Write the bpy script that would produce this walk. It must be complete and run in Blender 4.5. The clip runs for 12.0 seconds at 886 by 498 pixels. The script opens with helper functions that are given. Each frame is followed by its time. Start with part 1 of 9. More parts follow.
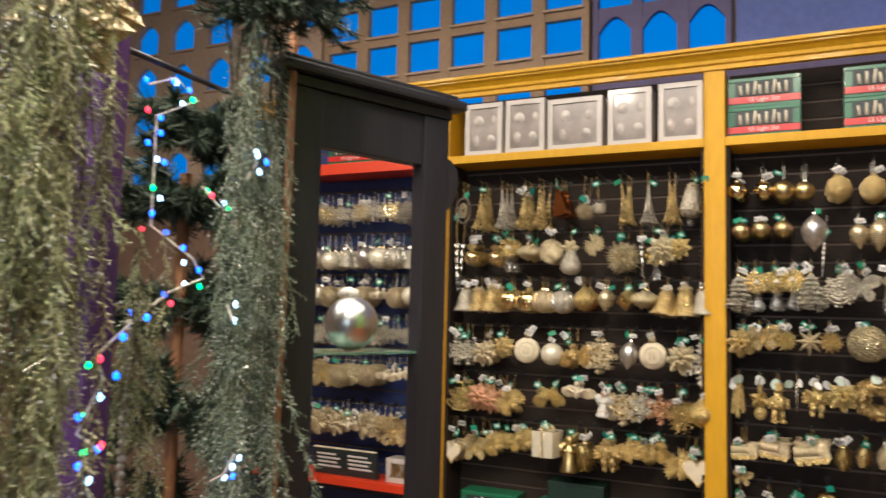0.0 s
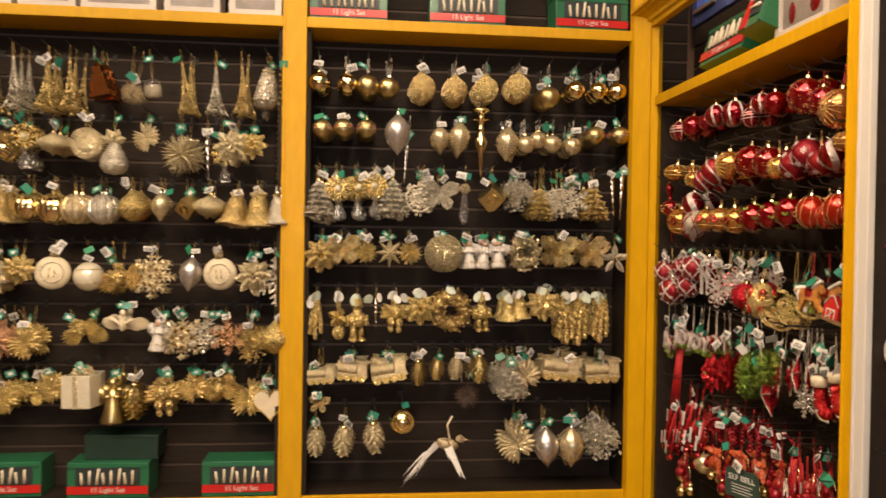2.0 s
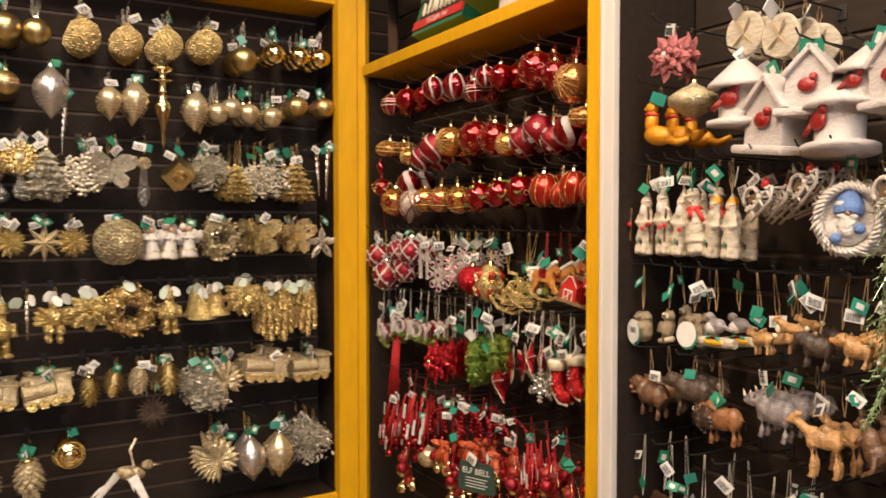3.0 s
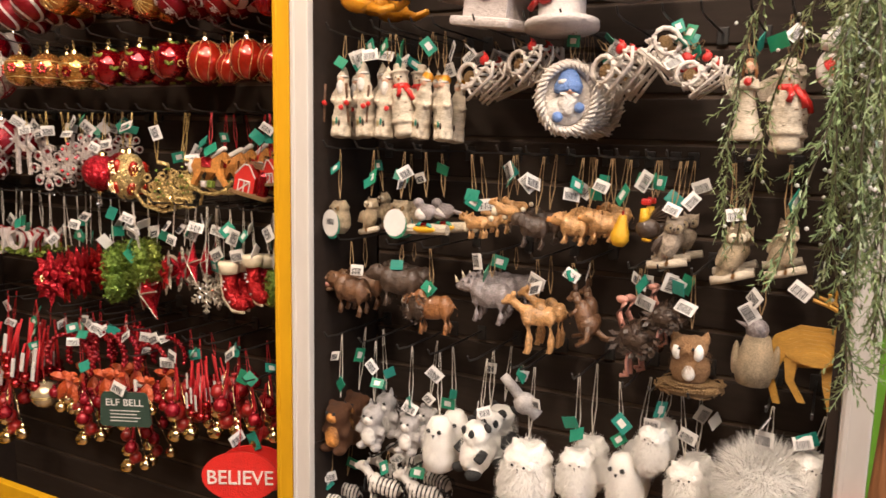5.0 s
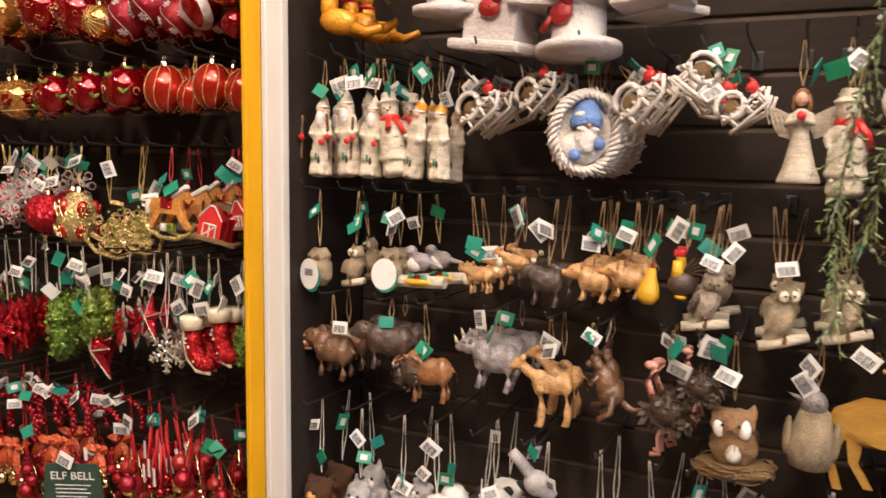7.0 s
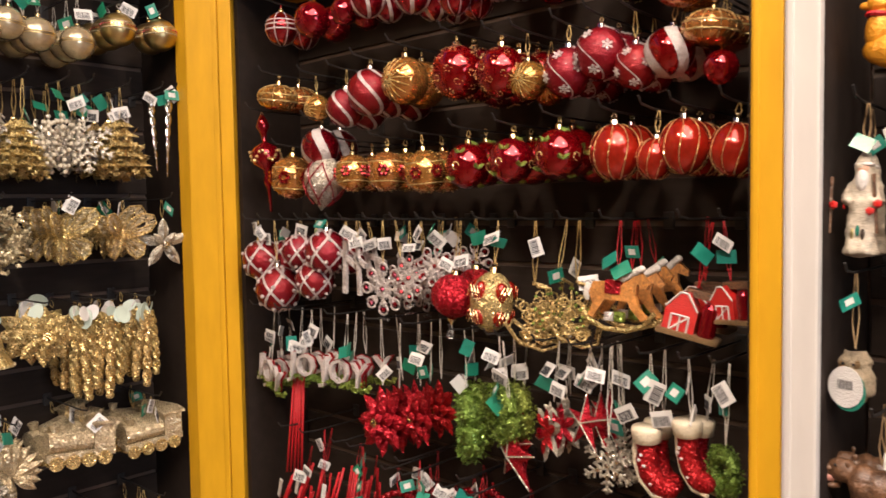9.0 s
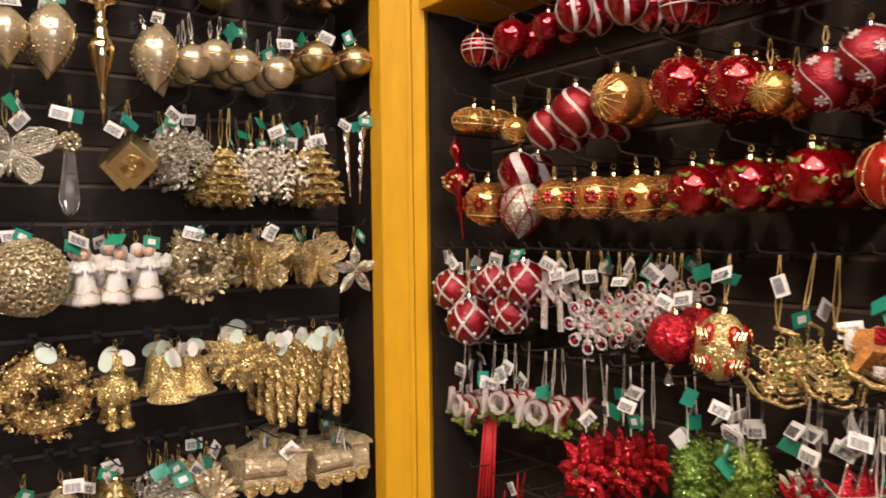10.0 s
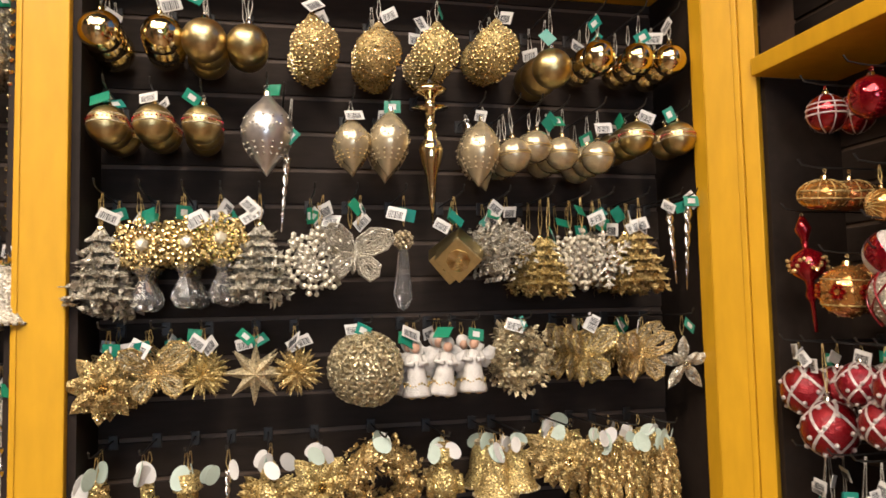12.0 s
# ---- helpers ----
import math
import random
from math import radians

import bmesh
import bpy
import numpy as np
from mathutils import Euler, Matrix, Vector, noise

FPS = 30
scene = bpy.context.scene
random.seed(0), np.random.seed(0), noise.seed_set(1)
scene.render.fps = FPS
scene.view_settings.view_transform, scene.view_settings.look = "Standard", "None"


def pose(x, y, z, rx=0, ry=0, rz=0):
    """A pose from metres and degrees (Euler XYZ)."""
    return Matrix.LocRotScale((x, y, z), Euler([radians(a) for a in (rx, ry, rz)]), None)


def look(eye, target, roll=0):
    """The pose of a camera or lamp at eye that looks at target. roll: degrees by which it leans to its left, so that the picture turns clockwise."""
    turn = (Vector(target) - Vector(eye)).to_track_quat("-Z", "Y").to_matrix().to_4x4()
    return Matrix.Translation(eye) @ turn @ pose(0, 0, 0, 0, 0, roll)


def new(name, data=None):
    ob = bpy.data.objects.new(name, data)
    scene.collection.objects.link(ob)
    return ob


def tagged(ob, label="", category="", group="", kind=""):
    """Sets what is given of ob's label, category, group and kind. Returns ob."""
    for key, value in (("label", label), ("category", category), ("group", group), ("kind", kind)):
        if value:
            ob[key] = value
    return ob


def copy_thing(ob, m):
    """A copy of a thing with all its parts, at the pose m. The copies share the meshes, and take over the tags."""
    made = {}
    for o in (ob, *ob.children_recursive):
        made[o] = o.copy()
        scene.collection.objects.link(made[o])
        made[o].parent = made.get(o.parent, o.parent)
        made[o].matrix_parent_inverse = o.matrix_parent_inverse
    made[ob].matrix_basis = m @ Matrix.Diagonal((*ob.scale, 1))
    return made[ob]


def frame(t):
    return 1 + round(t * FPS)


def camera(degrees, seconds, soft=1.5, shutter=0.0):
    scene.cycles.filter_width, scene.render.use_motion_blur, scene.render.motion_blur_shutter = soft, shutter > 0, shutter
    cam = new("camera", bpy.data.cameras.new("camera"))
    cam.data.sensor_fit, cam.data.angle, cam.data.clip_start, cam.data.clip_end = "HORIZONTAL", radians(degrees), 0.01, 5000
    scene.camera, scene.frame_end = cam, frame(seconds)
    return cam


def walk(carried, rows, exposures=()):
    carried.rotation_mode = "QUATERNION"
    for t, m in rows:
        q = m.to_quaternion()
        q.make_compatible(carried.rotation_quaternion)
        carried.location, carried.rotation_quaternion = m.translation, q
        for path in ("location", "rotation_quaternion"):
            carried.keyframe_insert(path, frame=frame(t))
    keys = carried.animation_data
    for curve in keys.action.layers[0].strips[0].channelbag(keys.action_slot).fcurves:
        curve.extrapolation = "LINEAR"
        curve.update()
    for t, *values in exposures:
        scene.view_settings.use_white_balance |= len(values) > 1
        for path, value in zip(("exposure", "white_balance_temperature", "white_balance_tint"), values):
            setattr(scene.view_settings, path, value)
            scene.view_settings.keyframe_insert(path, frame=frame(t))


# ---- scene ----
cam = camera(60.2, 12.0, soft=1.5, shutter=0.22)
METRES, EYE, TILT, LEAN, TURN = 2.2, 1.55, 0.0, 0.0, 26.1
ROWS = [
    (0.0, 0.0, 0.0, 0.0, -0.12, 4.66, -1.44),
    (0.5, -0.016, 0.078, -0.0015, -14.24, 3.02, 0.14),
    (1.0, -0.017, 0.1339, -0.006, -23.21, 1.15, 0.36),
    (1.5, 0.0203, 0.2006, -0.0075, -26.64, -0.09, -0.21),
    (2.0, 0.0604, 0.2587, -0.0134, -32.14, -0.78, -0.87),
    (2.5, 0.0958, 0.3286, -0.0146, -44.25, -1.33, -0.42),
    (3.0, 0.1106, 0.402, -0.0137, -56.88, -1.88, 0.02),
    (3.5, 0.1389, 0.4447, -0.0218, -64.68, -3.3, -0.78),
    (5.5, 0.1659, 0.5385, -0.0393, -92.7, -8.86, -1.01),
    (6.0, 0.1719, 0.5383, -0.0415, -93.52, -8.52, -0.89),
    (6.5, 0.2075, 0.5337, -0.0332, -93.19, -8.0, -0.84),
    (8.5, 0.3284, 0.6774, -0.0148, -76.98, -4.29, 0.05),
    (9.0, 0.3396, 0.73, -0.012, -74.06, -3.15, 0.93),
    (9.5, 0.3486, 0.7552, -0.0111, -69.14, -2.39, 0.71),
    (10.0, 0.3738, 0.7775, -0.0054, -61.85, -1.36, 0.76),
    (10.5, 0.3915, 0.7948, -0.0017, -54.48, -0.05, 0.91),
    (11.0, 0.3916, 0.8033, 0.002, -48.5, 1.38, 0.97),
    (11.5, 0.3903, 0.806, 0.0086, -43.69, 2.96, 1.16),
    (12.0, 0.3923, 0.8096, 0.0146, -39.15, 4.2, 1.23),
]
walk(cam, [(t, pose(0, 0, EYE, TILT, LEAN, TURN) @ pose(METRES * x, METRES * y, METRES * z, 90 + pitch, roll, yaw)) for t, x, y, z, yaw, pitch, roll in ROWS],
     exposures=((0.0, -0.5, 6050, 8), (0.5, -0.48, 7100, 12), (1.0, -0.57, 7900, 15), (2.0, -0.55, 7700, 16), (3.0, -0.38, 7000, 15), (3.5, -0.34, 6850, 14),
                (5.5, -0.19, 6500, 17), (6.5, -0.23, 6450, 17), (8.5, -0.2, 6300, 18), (10.5, -0.24, 6300, 18), (12.0, -0.29, 6150, 12)))

# ---- world and lights ----
world = bpy.data.worlds.new("world")
scene.world = world
world.use_nodes = True
world.node_tree.nodes["Background"].inputs[0].default_value = (0.9, 0.85, 0.8, 1)
world.node_tree.nodes["Background"].inputs[1].default_value = 0.03


def spot_lamp(eye, target, power, degrees=70, colour=(1.0, 0.82, 0.61), size=0.14):
    data = bpy.data.lights.new("ceiling_spot", "SPOT")
    data.energy, data.color, data.spot_size, data.spot_blend, data.shadow_soft_size = power, colour, radians(degrees), 0.8, size
    ob = new("ceiling_spot", data)
    ob.matrix_world = look(eye, target)
    return ob


# the shop's warm track lights under the ceiling: eye, target, watts
SPOTS = [
    ((-2.9, 0.9, 3.5), (-2.4, 3.4, 1.3), 150),
    ((-1.5, 0.5, 3.5), (-1.1, 3.45, 1.1), 112),
    ((0.1, 0.7, 3.5), (0.2, 3.45, 1.1), 138),
    ((-1.2, 2.6, 3.5), (1.1, 2.7, 1.1), 130),
    ((-1.5, 1.4, 3.5), (1.1, 1.32, 1.0), 225),
    ((-0.3, -0.3, 3.5), (-1.2, 1.0, 1.2), 330),
]
for eye, target, power in SPOTS:
    spot_lamp(eye, target, power, 80)


def panel_lamp(eye, target, power, wide, high, colour, name):
    data = bpy.data.lights.new(name, "AREA")
    data.shape, data.size, data.size_y, data.energy, data.color = "RECTANGLE", wide, high, power, colour
    ob = new(name, data)
    ob.matrix_world = look(eye, target)
    return ob


# overhead fill added for ambient light; cool daylight from the shop's entrance behind the walk
panel_lamp((-1.0, 0.3, 3.85), (-1.0, 0.3, 0), 330, 3.6, 3.6, (1.0, 0.87, 0.72), "ceiling_panel")
panel_lamp((-0.6, -3.8, 2.0), (-0.2, 2.0, 1.5), 115, 2.4, 1.8, (0.75, 0.87, 1.0), "entrance_daylight")

# ---- materials ----
def material(name, colour, rough=0.5, metal=0.0, vary=0.15, grain=60.0, bump=0.1, stretch=(1, 1, 1), spread=0.0,
             sparkle=0.0, coat=0.0, glow=None, glass=0.0, blotch=3.0, depth=0.002, gloss=0.5):
    """A procedural surface: base colour broken up at two scales, fine relief; spread varies from object to object;
    sparkle: share of glitter flakes, each tilted its own way."""
    mat = bpy.data.materials.new(name)
    mat.use_nodes = True
    tree = mat.node_tree
    bsdf = tree.nodes["Principled BSDF"]
    link = tree.links.new

    def node(kind, **values):
        n = tree.nodes.new(kind)
        for key, value in values.items():
            n.inputs[key].default_value = value
        return n

    coord = node("ShaderNodeTexCoord")
    mapping = node("ShaderNodeMapping", Scale=stretch)
    link(coord.outputs["Object"], mapping.inputs["Vector"])
    fine = node("ShaderNodeTexNoise", Scale=grain, Detail=4.0)
    wide = node("ShaderNodeTexNoise", Scale=blotch, Detail=3.0)
    link(mapping.outputs[0], fine.inputs["Vector"])
    link(mapping.outputs[0], wide.inputs["Vector"])
    both = node("ShaderNodeMath")
    both.operation = "ADD"
    link(fine.outputs[0], both.inputs[0])
    link(wide.outputs[0], both.inputs[1])
    value = node("ShaderNodeMapRange")
    value.inputs["From Min"].default_value, value.inputs["From Max"].default_value = 0.6, 1.4
    value.inputs["To Min"].default_value, value.inputs["To Max"].default_value = 1 - vary, 1 + vary
    link(both.outputs[0], value.inputs["Value"])
    tint = node("ShaderNodeHueSaturation", Color=(*colour, 1))
    link(value.outputs[0], tint.inputs["Value"])
    if spread:
        info = node("ShaderNodeObjectInfo")
        shift = node("ShaderNodeMapRange")
        shift.inputs["To Min"].default_value, shift.inputs["To Max"].default_value = 0.5 - spread * 0.1, 0.5 + spread * 0.1
        link(info.outputs["Random"], shift.inputs["Value"])
        link(shift.outputs[0], tint.inputs["Hue"])
    link(tint.outputs[0], bsdf.inputs["Base Color"])
    bsdf.inputs["Roughness"].default_value, bsdf.inputs["Metallic"].default_value = rough, metal
    bsdf.inputs["Coat Weight"].default_value = coat
    bsdf.inputs["Specular IOR Level"].default_value = gloss
    bsdf.inputs["Coat Roughness"].default_value = 0.08
    if glass:
        bsdf.inputs["Transmission Weight"].default_value = glass
    if glow:
        bsdf.inputs["Emission Color"].default_value = (*glow[0], 1)
        bsdf.inputs["Emission Strength"].default_value = glow[1]
    relief = node("ShaderNodeBump", Strength=bump, Distance=depth)
    link(fine.outputs[0], relief.inputs["Height"])
    link(relief.outputs[0], bsdf.inputs["Normal"])
    if sparkle:
        flakes = node("ShaderNodeTexVoronoi", Scale=sparkle)
        link(coord.outputs["Object"], flakes.inputs["Vector"])
        lean = node("ShaderNodeVectorMath")
        lean.operation = "MULTIPLY_ADD"
        lean.inputs[1].default_value = (1.3, 1.3, 1.3)
        lean.inputs[2].default_value = (-0.65, -0.65, -0.65)
        link(flakes.outputs["Color"], lean.inputs[0])
        face = node("ShaderNodeNewGeometry")
        total = node("ShaderNodeVectorMath")
        link(face.outputs["Normal"], total.inputs[0])
        link(lean.outputs[0], total.inputs[1])
        unit = node("ShaderNodeVectorMath")
        unit.operation = "NORMALIZE"
        link(total.outputs[0], unit.inputs[0])
        link(unit.outputs[0], bsdf.inputs["Normal"])
        pick = node("ShaderNodeSeparateColor")
        link(flakes.outputs["Color"], pick.inputs[0])
        polish = node("ShaderNodeMapRange")
        polish.inputs["From Min"].default_value, polish.inputs["From Max"].default_value = 0.55, 0.8
        polish.inputs["To Min"].default_value, polish.inputs["To Max"].default_value = rough + 0.2, 0.12
        link(pick.outputs[2], polish.inputs["Value"])
        link(polish.outputs[0], bsdf.inputs["Roughness"])
    return mat


MAT = {
    "gold_paint": material("gold_paint", (0.58, 0.31, 0.008), 0.5, 0.0, 0.14, 40, 0.15, (1, 1, 0.25), coat=0.05, gloss=0.3),
    "white_paint": material("white_paint", (0.56, 0.53, 0.49), 0.45, 0.0, 0.06, 50, 0.1, (1, 1, 0.3)),
    "black_slat": material("black_slat", (0.025, 0.0175, 0.0135), 0.7, 0.0, 0.3, 80, 0.2, (0.2, 1, 1), gloss=0.15),
    "black_board": material("black_board", (0.022, 0.015, 0.0115), 0.65, 0.0, 0.3, 50, 0.2, gloss=0.2),
    "groove": material("groove", (0.085, 0.055, 0.037), 0.65, 0.0, 0.3, 30, 0.1),
    "blue_slat": material("blue_slat", (0.02, 0.035, 0.12), 0.4, 0.0, 0.2, 80, 0.2, (0.2, 1, 1)),
    "red_paint": material("red_paint", (0.62, 0.045, 0.012), 0.4, 0.0, 0.1, 40, 0.1),
    "tower_wood": material("tower_wood", (0.02, 0.019, 0.024), 0.4, 0.0, 0.3, 30, 0.25, (6, 6, 0.5), coat=0.1),
    "floor_wood": material("floor_wood", (0.16, 0.09, 0.045), 0.4, 0.0, 0.3, 20, 0.2, (0.4, 5, 1)),
    "ceiling": material("ceiling", (0.05, 0.045, 0.05), 0.8, 0.0, 0.2, 20, 0.2),
    "room_wall": material("room_wall", (0.2, 0.12, 0.08), 0.7, 0.0, 0.2, 20, 0.2),
    "facade_tan": material("facade_tan", (0.30, 0.19, 0.11), 0.7, 0.0, 0.2, 30, 0.3),
    "facade_violet": material("facade_violet", (0.10, 0.08, 0.16), 0.7, 0.0, 0.2, 30, 0.3),
    "facade_blue": material("facade_blue", (0.09, 0.12, 0.33), 0.7, 0.0, 0.2, 30, 0.3),
    "facade_trim": material("facade_trim", (0.36, 0.25, 0.17), 0.6, 0.0, 0.15, 40, 0.2),
    "lit_window": material("lit_window", (0.002, 0.05, 0.16), 0.6, 0.0, 0.25, 6, 0.0, gloss=0.05, glow=((0.001, 0.22, 0.76), 1.0)),
    "metal_hook": material("metal_hook", (0.012, 0.010, 0.009), 0.5, 0.0, 0.1, 80, 0.1),
    "green_wall": material("green_wall", (0.13, 0.33, 0.02), 0.6, 0.0, 0.12, 30, 0.15),
    "trunk_wood": material("trunk_wood", (0.27, 0.115, 0.045), 0.65, 0.0, 0.5, 60, 0.7, (4, 4, 0.4), depth=0.004),
}


def part(name, bm, mat, parent=None, label="", smooth=False):
    """One mesh object from a bmesh, under a thing or a part."""
    mesh = bpy.data.meshes.new(name)
    bm.normal_update()
    bm.to_mesh(mesh)
    bm.free()
    mesh.materials.append(MAT[mat] if isinstance(mat, str) else mat)
    if smooth:
        mesh.polygons.foreach_set("use_smooth", [True] * len(mesh.polygons))
    ob = new(name, mesh)
    if parent:
        ob.parent = parent
    if label:
        ob["label"] = label
    return ob


def empty(name, m=None):
    ob = new(name)
    ob.empty_display_size = 0.05
    if m is not None:
        ob.matrix_world = m
    return ob


def box(x0, x1, y0, y1, z0, z1, bevel=0.0, bm=None):
    """A box, with bevelled edges where bevel is given."""
    own = bmesh.new()
    made = bmesh.ops.create_cube(own, size=1.0)
    for v in made["verts"]:
        v.co = (x0 + (v.co.x + 0.5) * (x1 - x0), y0 + (v.co.y + 0.5) * (y1 - y0), z0 + (v.co.z + 0.5) * (z1 - z0))
    if bevel:
        bmesh.ops.bevel(own, geom=own.edges[:], offset=bevel, segments=2, affect="EDGES", profile=0.6)
    if bm is None:
        return own
    join(bm, own)
    return bm


def join(bm, other, m=None):
    """Adds the bmesh other to bm and frees it."""
    if m is not None:
        bmesh.ops.transform(other, matrix=m, verts=other.verts)
    mesh = bpy.data.meshes.new("joined")
    other.to_mesh(mesh)
    other.free()
    bm.from_mesh(mesh)
    bpy.data.meshes.remove(mesh)
    return bm


def lathe(profile, steps=20, bm=None, m=None, lobes=0, lobe=0.0):
    """A turned shape about z from (radius, z) pairs, top to bottom; lobes: ribs round it."""
    own = bmesh.new()
    rings = []
    for r, z in profile:
        if r < 1e-5:
            rings.append([own.verts.new((0, 0, z))])
        else:
            ring = []
            for i in range(steps):
                a = 2 * math.pi * i / steps
                q = r * (1 + lobe * math.cos(lobes * a))
                ring.append(own.verts.new((q * math.cos(a), q * math.sin(a), z)))
            rings.append(ring)
    for a, b in zip(rings, rings[1:]):
        for i in range(steps):
            j = (i + 1) % steps
            if len(a) == 1 and len(b) > 1:
                own.faces.new((a[0], b[i], b[j]))
            elif len(b) == 1 and len(a) > 1:
                own.faces.new((a[i], b[0], a[j]))
            elif len(a) > 1:
                own.faces.new((a[i], b[i], b[j], a[j]))
    if len(rings[0]) > 1:
        own.faces.new(rings[0])
    if len(rings[-1]) > 1:
        own.faces.new(rings[-1][::-1])
    bmesh.ops.recalc_face_normals(own, faces=own.faces)
    if bm is None:
        if m is not None:
            bmesh.ops.transform(own, matrix=m, verts=own.verts)
        return own
    return join(bm, own, m)


def tube(points, radius, steps=6, bm=None, closed=False, taper=1.0):
    """A round bar along points."""
    own = bmesh.new()
    pts = [Vector(p) for p in points]
    rings = []
    n = len(pts)
    for k, p in enumerate(pts):
        if closed:
            way = pts[(k + 1) % n] - pts[k - 1]
        else:
            way = pts[min(k + 1, n - 1)] - pts[max(k - 1, 0)]
        q = way.to_track_quat("Z", "Y")
        r = radius * (1 + (taper - 1) * k / max(1, n - 1))
        rings.append([own.verts.new(p + q @ Vector((r * math.cos(2 * math.pi * i / steps), r * math.sin(2 * math.pi * i / steps), 0))) for i in range(steps)])
    pairs = list(zip(rings, rings[1:])) + ([(rings[-1], rings[0])] if closed else [])
    for a, b in pairs:
        for i in range(steps):
            j = (i + 1) % steps
            own.faces.new((a[i], a[j], b[j], b[i]))
    if not closed:
        own.faces.new(rings[0][::-1])
        own.faces.new(rings[-1])
    bmesh.ops.recalc_face_normals(own, faces=own.faces)
    if bm is None:
        return own
    return join(bm, own)


def ball(radius, steps=20, rings=12, squash=1.0):
    """Profile of a ball, top to bottom."""
    return [(radius * math.sin(math.pi * k / rings), radius * squash * math.cos(math.pi * k / rings)) for k in range(rings + 1)]


def plate(outline, thick, bevel=0.0, bm=None, m=None):
    """A flat cut-out in the x-z plane, with thickness along y."""
    own = bmesh.new()
    front = [own.verts.new((x, -thick / 2, z)) for x, z in outline]
    back = [own.verts.new((x, thick / 2, z)) for x, z in outline]
    own.faces.new(front)
    own.faces.new(back[::-1])
    for i in range(len(outline)):
        j = (i + 1) % len(outline)
        own.faces.new((front[j], front[i], back[i], back[j]))
    bmesh.ops.recalc_face_normals(own, faces=own.faces)
    if bm is None:
        if m is not None:
            bmesh.ops.transform(own, matrix=m, verts=own.verts)
        return own
    return join(bm, own, m)


def moulded(bm, voxel=0.022, rough=0.012, scale=7.0):
    """Melts overlapping solids into one modelled body with an uneven hand-made surface."""
    mesh = bpy.data.meshes.new("clay")
    bm.to_mesh(mesh)
    bm.free()
    ob = new("clay", mesh)
    melt = ob.modifiers.new("melt", "REMESH")
    melt.mode, melt.voxel_size = "VOXEL", voxel
    solid = bpy.data.meshes.new_from_object(ob.evaluated_get(bpy.context.evaluated_depsgraph_get()))
    bpy.data.objects.remove(ob)
    bpy.data.meshes.remove(mesh)
    own = bmesh.new()
    own.from_mesh(solid)
    bpy.data.meshes.remove(solid)
    for k in range(3):
        bmesh.ops.smooth_vert(own, verts=own.verts, factor=0.5, use_axis_x=True, use_axis_y=True, use_axis_z=True)
    own.normal_update()
    moves = [v.normal * rough * (noise.noise(v.co * scale) + 0.5 * noise.noise(v.co * scale * 2.7)) for v in own.verts]
    for v, d in zip(own.verts, moves):
        v.co += d
    return own

# ---- the large structure ----
# wall frames: local x to the right along the wall, local y into it, z up
GOLD = pose(0, 3.40, 0)
RED = pose(0.93, 0, 0, 0, 0, -90)


def setting(name, bm, mat, label, category, m=None):
    ob = part(name, bm, mat)
    if m is not None:
        ob.matrix_world = m
    return tagged(ob, label, category, kind="structure")


setting("floor", box(-5, 4, -4, 5, -0.1, 0), "floor_wood", "worn brown wooden shop floor", "floor")
setting("ceiling", box(-5, 4, -4, 5, 3.9, 4.0), "ceiling", "dark painted shop ceiling", "ceiling")
setting("wall_north", box(-5, 4, 3.78, 3.9, 0, 3.9), "room_wall", "brown wall behind the ornament display", "wall")
setting("wall_south", box(-5, 4, -4.1, -4, 0, 3.9), "room_wall", "brown wall at the shop's entrance side", "wall")
setting("wall_west", box(-5.1, -5, -4, 5, 0, 3.9), "room_wall", "brown side wall of the shop", "wall")
setting("wall_east", box(1.32, 1.42, 0.9, 3.78, 0, 3.9), "room_wall", "brown wall behind the red ornaments", "wall")
setting("wall_far_east", box(3.9, 4.0, -4, 0.9, 0, 3.9), "room_wall", "brown wall beyond the green panel", "wall")
setting("wall_jog", box(1.42, 4.0, 0.9, 1.0, 0, 3.9), "room_wall", "brown wall return beside the display", "wall")

SLAT = 0.0775
DEEP = 0.20


def slat_wall(m, u0, u1, z0, z1, name, mat, label, phase=0.0):
    """A slatwall back of separate boards, with a lip in every groove."""
    wall = empty(name, m)
    tagged(wall, label, "slatwall", kind="structure")
    backing = part("backing", box(u0, u1, DEEP + 0.006, DEEP + 0.03, z0, z1), "groove", wall, "brown groove lining")
    z = z0 + phase
    board = None
    while z < z1 - 0.02:
        if board is None:
            board = part("slat", box(u0 + 0.001, u1 - 0.001, DEEP, DEEP + 0.018, 0.003, SLAT - 0.006, 0.0025), mat, wall)
        else:
            copy = board.copy()
            scene.collection.objects.link(copy)
            board = copy
        board.location = (0, 0, z)
        z += SLAT
    return wall


def post(m, u0, u1, z0, z1, mat, label, back=DEEP, front=0.0, name="post"):
    """An upright of a display bay with a shallow bead on both edges of its face."""
    ob = empty(name, m)
    tagged(ob, label, "post", kind="structure")
    part("shaft", box(u0, u1, front, back, z0, z1, 0.003), mat, ob)
    part("bead", box(u0 + 0.004, u0 + 0.011, front - 0.003, front + 0.003, z0 + 0.01, z1 - 0.01, 0.001), mat, ob)
    return ob


def shelf(m, u0, u1, z0, z1, mat, label, front=0.0, back=DEEP):
    ob = part("shelf", box(u0, u1, front, back, z0, z1, 0.003), mat)
    ob.matrix_world = m
    return tagged(ob, label, "shelf", kind="structure")


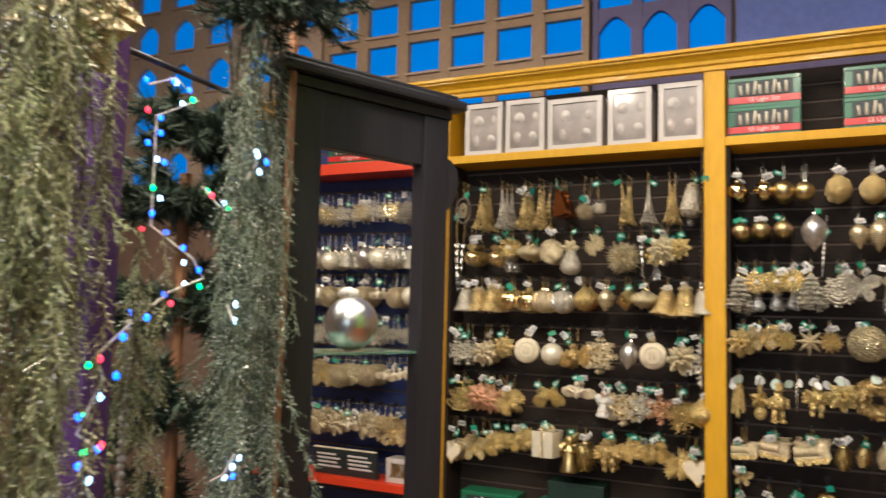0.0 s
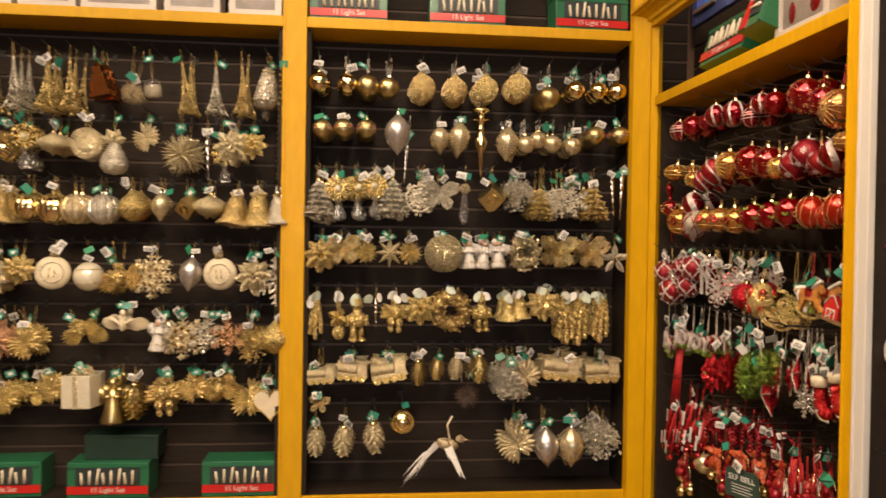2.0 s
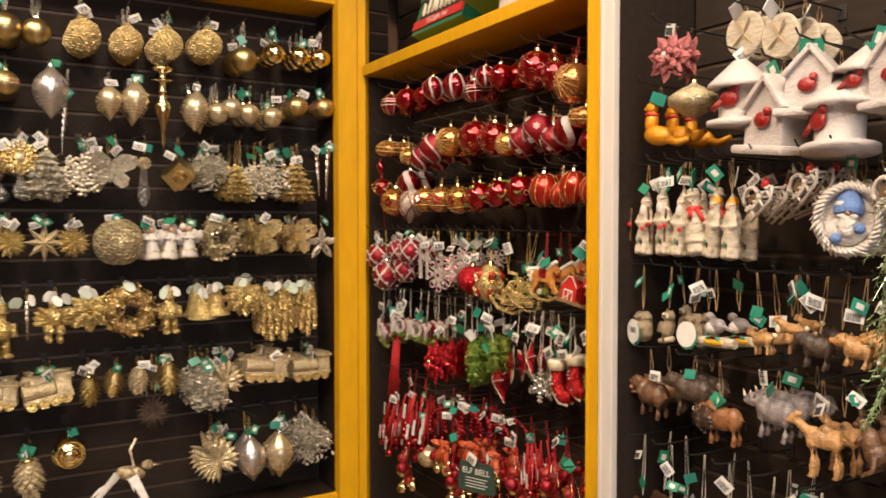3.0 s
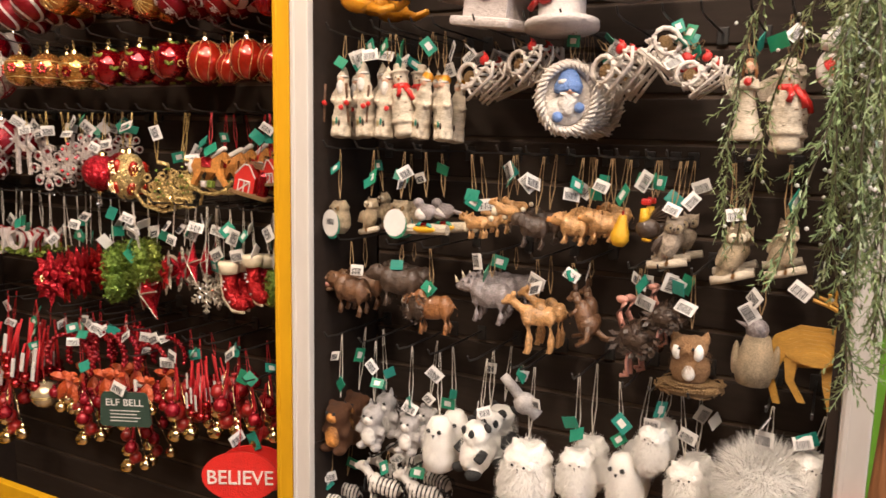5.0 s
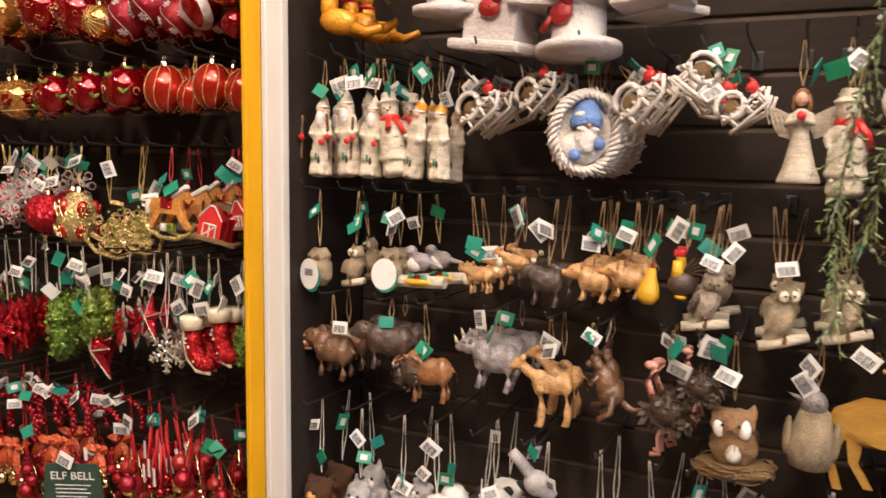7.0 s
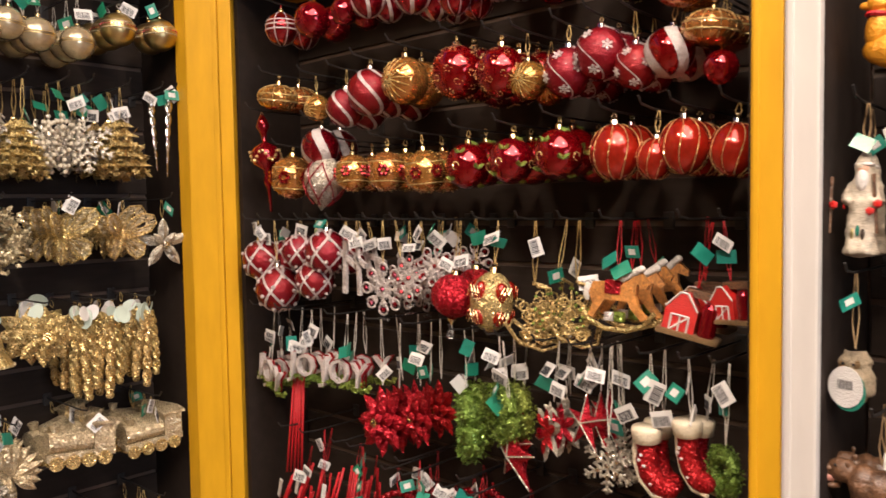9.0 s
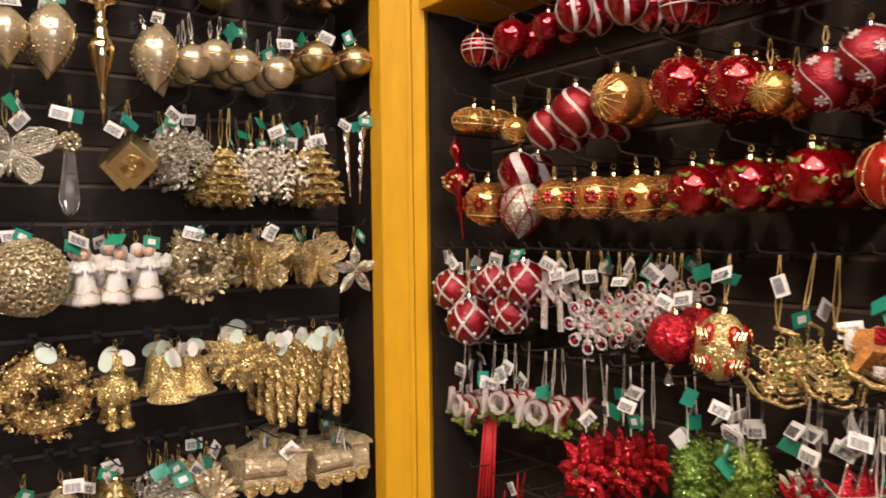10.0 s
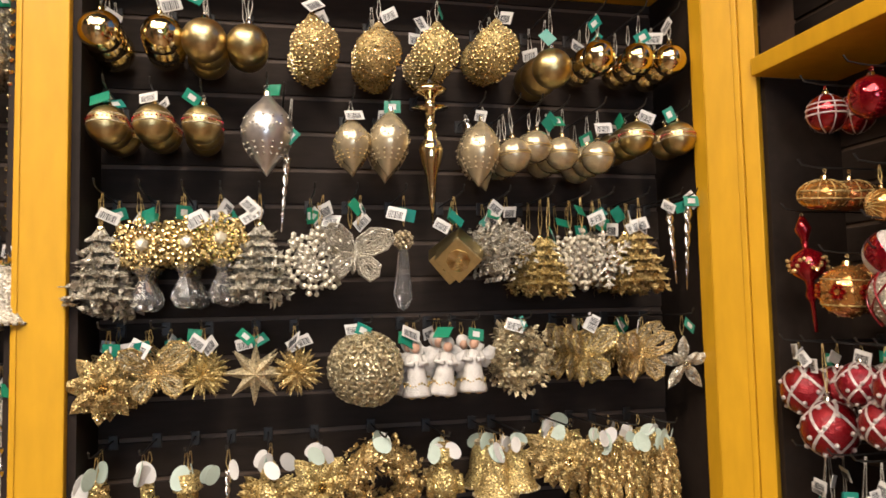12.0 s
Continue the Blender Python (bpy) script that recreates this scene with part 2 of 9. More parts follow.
def crown(m, u0, u1, z0, mat, label, height=0.09, turn=0):
    """A moulded cornice: a profile drawn along the wall."""
    own = bmesh.new()
    h = height
    prof = [(0.02, 0), (-0.008, 0), (-0.008, 0.22 * h), (-0.018, 0.28 * h), (-0.02, 0.45 * h), (-0.035, 0.62 * h), (-0.05, 0.72 * h), (-0.05, 0.8 * h), (-0.062, 0.84 * h), (-0.062, h), (0.02, h)]
    ends = [[own.verts.new((u, y, z0 + z)) for y, z in prof] for u in (u0, u1)]
    n = len(prof)
    for i in range(n):
        j = (i + 1) % n
        own.faces.new((ends[0][i], ends[0][j], ends[1][j], ends[1][i]))
    own.faces.new(ends[0])
    own.faces.new(ends[1][::-1])
    bmesh.ops.recalc_face_normals(own, faces=own.faces)
    ob = part("cornice", own, mat)
    ob.matrix_world = m
    return tagged(ob, label, "cornice", kind="structure")


# gold bays
TOP, BASE = 2.615, 0.565
P0, P1, P2 = (-1.70, -1.645), (-0.427, -0.341), (0.890, 0.928)
post(GOLD, *P0, BASE - 0.05, TOP, "gold_paint", "golden painted wooden upright of the display")
post(GOLD, *P1, BASE - 0.05, TOP, "gold_paint", "golden painted wooden upright of the display")


def corner_upright():
    """Two boards set aslant across the inner corner, with a thin return on the golden side."""
    ob = empty("post", Matrix.Identity(4))
    tagged(ob, "golden painted upright set aslant across the corner", "post", kind="structure")
    start, end = Vector((0.878, 3.37, 0)), Vector((0.941, 3.286, 0))
    along = (end - start).normalized()
    turn = math.degrees(math.atan2(along.y, along.x))
    m = pose(start.x, start.y, 0, 0, 0, turn)
    wide = (end - start).length
    for name, a, b, lift in (("board", 0.0, 0.062, 0.0), ("bead", 0.0625, 0.074, -0.003), ("board", 0.0745, wide, 0.003)):
        own = box(a, b, lift, 0.03, BASE - 0.05, TOP, 0.002)
        bmesh.ops.transform(own, matrix=m, verts=own.verts)
        part(name, own, "gold_paint", ob)
    part("side_board", box(0.8795, 0.893, 3.374, 3.419, BASE - 0.05, TOP, 0.002), "gold_paint", ob)


corner_upright()
post(GOLD, -1.76, -1.702, 0.0, TOP, "white_paint", "cream painted upright beside the golden frame", front=0.004)
for (a, b), phase in (((P0[1], P1[0]), 0.02), ((P1[1], P2[0] + 0.3), 0.02)):
    slat_wall(GOLD, a, b, BASE - 0.03, TOP, "wall_slats", "black_slat", "dark slatwall behind golden ornaments", 0.022)
for a, b in ((P0[1], P1[0]), (P1[1], P2[0])):
    shelf(GOLD, a, b, 2.283, 2.322, "gold_paint", "golden painted top shelf of the display")
    shelf(GOLD, a, b, BASE - 0.05, BASE, "gold_paint", "golden painted bottom rail of the display", back=0.02)
    shelf(GOLD, a, b, BASE - 0.04, BASE - 0.004, "black_board", "dark bottom board of the display", front=0.021)
crown(GOLD, -1.76, 0.99, TOP, "gold_paint", "golden moulded cornice above the display")
setting("plinth", box(-1.76, 0.93, 0.01, 0.2, 0, BASE - 0.051), "black_board", "dark plinth under the display", "plinth", GOLD)
setting("cheek", box(0.889, 0.905, 0.021, 0.36, BASE, 2.28), "black_board", "dark side board of the display", "board", GOLD)
setting("cheek", box(-1.645, -1.63, 0.021, DEEP, BASE, 2.28), "black_board", "dark side board of the display", "board", GOLD)
setting("cheek", box(P1[0] - 0.015, P1[0] - 0.0005, 0.021, DEEP, BASE, 2.28), "black_board", "dark side board of the display", "board", GOLD)
setting("cheek", box(P1[1] + 0.0005, P1[1] + 0.015, 0.021, DEEP, BASE, 2.28), "black_board", "dark side board of the display", "board", GOLD)

# red bay, on the wall that meets the gold one at the corner
RT = 2.315
R0, R1, RW = (-3.40, -3.286), (-2.115, -2.077), (-2.0765, -2.037)
post(RED, *R1, 0.2, RT, "gold_paint", "golden painted wooden upright of the red display", front=-0.031)
post(RED, *RW, 0.0, 3.0, "white_paint", "white painted upright between two displays", front=-0.031, back=-0.014)
slat_wall(RED, R0[1] - 0.12, R1[0], 0.3, RT, "wall_slats", "black_slat", "dark slatwall behind red ornaments", 0.03)
shelf(RED, R0[1], R1[0], 2.02, 2.056, "gold_paint", "golden painted top shelf of the red display")
shelf(RED, R0[1], R1[0], BASE - 0.05, BASE, "gold_paint", "golden painted bottom rail of the red display", back=0.02)
crown(RED, R0[1] - 0.1, R1[1], RT, "gold_paint", "golden moulded cornice above the red display", 0.075)
setting("cheek", box(R0[1] - 0.016, R0[1], 0.031, DEEP, 0.3, 2.02), "black_board", "dark side board of the red display", "board", RED)
setting("cheek", box(R1[0] - 0.014, R1[0] - 0.001, 0.002, DEEP, 0.3, 2.02), "black_board", "dark side board of the red display", "board", RED)
# animal bay
A1 = (-1.178, -1.140)
slat_wall(RED, RW[1], A1[0], 0.3, 3.0, "wall_slats", "black_slat", "dark slatwall behind animal ornaments", 0.0)
post(RED, *A1, 0.0, 3.0, "white_paint", "white painted upright at the end of the display", front=-0.006)
setting("cheek", box(RW[0], RW[1] - 0.002, -0.0135, DEEP, 0.3, 3.0), "black_board", "dark side board of the animal display", "board", RED)
setting("cheek", box(A1[0] - 0.015, A1[0] - 0.001, 0.0, DEEP, 0.3, 3.0), "black_board", "dark side board of the animal display", "board", RED)
setting("green_panel", box(-1.13, -0.2, 0.16, 0.2, 0, 3.0), "green_wall", "bright green painted panel beside the display", "panel", RED)

# silver bay beyond the dark tower
post(GOLD, -3.10, -3.03, 0.3, TOP, "tower_wood", "dark wooden upright of the silver display")
slat_wall(GOLD, -3.03, -1.76, 0.4, TOP, "wall_slats", "blue_slat", "dark blue slatwall behind silver ornaments", 0.022)
shelf(GOLD, -3.03, -1.761, 2.27, 2.33, "red_paint", "red painted top shelf of the silver display")
crown(GOLD, -3.1, -1.761, TOP, "gold_paint", "golden moulded cornice above the display")


# painted house fronts with lit blue windows above the displays
def house_front(m, u0, u1, z0, z1, mat, columns, rows, arch=False, name="house_front", sill=True, label="", across=0.62, high=0.62):
    house = empty(name, m)
    tagged(house, label, "facade", kind="structure")
    w, h = (u1 - u0) / columns, (z1 - z0) / rows
    y0, y1 = 0.30, 0.35
    ww, hh = w * across, h * high
    for c in range(columns + 1):
        a = u0 if c == 0 else u0 + c * w - (w - ww) / 2
        b = u1 if c == columns else u0 + c * w + (w - ww) / 2
        part("pier", box(a, b, y0, y1, z0, z1, 0.002), mat, house)
    for c in range(columns):
        a, b = u0 + c * w + (w - ww) / 2, u0 + (c + 1) * w - (w - ww) / 2
        for r in range(rows + 1):
            lo = z0 if r == 0 else z0 + r * h - (h - hh) / 2
            hi = z1 if r == rows else z0 + r * h + (h - hh) / 2
            part("spandrel", box(a + 0.0005, b - 0.0005, y0 + 0.003, y1, lo, hi, 0.002), mat, house)
        for r in range(rows):
            lo, hi = z0 + r * h + (h - hh) / 2, z0 + (r + 1) * h - (h - hh) / 2
            window = part("window", box(a, b, y1 - 0.012, y1 - 0.006, lo, hi), "lit_window", house, "glowing blue window")
            if sill:
                part("sill", box(a - 0.012, b + 0.012, y0 - 0.012, y0 + 0.004, lo - 0.014, lo + 0.001, 0.002), "facade_trim", house)
            if arch:
                own = bmesh.new()
                top = [(a + (b - a) * k / 10, hi - 0.35 * hh + 0.35 * hh * math.sin(math.pi * k / 10)) for k in range(11)]
                ring = top + [(b, hi), (a, hi)]
                for k in range(10):
                    q = [(top[k][0], top[k][1]), (top[k + 1][0], top[k + 1][1]), (top[k + 1][0], hi + 0.001), (top[k][0], hi + 0.001)]
                    front = [own.verts.new((x, y0 + 0.004, z)) for x, z in q]
                    back = [own.verts.new((x, y1 - 0.013, z)) for x, z in q]
                    own.faces.new(front)
                    own.faces.new((front[0], back[0], back[1], front[1]))
                part("arch", own, mat, house)
    return house


house_front(GOLD, -2.64, -1.02, 2.615, 3.815, "facade_tan", 6, 5, label="tan painted house front with glowing blue windows", across=0.72, high=0.75)
house_front(GOLD, -1.0, -0.34, 2.80, 3.6, "facade_violet", 3, 3, True, label="violet painted house front with arched glowing windows", across=0.75, high=0.8, sill=False)
setting("facade_base", box(-1.0, 1.22, 0.305, 0.35, 2.5, 2.799), "facade_violet", "plain violet foot of the painted houses", "facade", GOLD)
house_front(GOLD, -0.32, 1.22, 3.06, 3.86, "facade_blue", 5, 2, label="blue painted house front with narrow windows", across=0.55, high=0.75)
setting("facade_base", box(-0.32, 1.22, 0.304, 0.35, 2.80, 3.058), "facade_blue", "plain blue foot of the painted house", "facade", GOLD)
house_front(GOLD, -4.6, -2.66, 2.3, 3.8, "facade_trim", 6, 5, True, label="cream painted house front with glowing blue windows", across=0.6, high=0.7)
house_front(RED, -3.66, -2.1, 2.42, 3.6, "facade_blue", 6, 4, label="blue painted house front above the red display")

# dark shop-window tower standing askew before the silver bay
TOWER = pose(-0.703, 1.449, 0, 0, 0, 66.5) @ pose(0, 0.018, 0)


def tower():
    ob = empty("display_tower", TOWER)
    tagged(ob, "tall dark wooden display frame with an open window", "display frame")
    # local x runs from the far edge (0) back to the near edge (-L)
    L = 0.393
    part("stile", box(-0.066, 0.0, -0.02, 0.02, 0, 1.957, 0.003), "tower_wood", ob)
    part("stile", box(-L, -0.312, -0.02, 0.02, 0, 1.957, 0.003), "tower_wood", ob)
    part("top_rail", box(-0.3115, -0.0665, -0.014, 0.014, 1.852, 1.957, 0.002), "tower_wood", ob)
    part("bottom_rail", box(-0.3115, -0.0665, -0.014, 0.014, 0, 0.75, 0.002), "tower_wood", ob)
    part("frieze", box(-L - 0.003, 0.006, -0.023, 0.023, 1.958, 1.978, 0.003), "tower_wood", ob)
    part("cornice", box(-L - 0.02, 0.034, -0.042, 0.04, 1.979, 2.0, 0.006), "tower_wood", ob)
    part("cap", box(-L - 0.01, 0.018, -0.028, 0.028, 2.001, 2.012, 0.004), "tower_wood", ob)
    part("bracket", plate([(0.0, 1.875), (0.012, 1.872), (0.03, 1.853), (0.034, 1.822), (0.024, 1.79), (0.009, 1.77), (0.0, 1.76)], 0.03), "tower_wood", ob)
    part("glass_shelf", box(-0.3115, -0.0665, -0.012, 0.13, 1.4625, 1.4675, 0.001), "shelf_glass", ob, "green-edged glass shelf")
    return ob


MAT["shelf_glass"] = material("shelf_glass", (0.35, 0.6, 0.5), 0.05, 0.0, 0.05, glass=0.8)
tower()

# ---- ornaments: surfaces ----
def surface(name, *args, **kw):
    MAT[name] = material(name, *args, **kw)


SM = dict(grain=14, bump=0.03, depth=0.02, blotch=4)
GL = dict(grain=30, bump=0.3, depth=0.02, blotch=4)
surface("gold_shiny", (0.82, 0.67, 0.37), 0.12, 1.0, 0.08, spread=0.06, **SM)
surface("gold_matte", (0.58, 0.46, 0.22), 0.34, 1.0, 0.14, spread=0.06, **SM)
surface("gold_glitter", (0.59, 0.445, 0.19), 0.32, 0.75, 0.38, sparkle=64, spread=0.06, **GL)
surface("champagne_glitter", (0.57, 0.475, 0.30), 0.33, 0.62, 0.38, sparkle=64, spread=0.06, **GL)
surface("silver_glitter", (0.53, 0.485, 0.395), 0.32, 0.6, 0.35, sparkle=64, spread=0.05, **GL)
surface("silver_shiny", (0.80, 0.77, 0.70), 0.14, 1.0, 0.08, **SM)
surface("rose_glitter", (0.58, 0.32, 0.19), 0.3, 0.7, 0.35, sparkle=64, **GL)
surface("copper_shiny", (0.62, 0.25, 0.08), 0.2, 1.0, 0.2, **SM)
surface("ivory", (0.68, 0.59, 0.43), 0.45, 0.0, 0.15, coat=0.3, **GL)
surface("silver_satin", (0.60, 0.56, 0.53), 0.3, 0.85, 0.2, coat=0.4, **SM)
surface("pearl_gold", (0.56, 0.46, 0.29), 0.26, 0.65, 0.25, coat=0.4, **SM)
surface("pearl", (0.70, 0.64, 0.50), 0.22, 0.2, 0.1, coat=0.6, **SM)
surface("clear_glass", (0.93, 0.93, 0.92), 0.03, 0.0, 0.04, glass=0.95, **SM)
surface("red_glass", (0.30, 0.003, 0.008), 0.09, 0.75, 0.2, coat=0.8, spread=0.03, **SM)
surface("red_satin", (0.25, 0.006, 0.012), 0.25, 0.5, 0.2, coat=0.2, spread=0.03, **GL)
surface("red_glow_glass", (0.42, 0.022, 0.008), 0.18, 0.55, 0.25, coat=0.6, **SM)
surface("red_glitter", (0.42, 0.012, 0.018), 0.32, 0.65, 0.4, sparkle=64, spread=0.03, **GL)
surface("amber_glass", (0.55, 0.24, 0.06), 0.1, 0.75, 0.3, coat=0.6, spread=0.15, **SM)
surface("white_snow", (0.62, 0.585, 0.54), 0.55, 0.0, 0.1, **GL)
surface("white_glitter", (0.58, 0.52, 0.49), 0.4, 0.2, 0.25, sparkle=64, **GL)
surface("green_glitter", (0.21, 0.29, 0.05), 0.32, 0.5, 0.4, sparkle=64, spread=0.2, **GL)
surface("green_card", (0.01, 0.20, 0.13), 0.4, 0.0, 0.12, coat=0.2, spread=0.3, **GL)
surface("white_card", (0.62, 0.60, 0.57), 0.5, 0.0, 0.05, spread=0.1, **GL)
surface("print_ink", (0.04, 0.04, 0.045), 0.6, 0.0, 0.1, **GL)
surface("thread_gold", (0.55, 0.40, 0.16), 0.4, 0.5, 0.2, **GL)
surface("thread_white", (0.62, 0.58, 0.50), 0.6, 0.0, 0.1, **GL)
surface("twine", (0.36, 0.24, 0.12), 0.85, 0.0, 0.3, **GL)
surface("ribbon_red", (0.45, 0.01, 0.015), 0.45, 0.0, 0.2, **GL)
surface("birch", (0.50, 0.43, 0.33), 0.6, 0.0, 0.5, stretch=(1, 1, 5), **GL)
surface("twig_white", (0.66, 0.60, 0.54), 0.7, 0.0, 0.3, **GL)
surface("wool_brown", (0.16, 0.06, 0.02), 0.9, 0.0, 0.4, grain=60, bump=0.9, depth=0.05)
surface("fox_fur", (0.34, 0.19, 0.09), 0.9, 0.0, 0.6, grain=50, bump=0.6, depth=0.03)
surface("plush_white", (0.78, 0.755, 0.71), 0.95, 0.0, 0.15, grain=50, bump=0.3, depth=0.02)
surface("plush_grey", (0.38, 0.36, 0.35), 0.95, 0.0, 0.7, grain=50, bump=0.4, depth=0.02)
surface("plush_black", (0.02, 0.02, 0.02), 0.9, 0.0, 0.3, grain=50, bump=0.4, depth=0.02)
surface("grey_fur", (0.30, 0.24, 0.18), 0.7, 0.0, 0.6, **GL)
surface("sign_green", (0.022, 0.05, 0.036), 0.5, 0.0, 0.15, **GL)
surface("bow_orange", (0.40, 0.065, 0.015), 0.4, 0.1, 0.25, **GL)
surface("red_bell", (0.30, 0.012, 0.01), 0.3, 0.1, 0.2, coat=0.4, **GL)
surface("frosted_white", (0.50, 0.45, 0.43), 0.6, 0.0, 0.15, **GL)
surface("dusty_pink", (0.42, 0.13, 0.13), 0.45, 0.1, 0.35, sparkle=64, **GL)
surface("russet", (0.24, 0.10, 0.035), 0.38, 0.0, 0.6, coat=0.4, **GL)
surface("amber_wood", (0.50, 0.27, 0.045), 0.45, 0.0, 0.25, stretch=(1, 1, 4), **GL)
surface("tan_paint", (0.46, 0.25, 0.10), 0.4, 0.0, 0.75, coat=0.3, **GL)
surface("orange_paint", (0.50, 0.21, 0.05), 0.4, 0.0, 0.7, coat=0.3, **GL)
surface("gold_fox", (0.72, 0.30, 0.015), 0.3, 0.3, 0.2, coat=0.4, **GL)
surface("brown_paint", (0.14, 0.07, 0.035), 0.35, 0.0, 0.85, coat=0.4, **GL)
surface("dark_brown", (0.06, 0.038, 0.026), 0.4, 0.0, 0.7, coat=0.3, **GL)
surface("grey_paint", (0.23, 0.20, 0.20), 0.33, 0.0, 0.7, coat=0.4, **GL)
surface("pink_paint", (0.60, 0.28, 0.22), 0.4, 0.0, 0.2, coat=0.3, **GL)
surface("yellow_paint", (0.75, 0.42, 0.02), 0.4, 0.0, 0.15, coat=0.3, **GL)
surface("red_paint_gloss", (0.55, 0.02, 0.015), 0.35, 0.0, 0.15, coat=0.4, **GL)
surface("blue_paint", (0.12, 0.22, 0.48), 0.5, 0.0, 0.2, **GL)
surface("skin_paint", (0.62, 0.36, 0.24), 0.5, 0.0, 0.1, **GL)
surface("burlap", (0.54, 0.42, 0.27), 0.9, 0.0, 0.8, grain=70, bump=0.8, depth=0.03)
surface("straw", (0.34, 0.20, 0.08), 0.85, 0.0, 0.4, grain=50, bump=0.8, depth=0.04)
surface("box_green", (0.01, 0.13, 0.06), 0.35, 0.0, 0.12, coat=0.4, grain=20, blotch=2)
surface("box_red", (0.50, 0.015, 0.015), 0.35, 0.0, 0.1, coat=0.4, grain=20, blotch=2)
surface("box_white", (0.52, 0.47, 0.43), 0.4, 0.0, 0.1, coat=0.3, grain=20, blotch=2)
surface("box_dark", (0.02, 0.03, 0.03), 0.5, 0.0, 0.1, grain=20, blotch=2)

# ---- ornaments: shapes, each one unit high about its middle ----
KINDS = {}


def kind(key, label, name="ornament"):
    def take(make):
        KINDS[key] = (make, label, name)
        return make
    return take


def cap(root, z, mat="gold_shiny", r=0.075):
    own = lathe([(0, z + 0.075), (r * 0.9, z + 0.07), (r, z + 0.06), (r, z - 0.02), (r * 1.15, z - 0.035)], 10)
    tube([(0.045 * math.cos(a), 0, z + 0.1 + 0.045 * math.sin(a)) for a in (0.7 * k for k in range(9))], 0.008, 4, own, True)
    return part("cap", own, mat, root, "metal cap with a wire ring", True)


def blob(bm, x, y, z, rx, ry, rz, steps=12, rings=8, turn=None):
    m = Matrix.Translation((x, y, z)) @ (turn or Matrix.Identity(4)) @ Matrix.Diagonal((rx, ry, rz, 1))
    return lathe(ball(1.0, steps, rings), steps, bm, m)


def bead(bm, at, r):
    made = bmesh.ops.create_icosphere(bm, subdivisions=1, radius=r, matrix=Matrix.Translation(at))
    return made


def beads(points, r):
    own = bmesh.new()
    for p in points:
        bead(own, p, r)
    return own


def spiral(count, r, squash=1.0, z=0.0):
    out = []
    for i in range(count):
        q = 1 - 2 * (i + 0.5) / count
        a = i * 2.39996
        s = math.sqrt(1 - q * q)
        out.append((r * s * math.cos(a), r * s * math.sin(a), z + r * squash * q))
    return out


def lifted(profile, z):
    return [(r, q + z) for r, q in profile]


def plain_ball(mat, capmat="gold_shiny", squash=1.0):
    root = part("ornament", lathe(lifted(ball(0.44, 24, 16, squash), -0.06), 28), mat, smooth=True)
    cap(root, 0.44 * squash - 0.06, capmat)
    return root


def stripes(root, mat, waves, width=0.05, r=0.447, z=-0.06, turns=0.45, thick=0.006, name="stripe"):
    """Raised bands that run from pole to pole round a ball, slanted by turns."""
    for w in range(waves):
        own = bmesh.new()
        old = None
        for k in range(1, 18):
            b = math.pi * k / 18
            a = 2 * math.pi * (w / waves + turns * k / 18)
            half = width / max(0.25, math.sin(b))
            now = [own.verts.new(((r + thick) * math.sin(b) * math.cos(a + s * half), (r + thick) * math.sin(b) * math.sin(a + s * half), z + (r + thick) * math.cos(b))) for s in (-1, 0, 1)]
            if old:
                own.faces.new((old[0], old[1], now[1], now[0]))
                own.faces.new((old[1], old[2], now[2], now[1]))
            old = now
        part(name, own, mat, root, "", True)


def ring_band(root, mat, heights, r=0.44, z=-0.06, w=0.02, name="band"):
    for q in heights:
        s = math.sqrt(max(0.01, 1 - q * q))
        own = lathe([(r * s + 0.002, z + r * q + w), (r * s + 0.012, z + r * q), (r * s + 0.002, z + r * q - w)], 28)
        part(name, own, mat, root, "", True)


@kind("ball_shiny", "mirror-bright golden glass ball ornament", "ball_ornament")
def _():
    return plain_ball("gold_shiny")


@kind("ball_matte", "matte golden glass ball ornament", "ball_ornament")
def _():
    root = plain_ball("gold_matte", "silver_shiny")
    return root


@kind("ball_band", "golden glass ball with a red painted band", "ball_ornament")
def _():
    root = plain_ball("gold_matte")
    ring_band(root, "champagne_glitter", (0.35, -0.05))
    part("motif", beads([(0.445 * math.cos(a), 0.445 * math.sin(a), 0.01) for a in (0.21 * k for k in range(30))], 0.022), "red_glass", root)
    return root


@kind("ball_ivory", "frosted ivory glass ball ornament", "ball_ornament")
def _():
    root = plain_ball("pearl")
    ring_band(root, "champagne_glitter", (0.5, -0.4))
    return root


@kind("jingle", "silvery jingle bell ornament with a ribbed waist", "bell_ornament")
def _():
    root = plain_ball("pearl_gold")
    ring_band(root, "gold_matte", (0.06, -0.06), w=0.015)
    part("stud", beads(spiral(40, 0.445, 1, -0.06), 0.012), "dark_brown", root)
    return root


@kind("beadball", "golden beaded drop ornament crusted with sequins", "beaded_ornament")
def _():
    root = part("ornament", lathe([(0.03, 0.47), (0.08, 0.42), (0.13, 0.34), (0.26, 0.24), (0.36, 0.1), (0.38, -0.04), (0.33, -0.2), (0.2, -0.34), (0.08, -0.42), (0, -0.48)], 24), "gold_glitter", smooth=True)
    own = bmesh.new()
    for k, (x, y, z) in enumerate(spiral(230, 0.375, 1.05, -0.05)):
        bead(own, (x, y, z), 0.016 + 0.012 * (k % 5 == 0))
    part("beadwork", own, "gold_shiny", root, "crust of golden beads")
    tip = lathe([(0.012, 0.5), (0.04, 0.46), (0.02, 0.42)], 8)
    part("cap", tip, "silver_shiny", root, "", True)
    return root


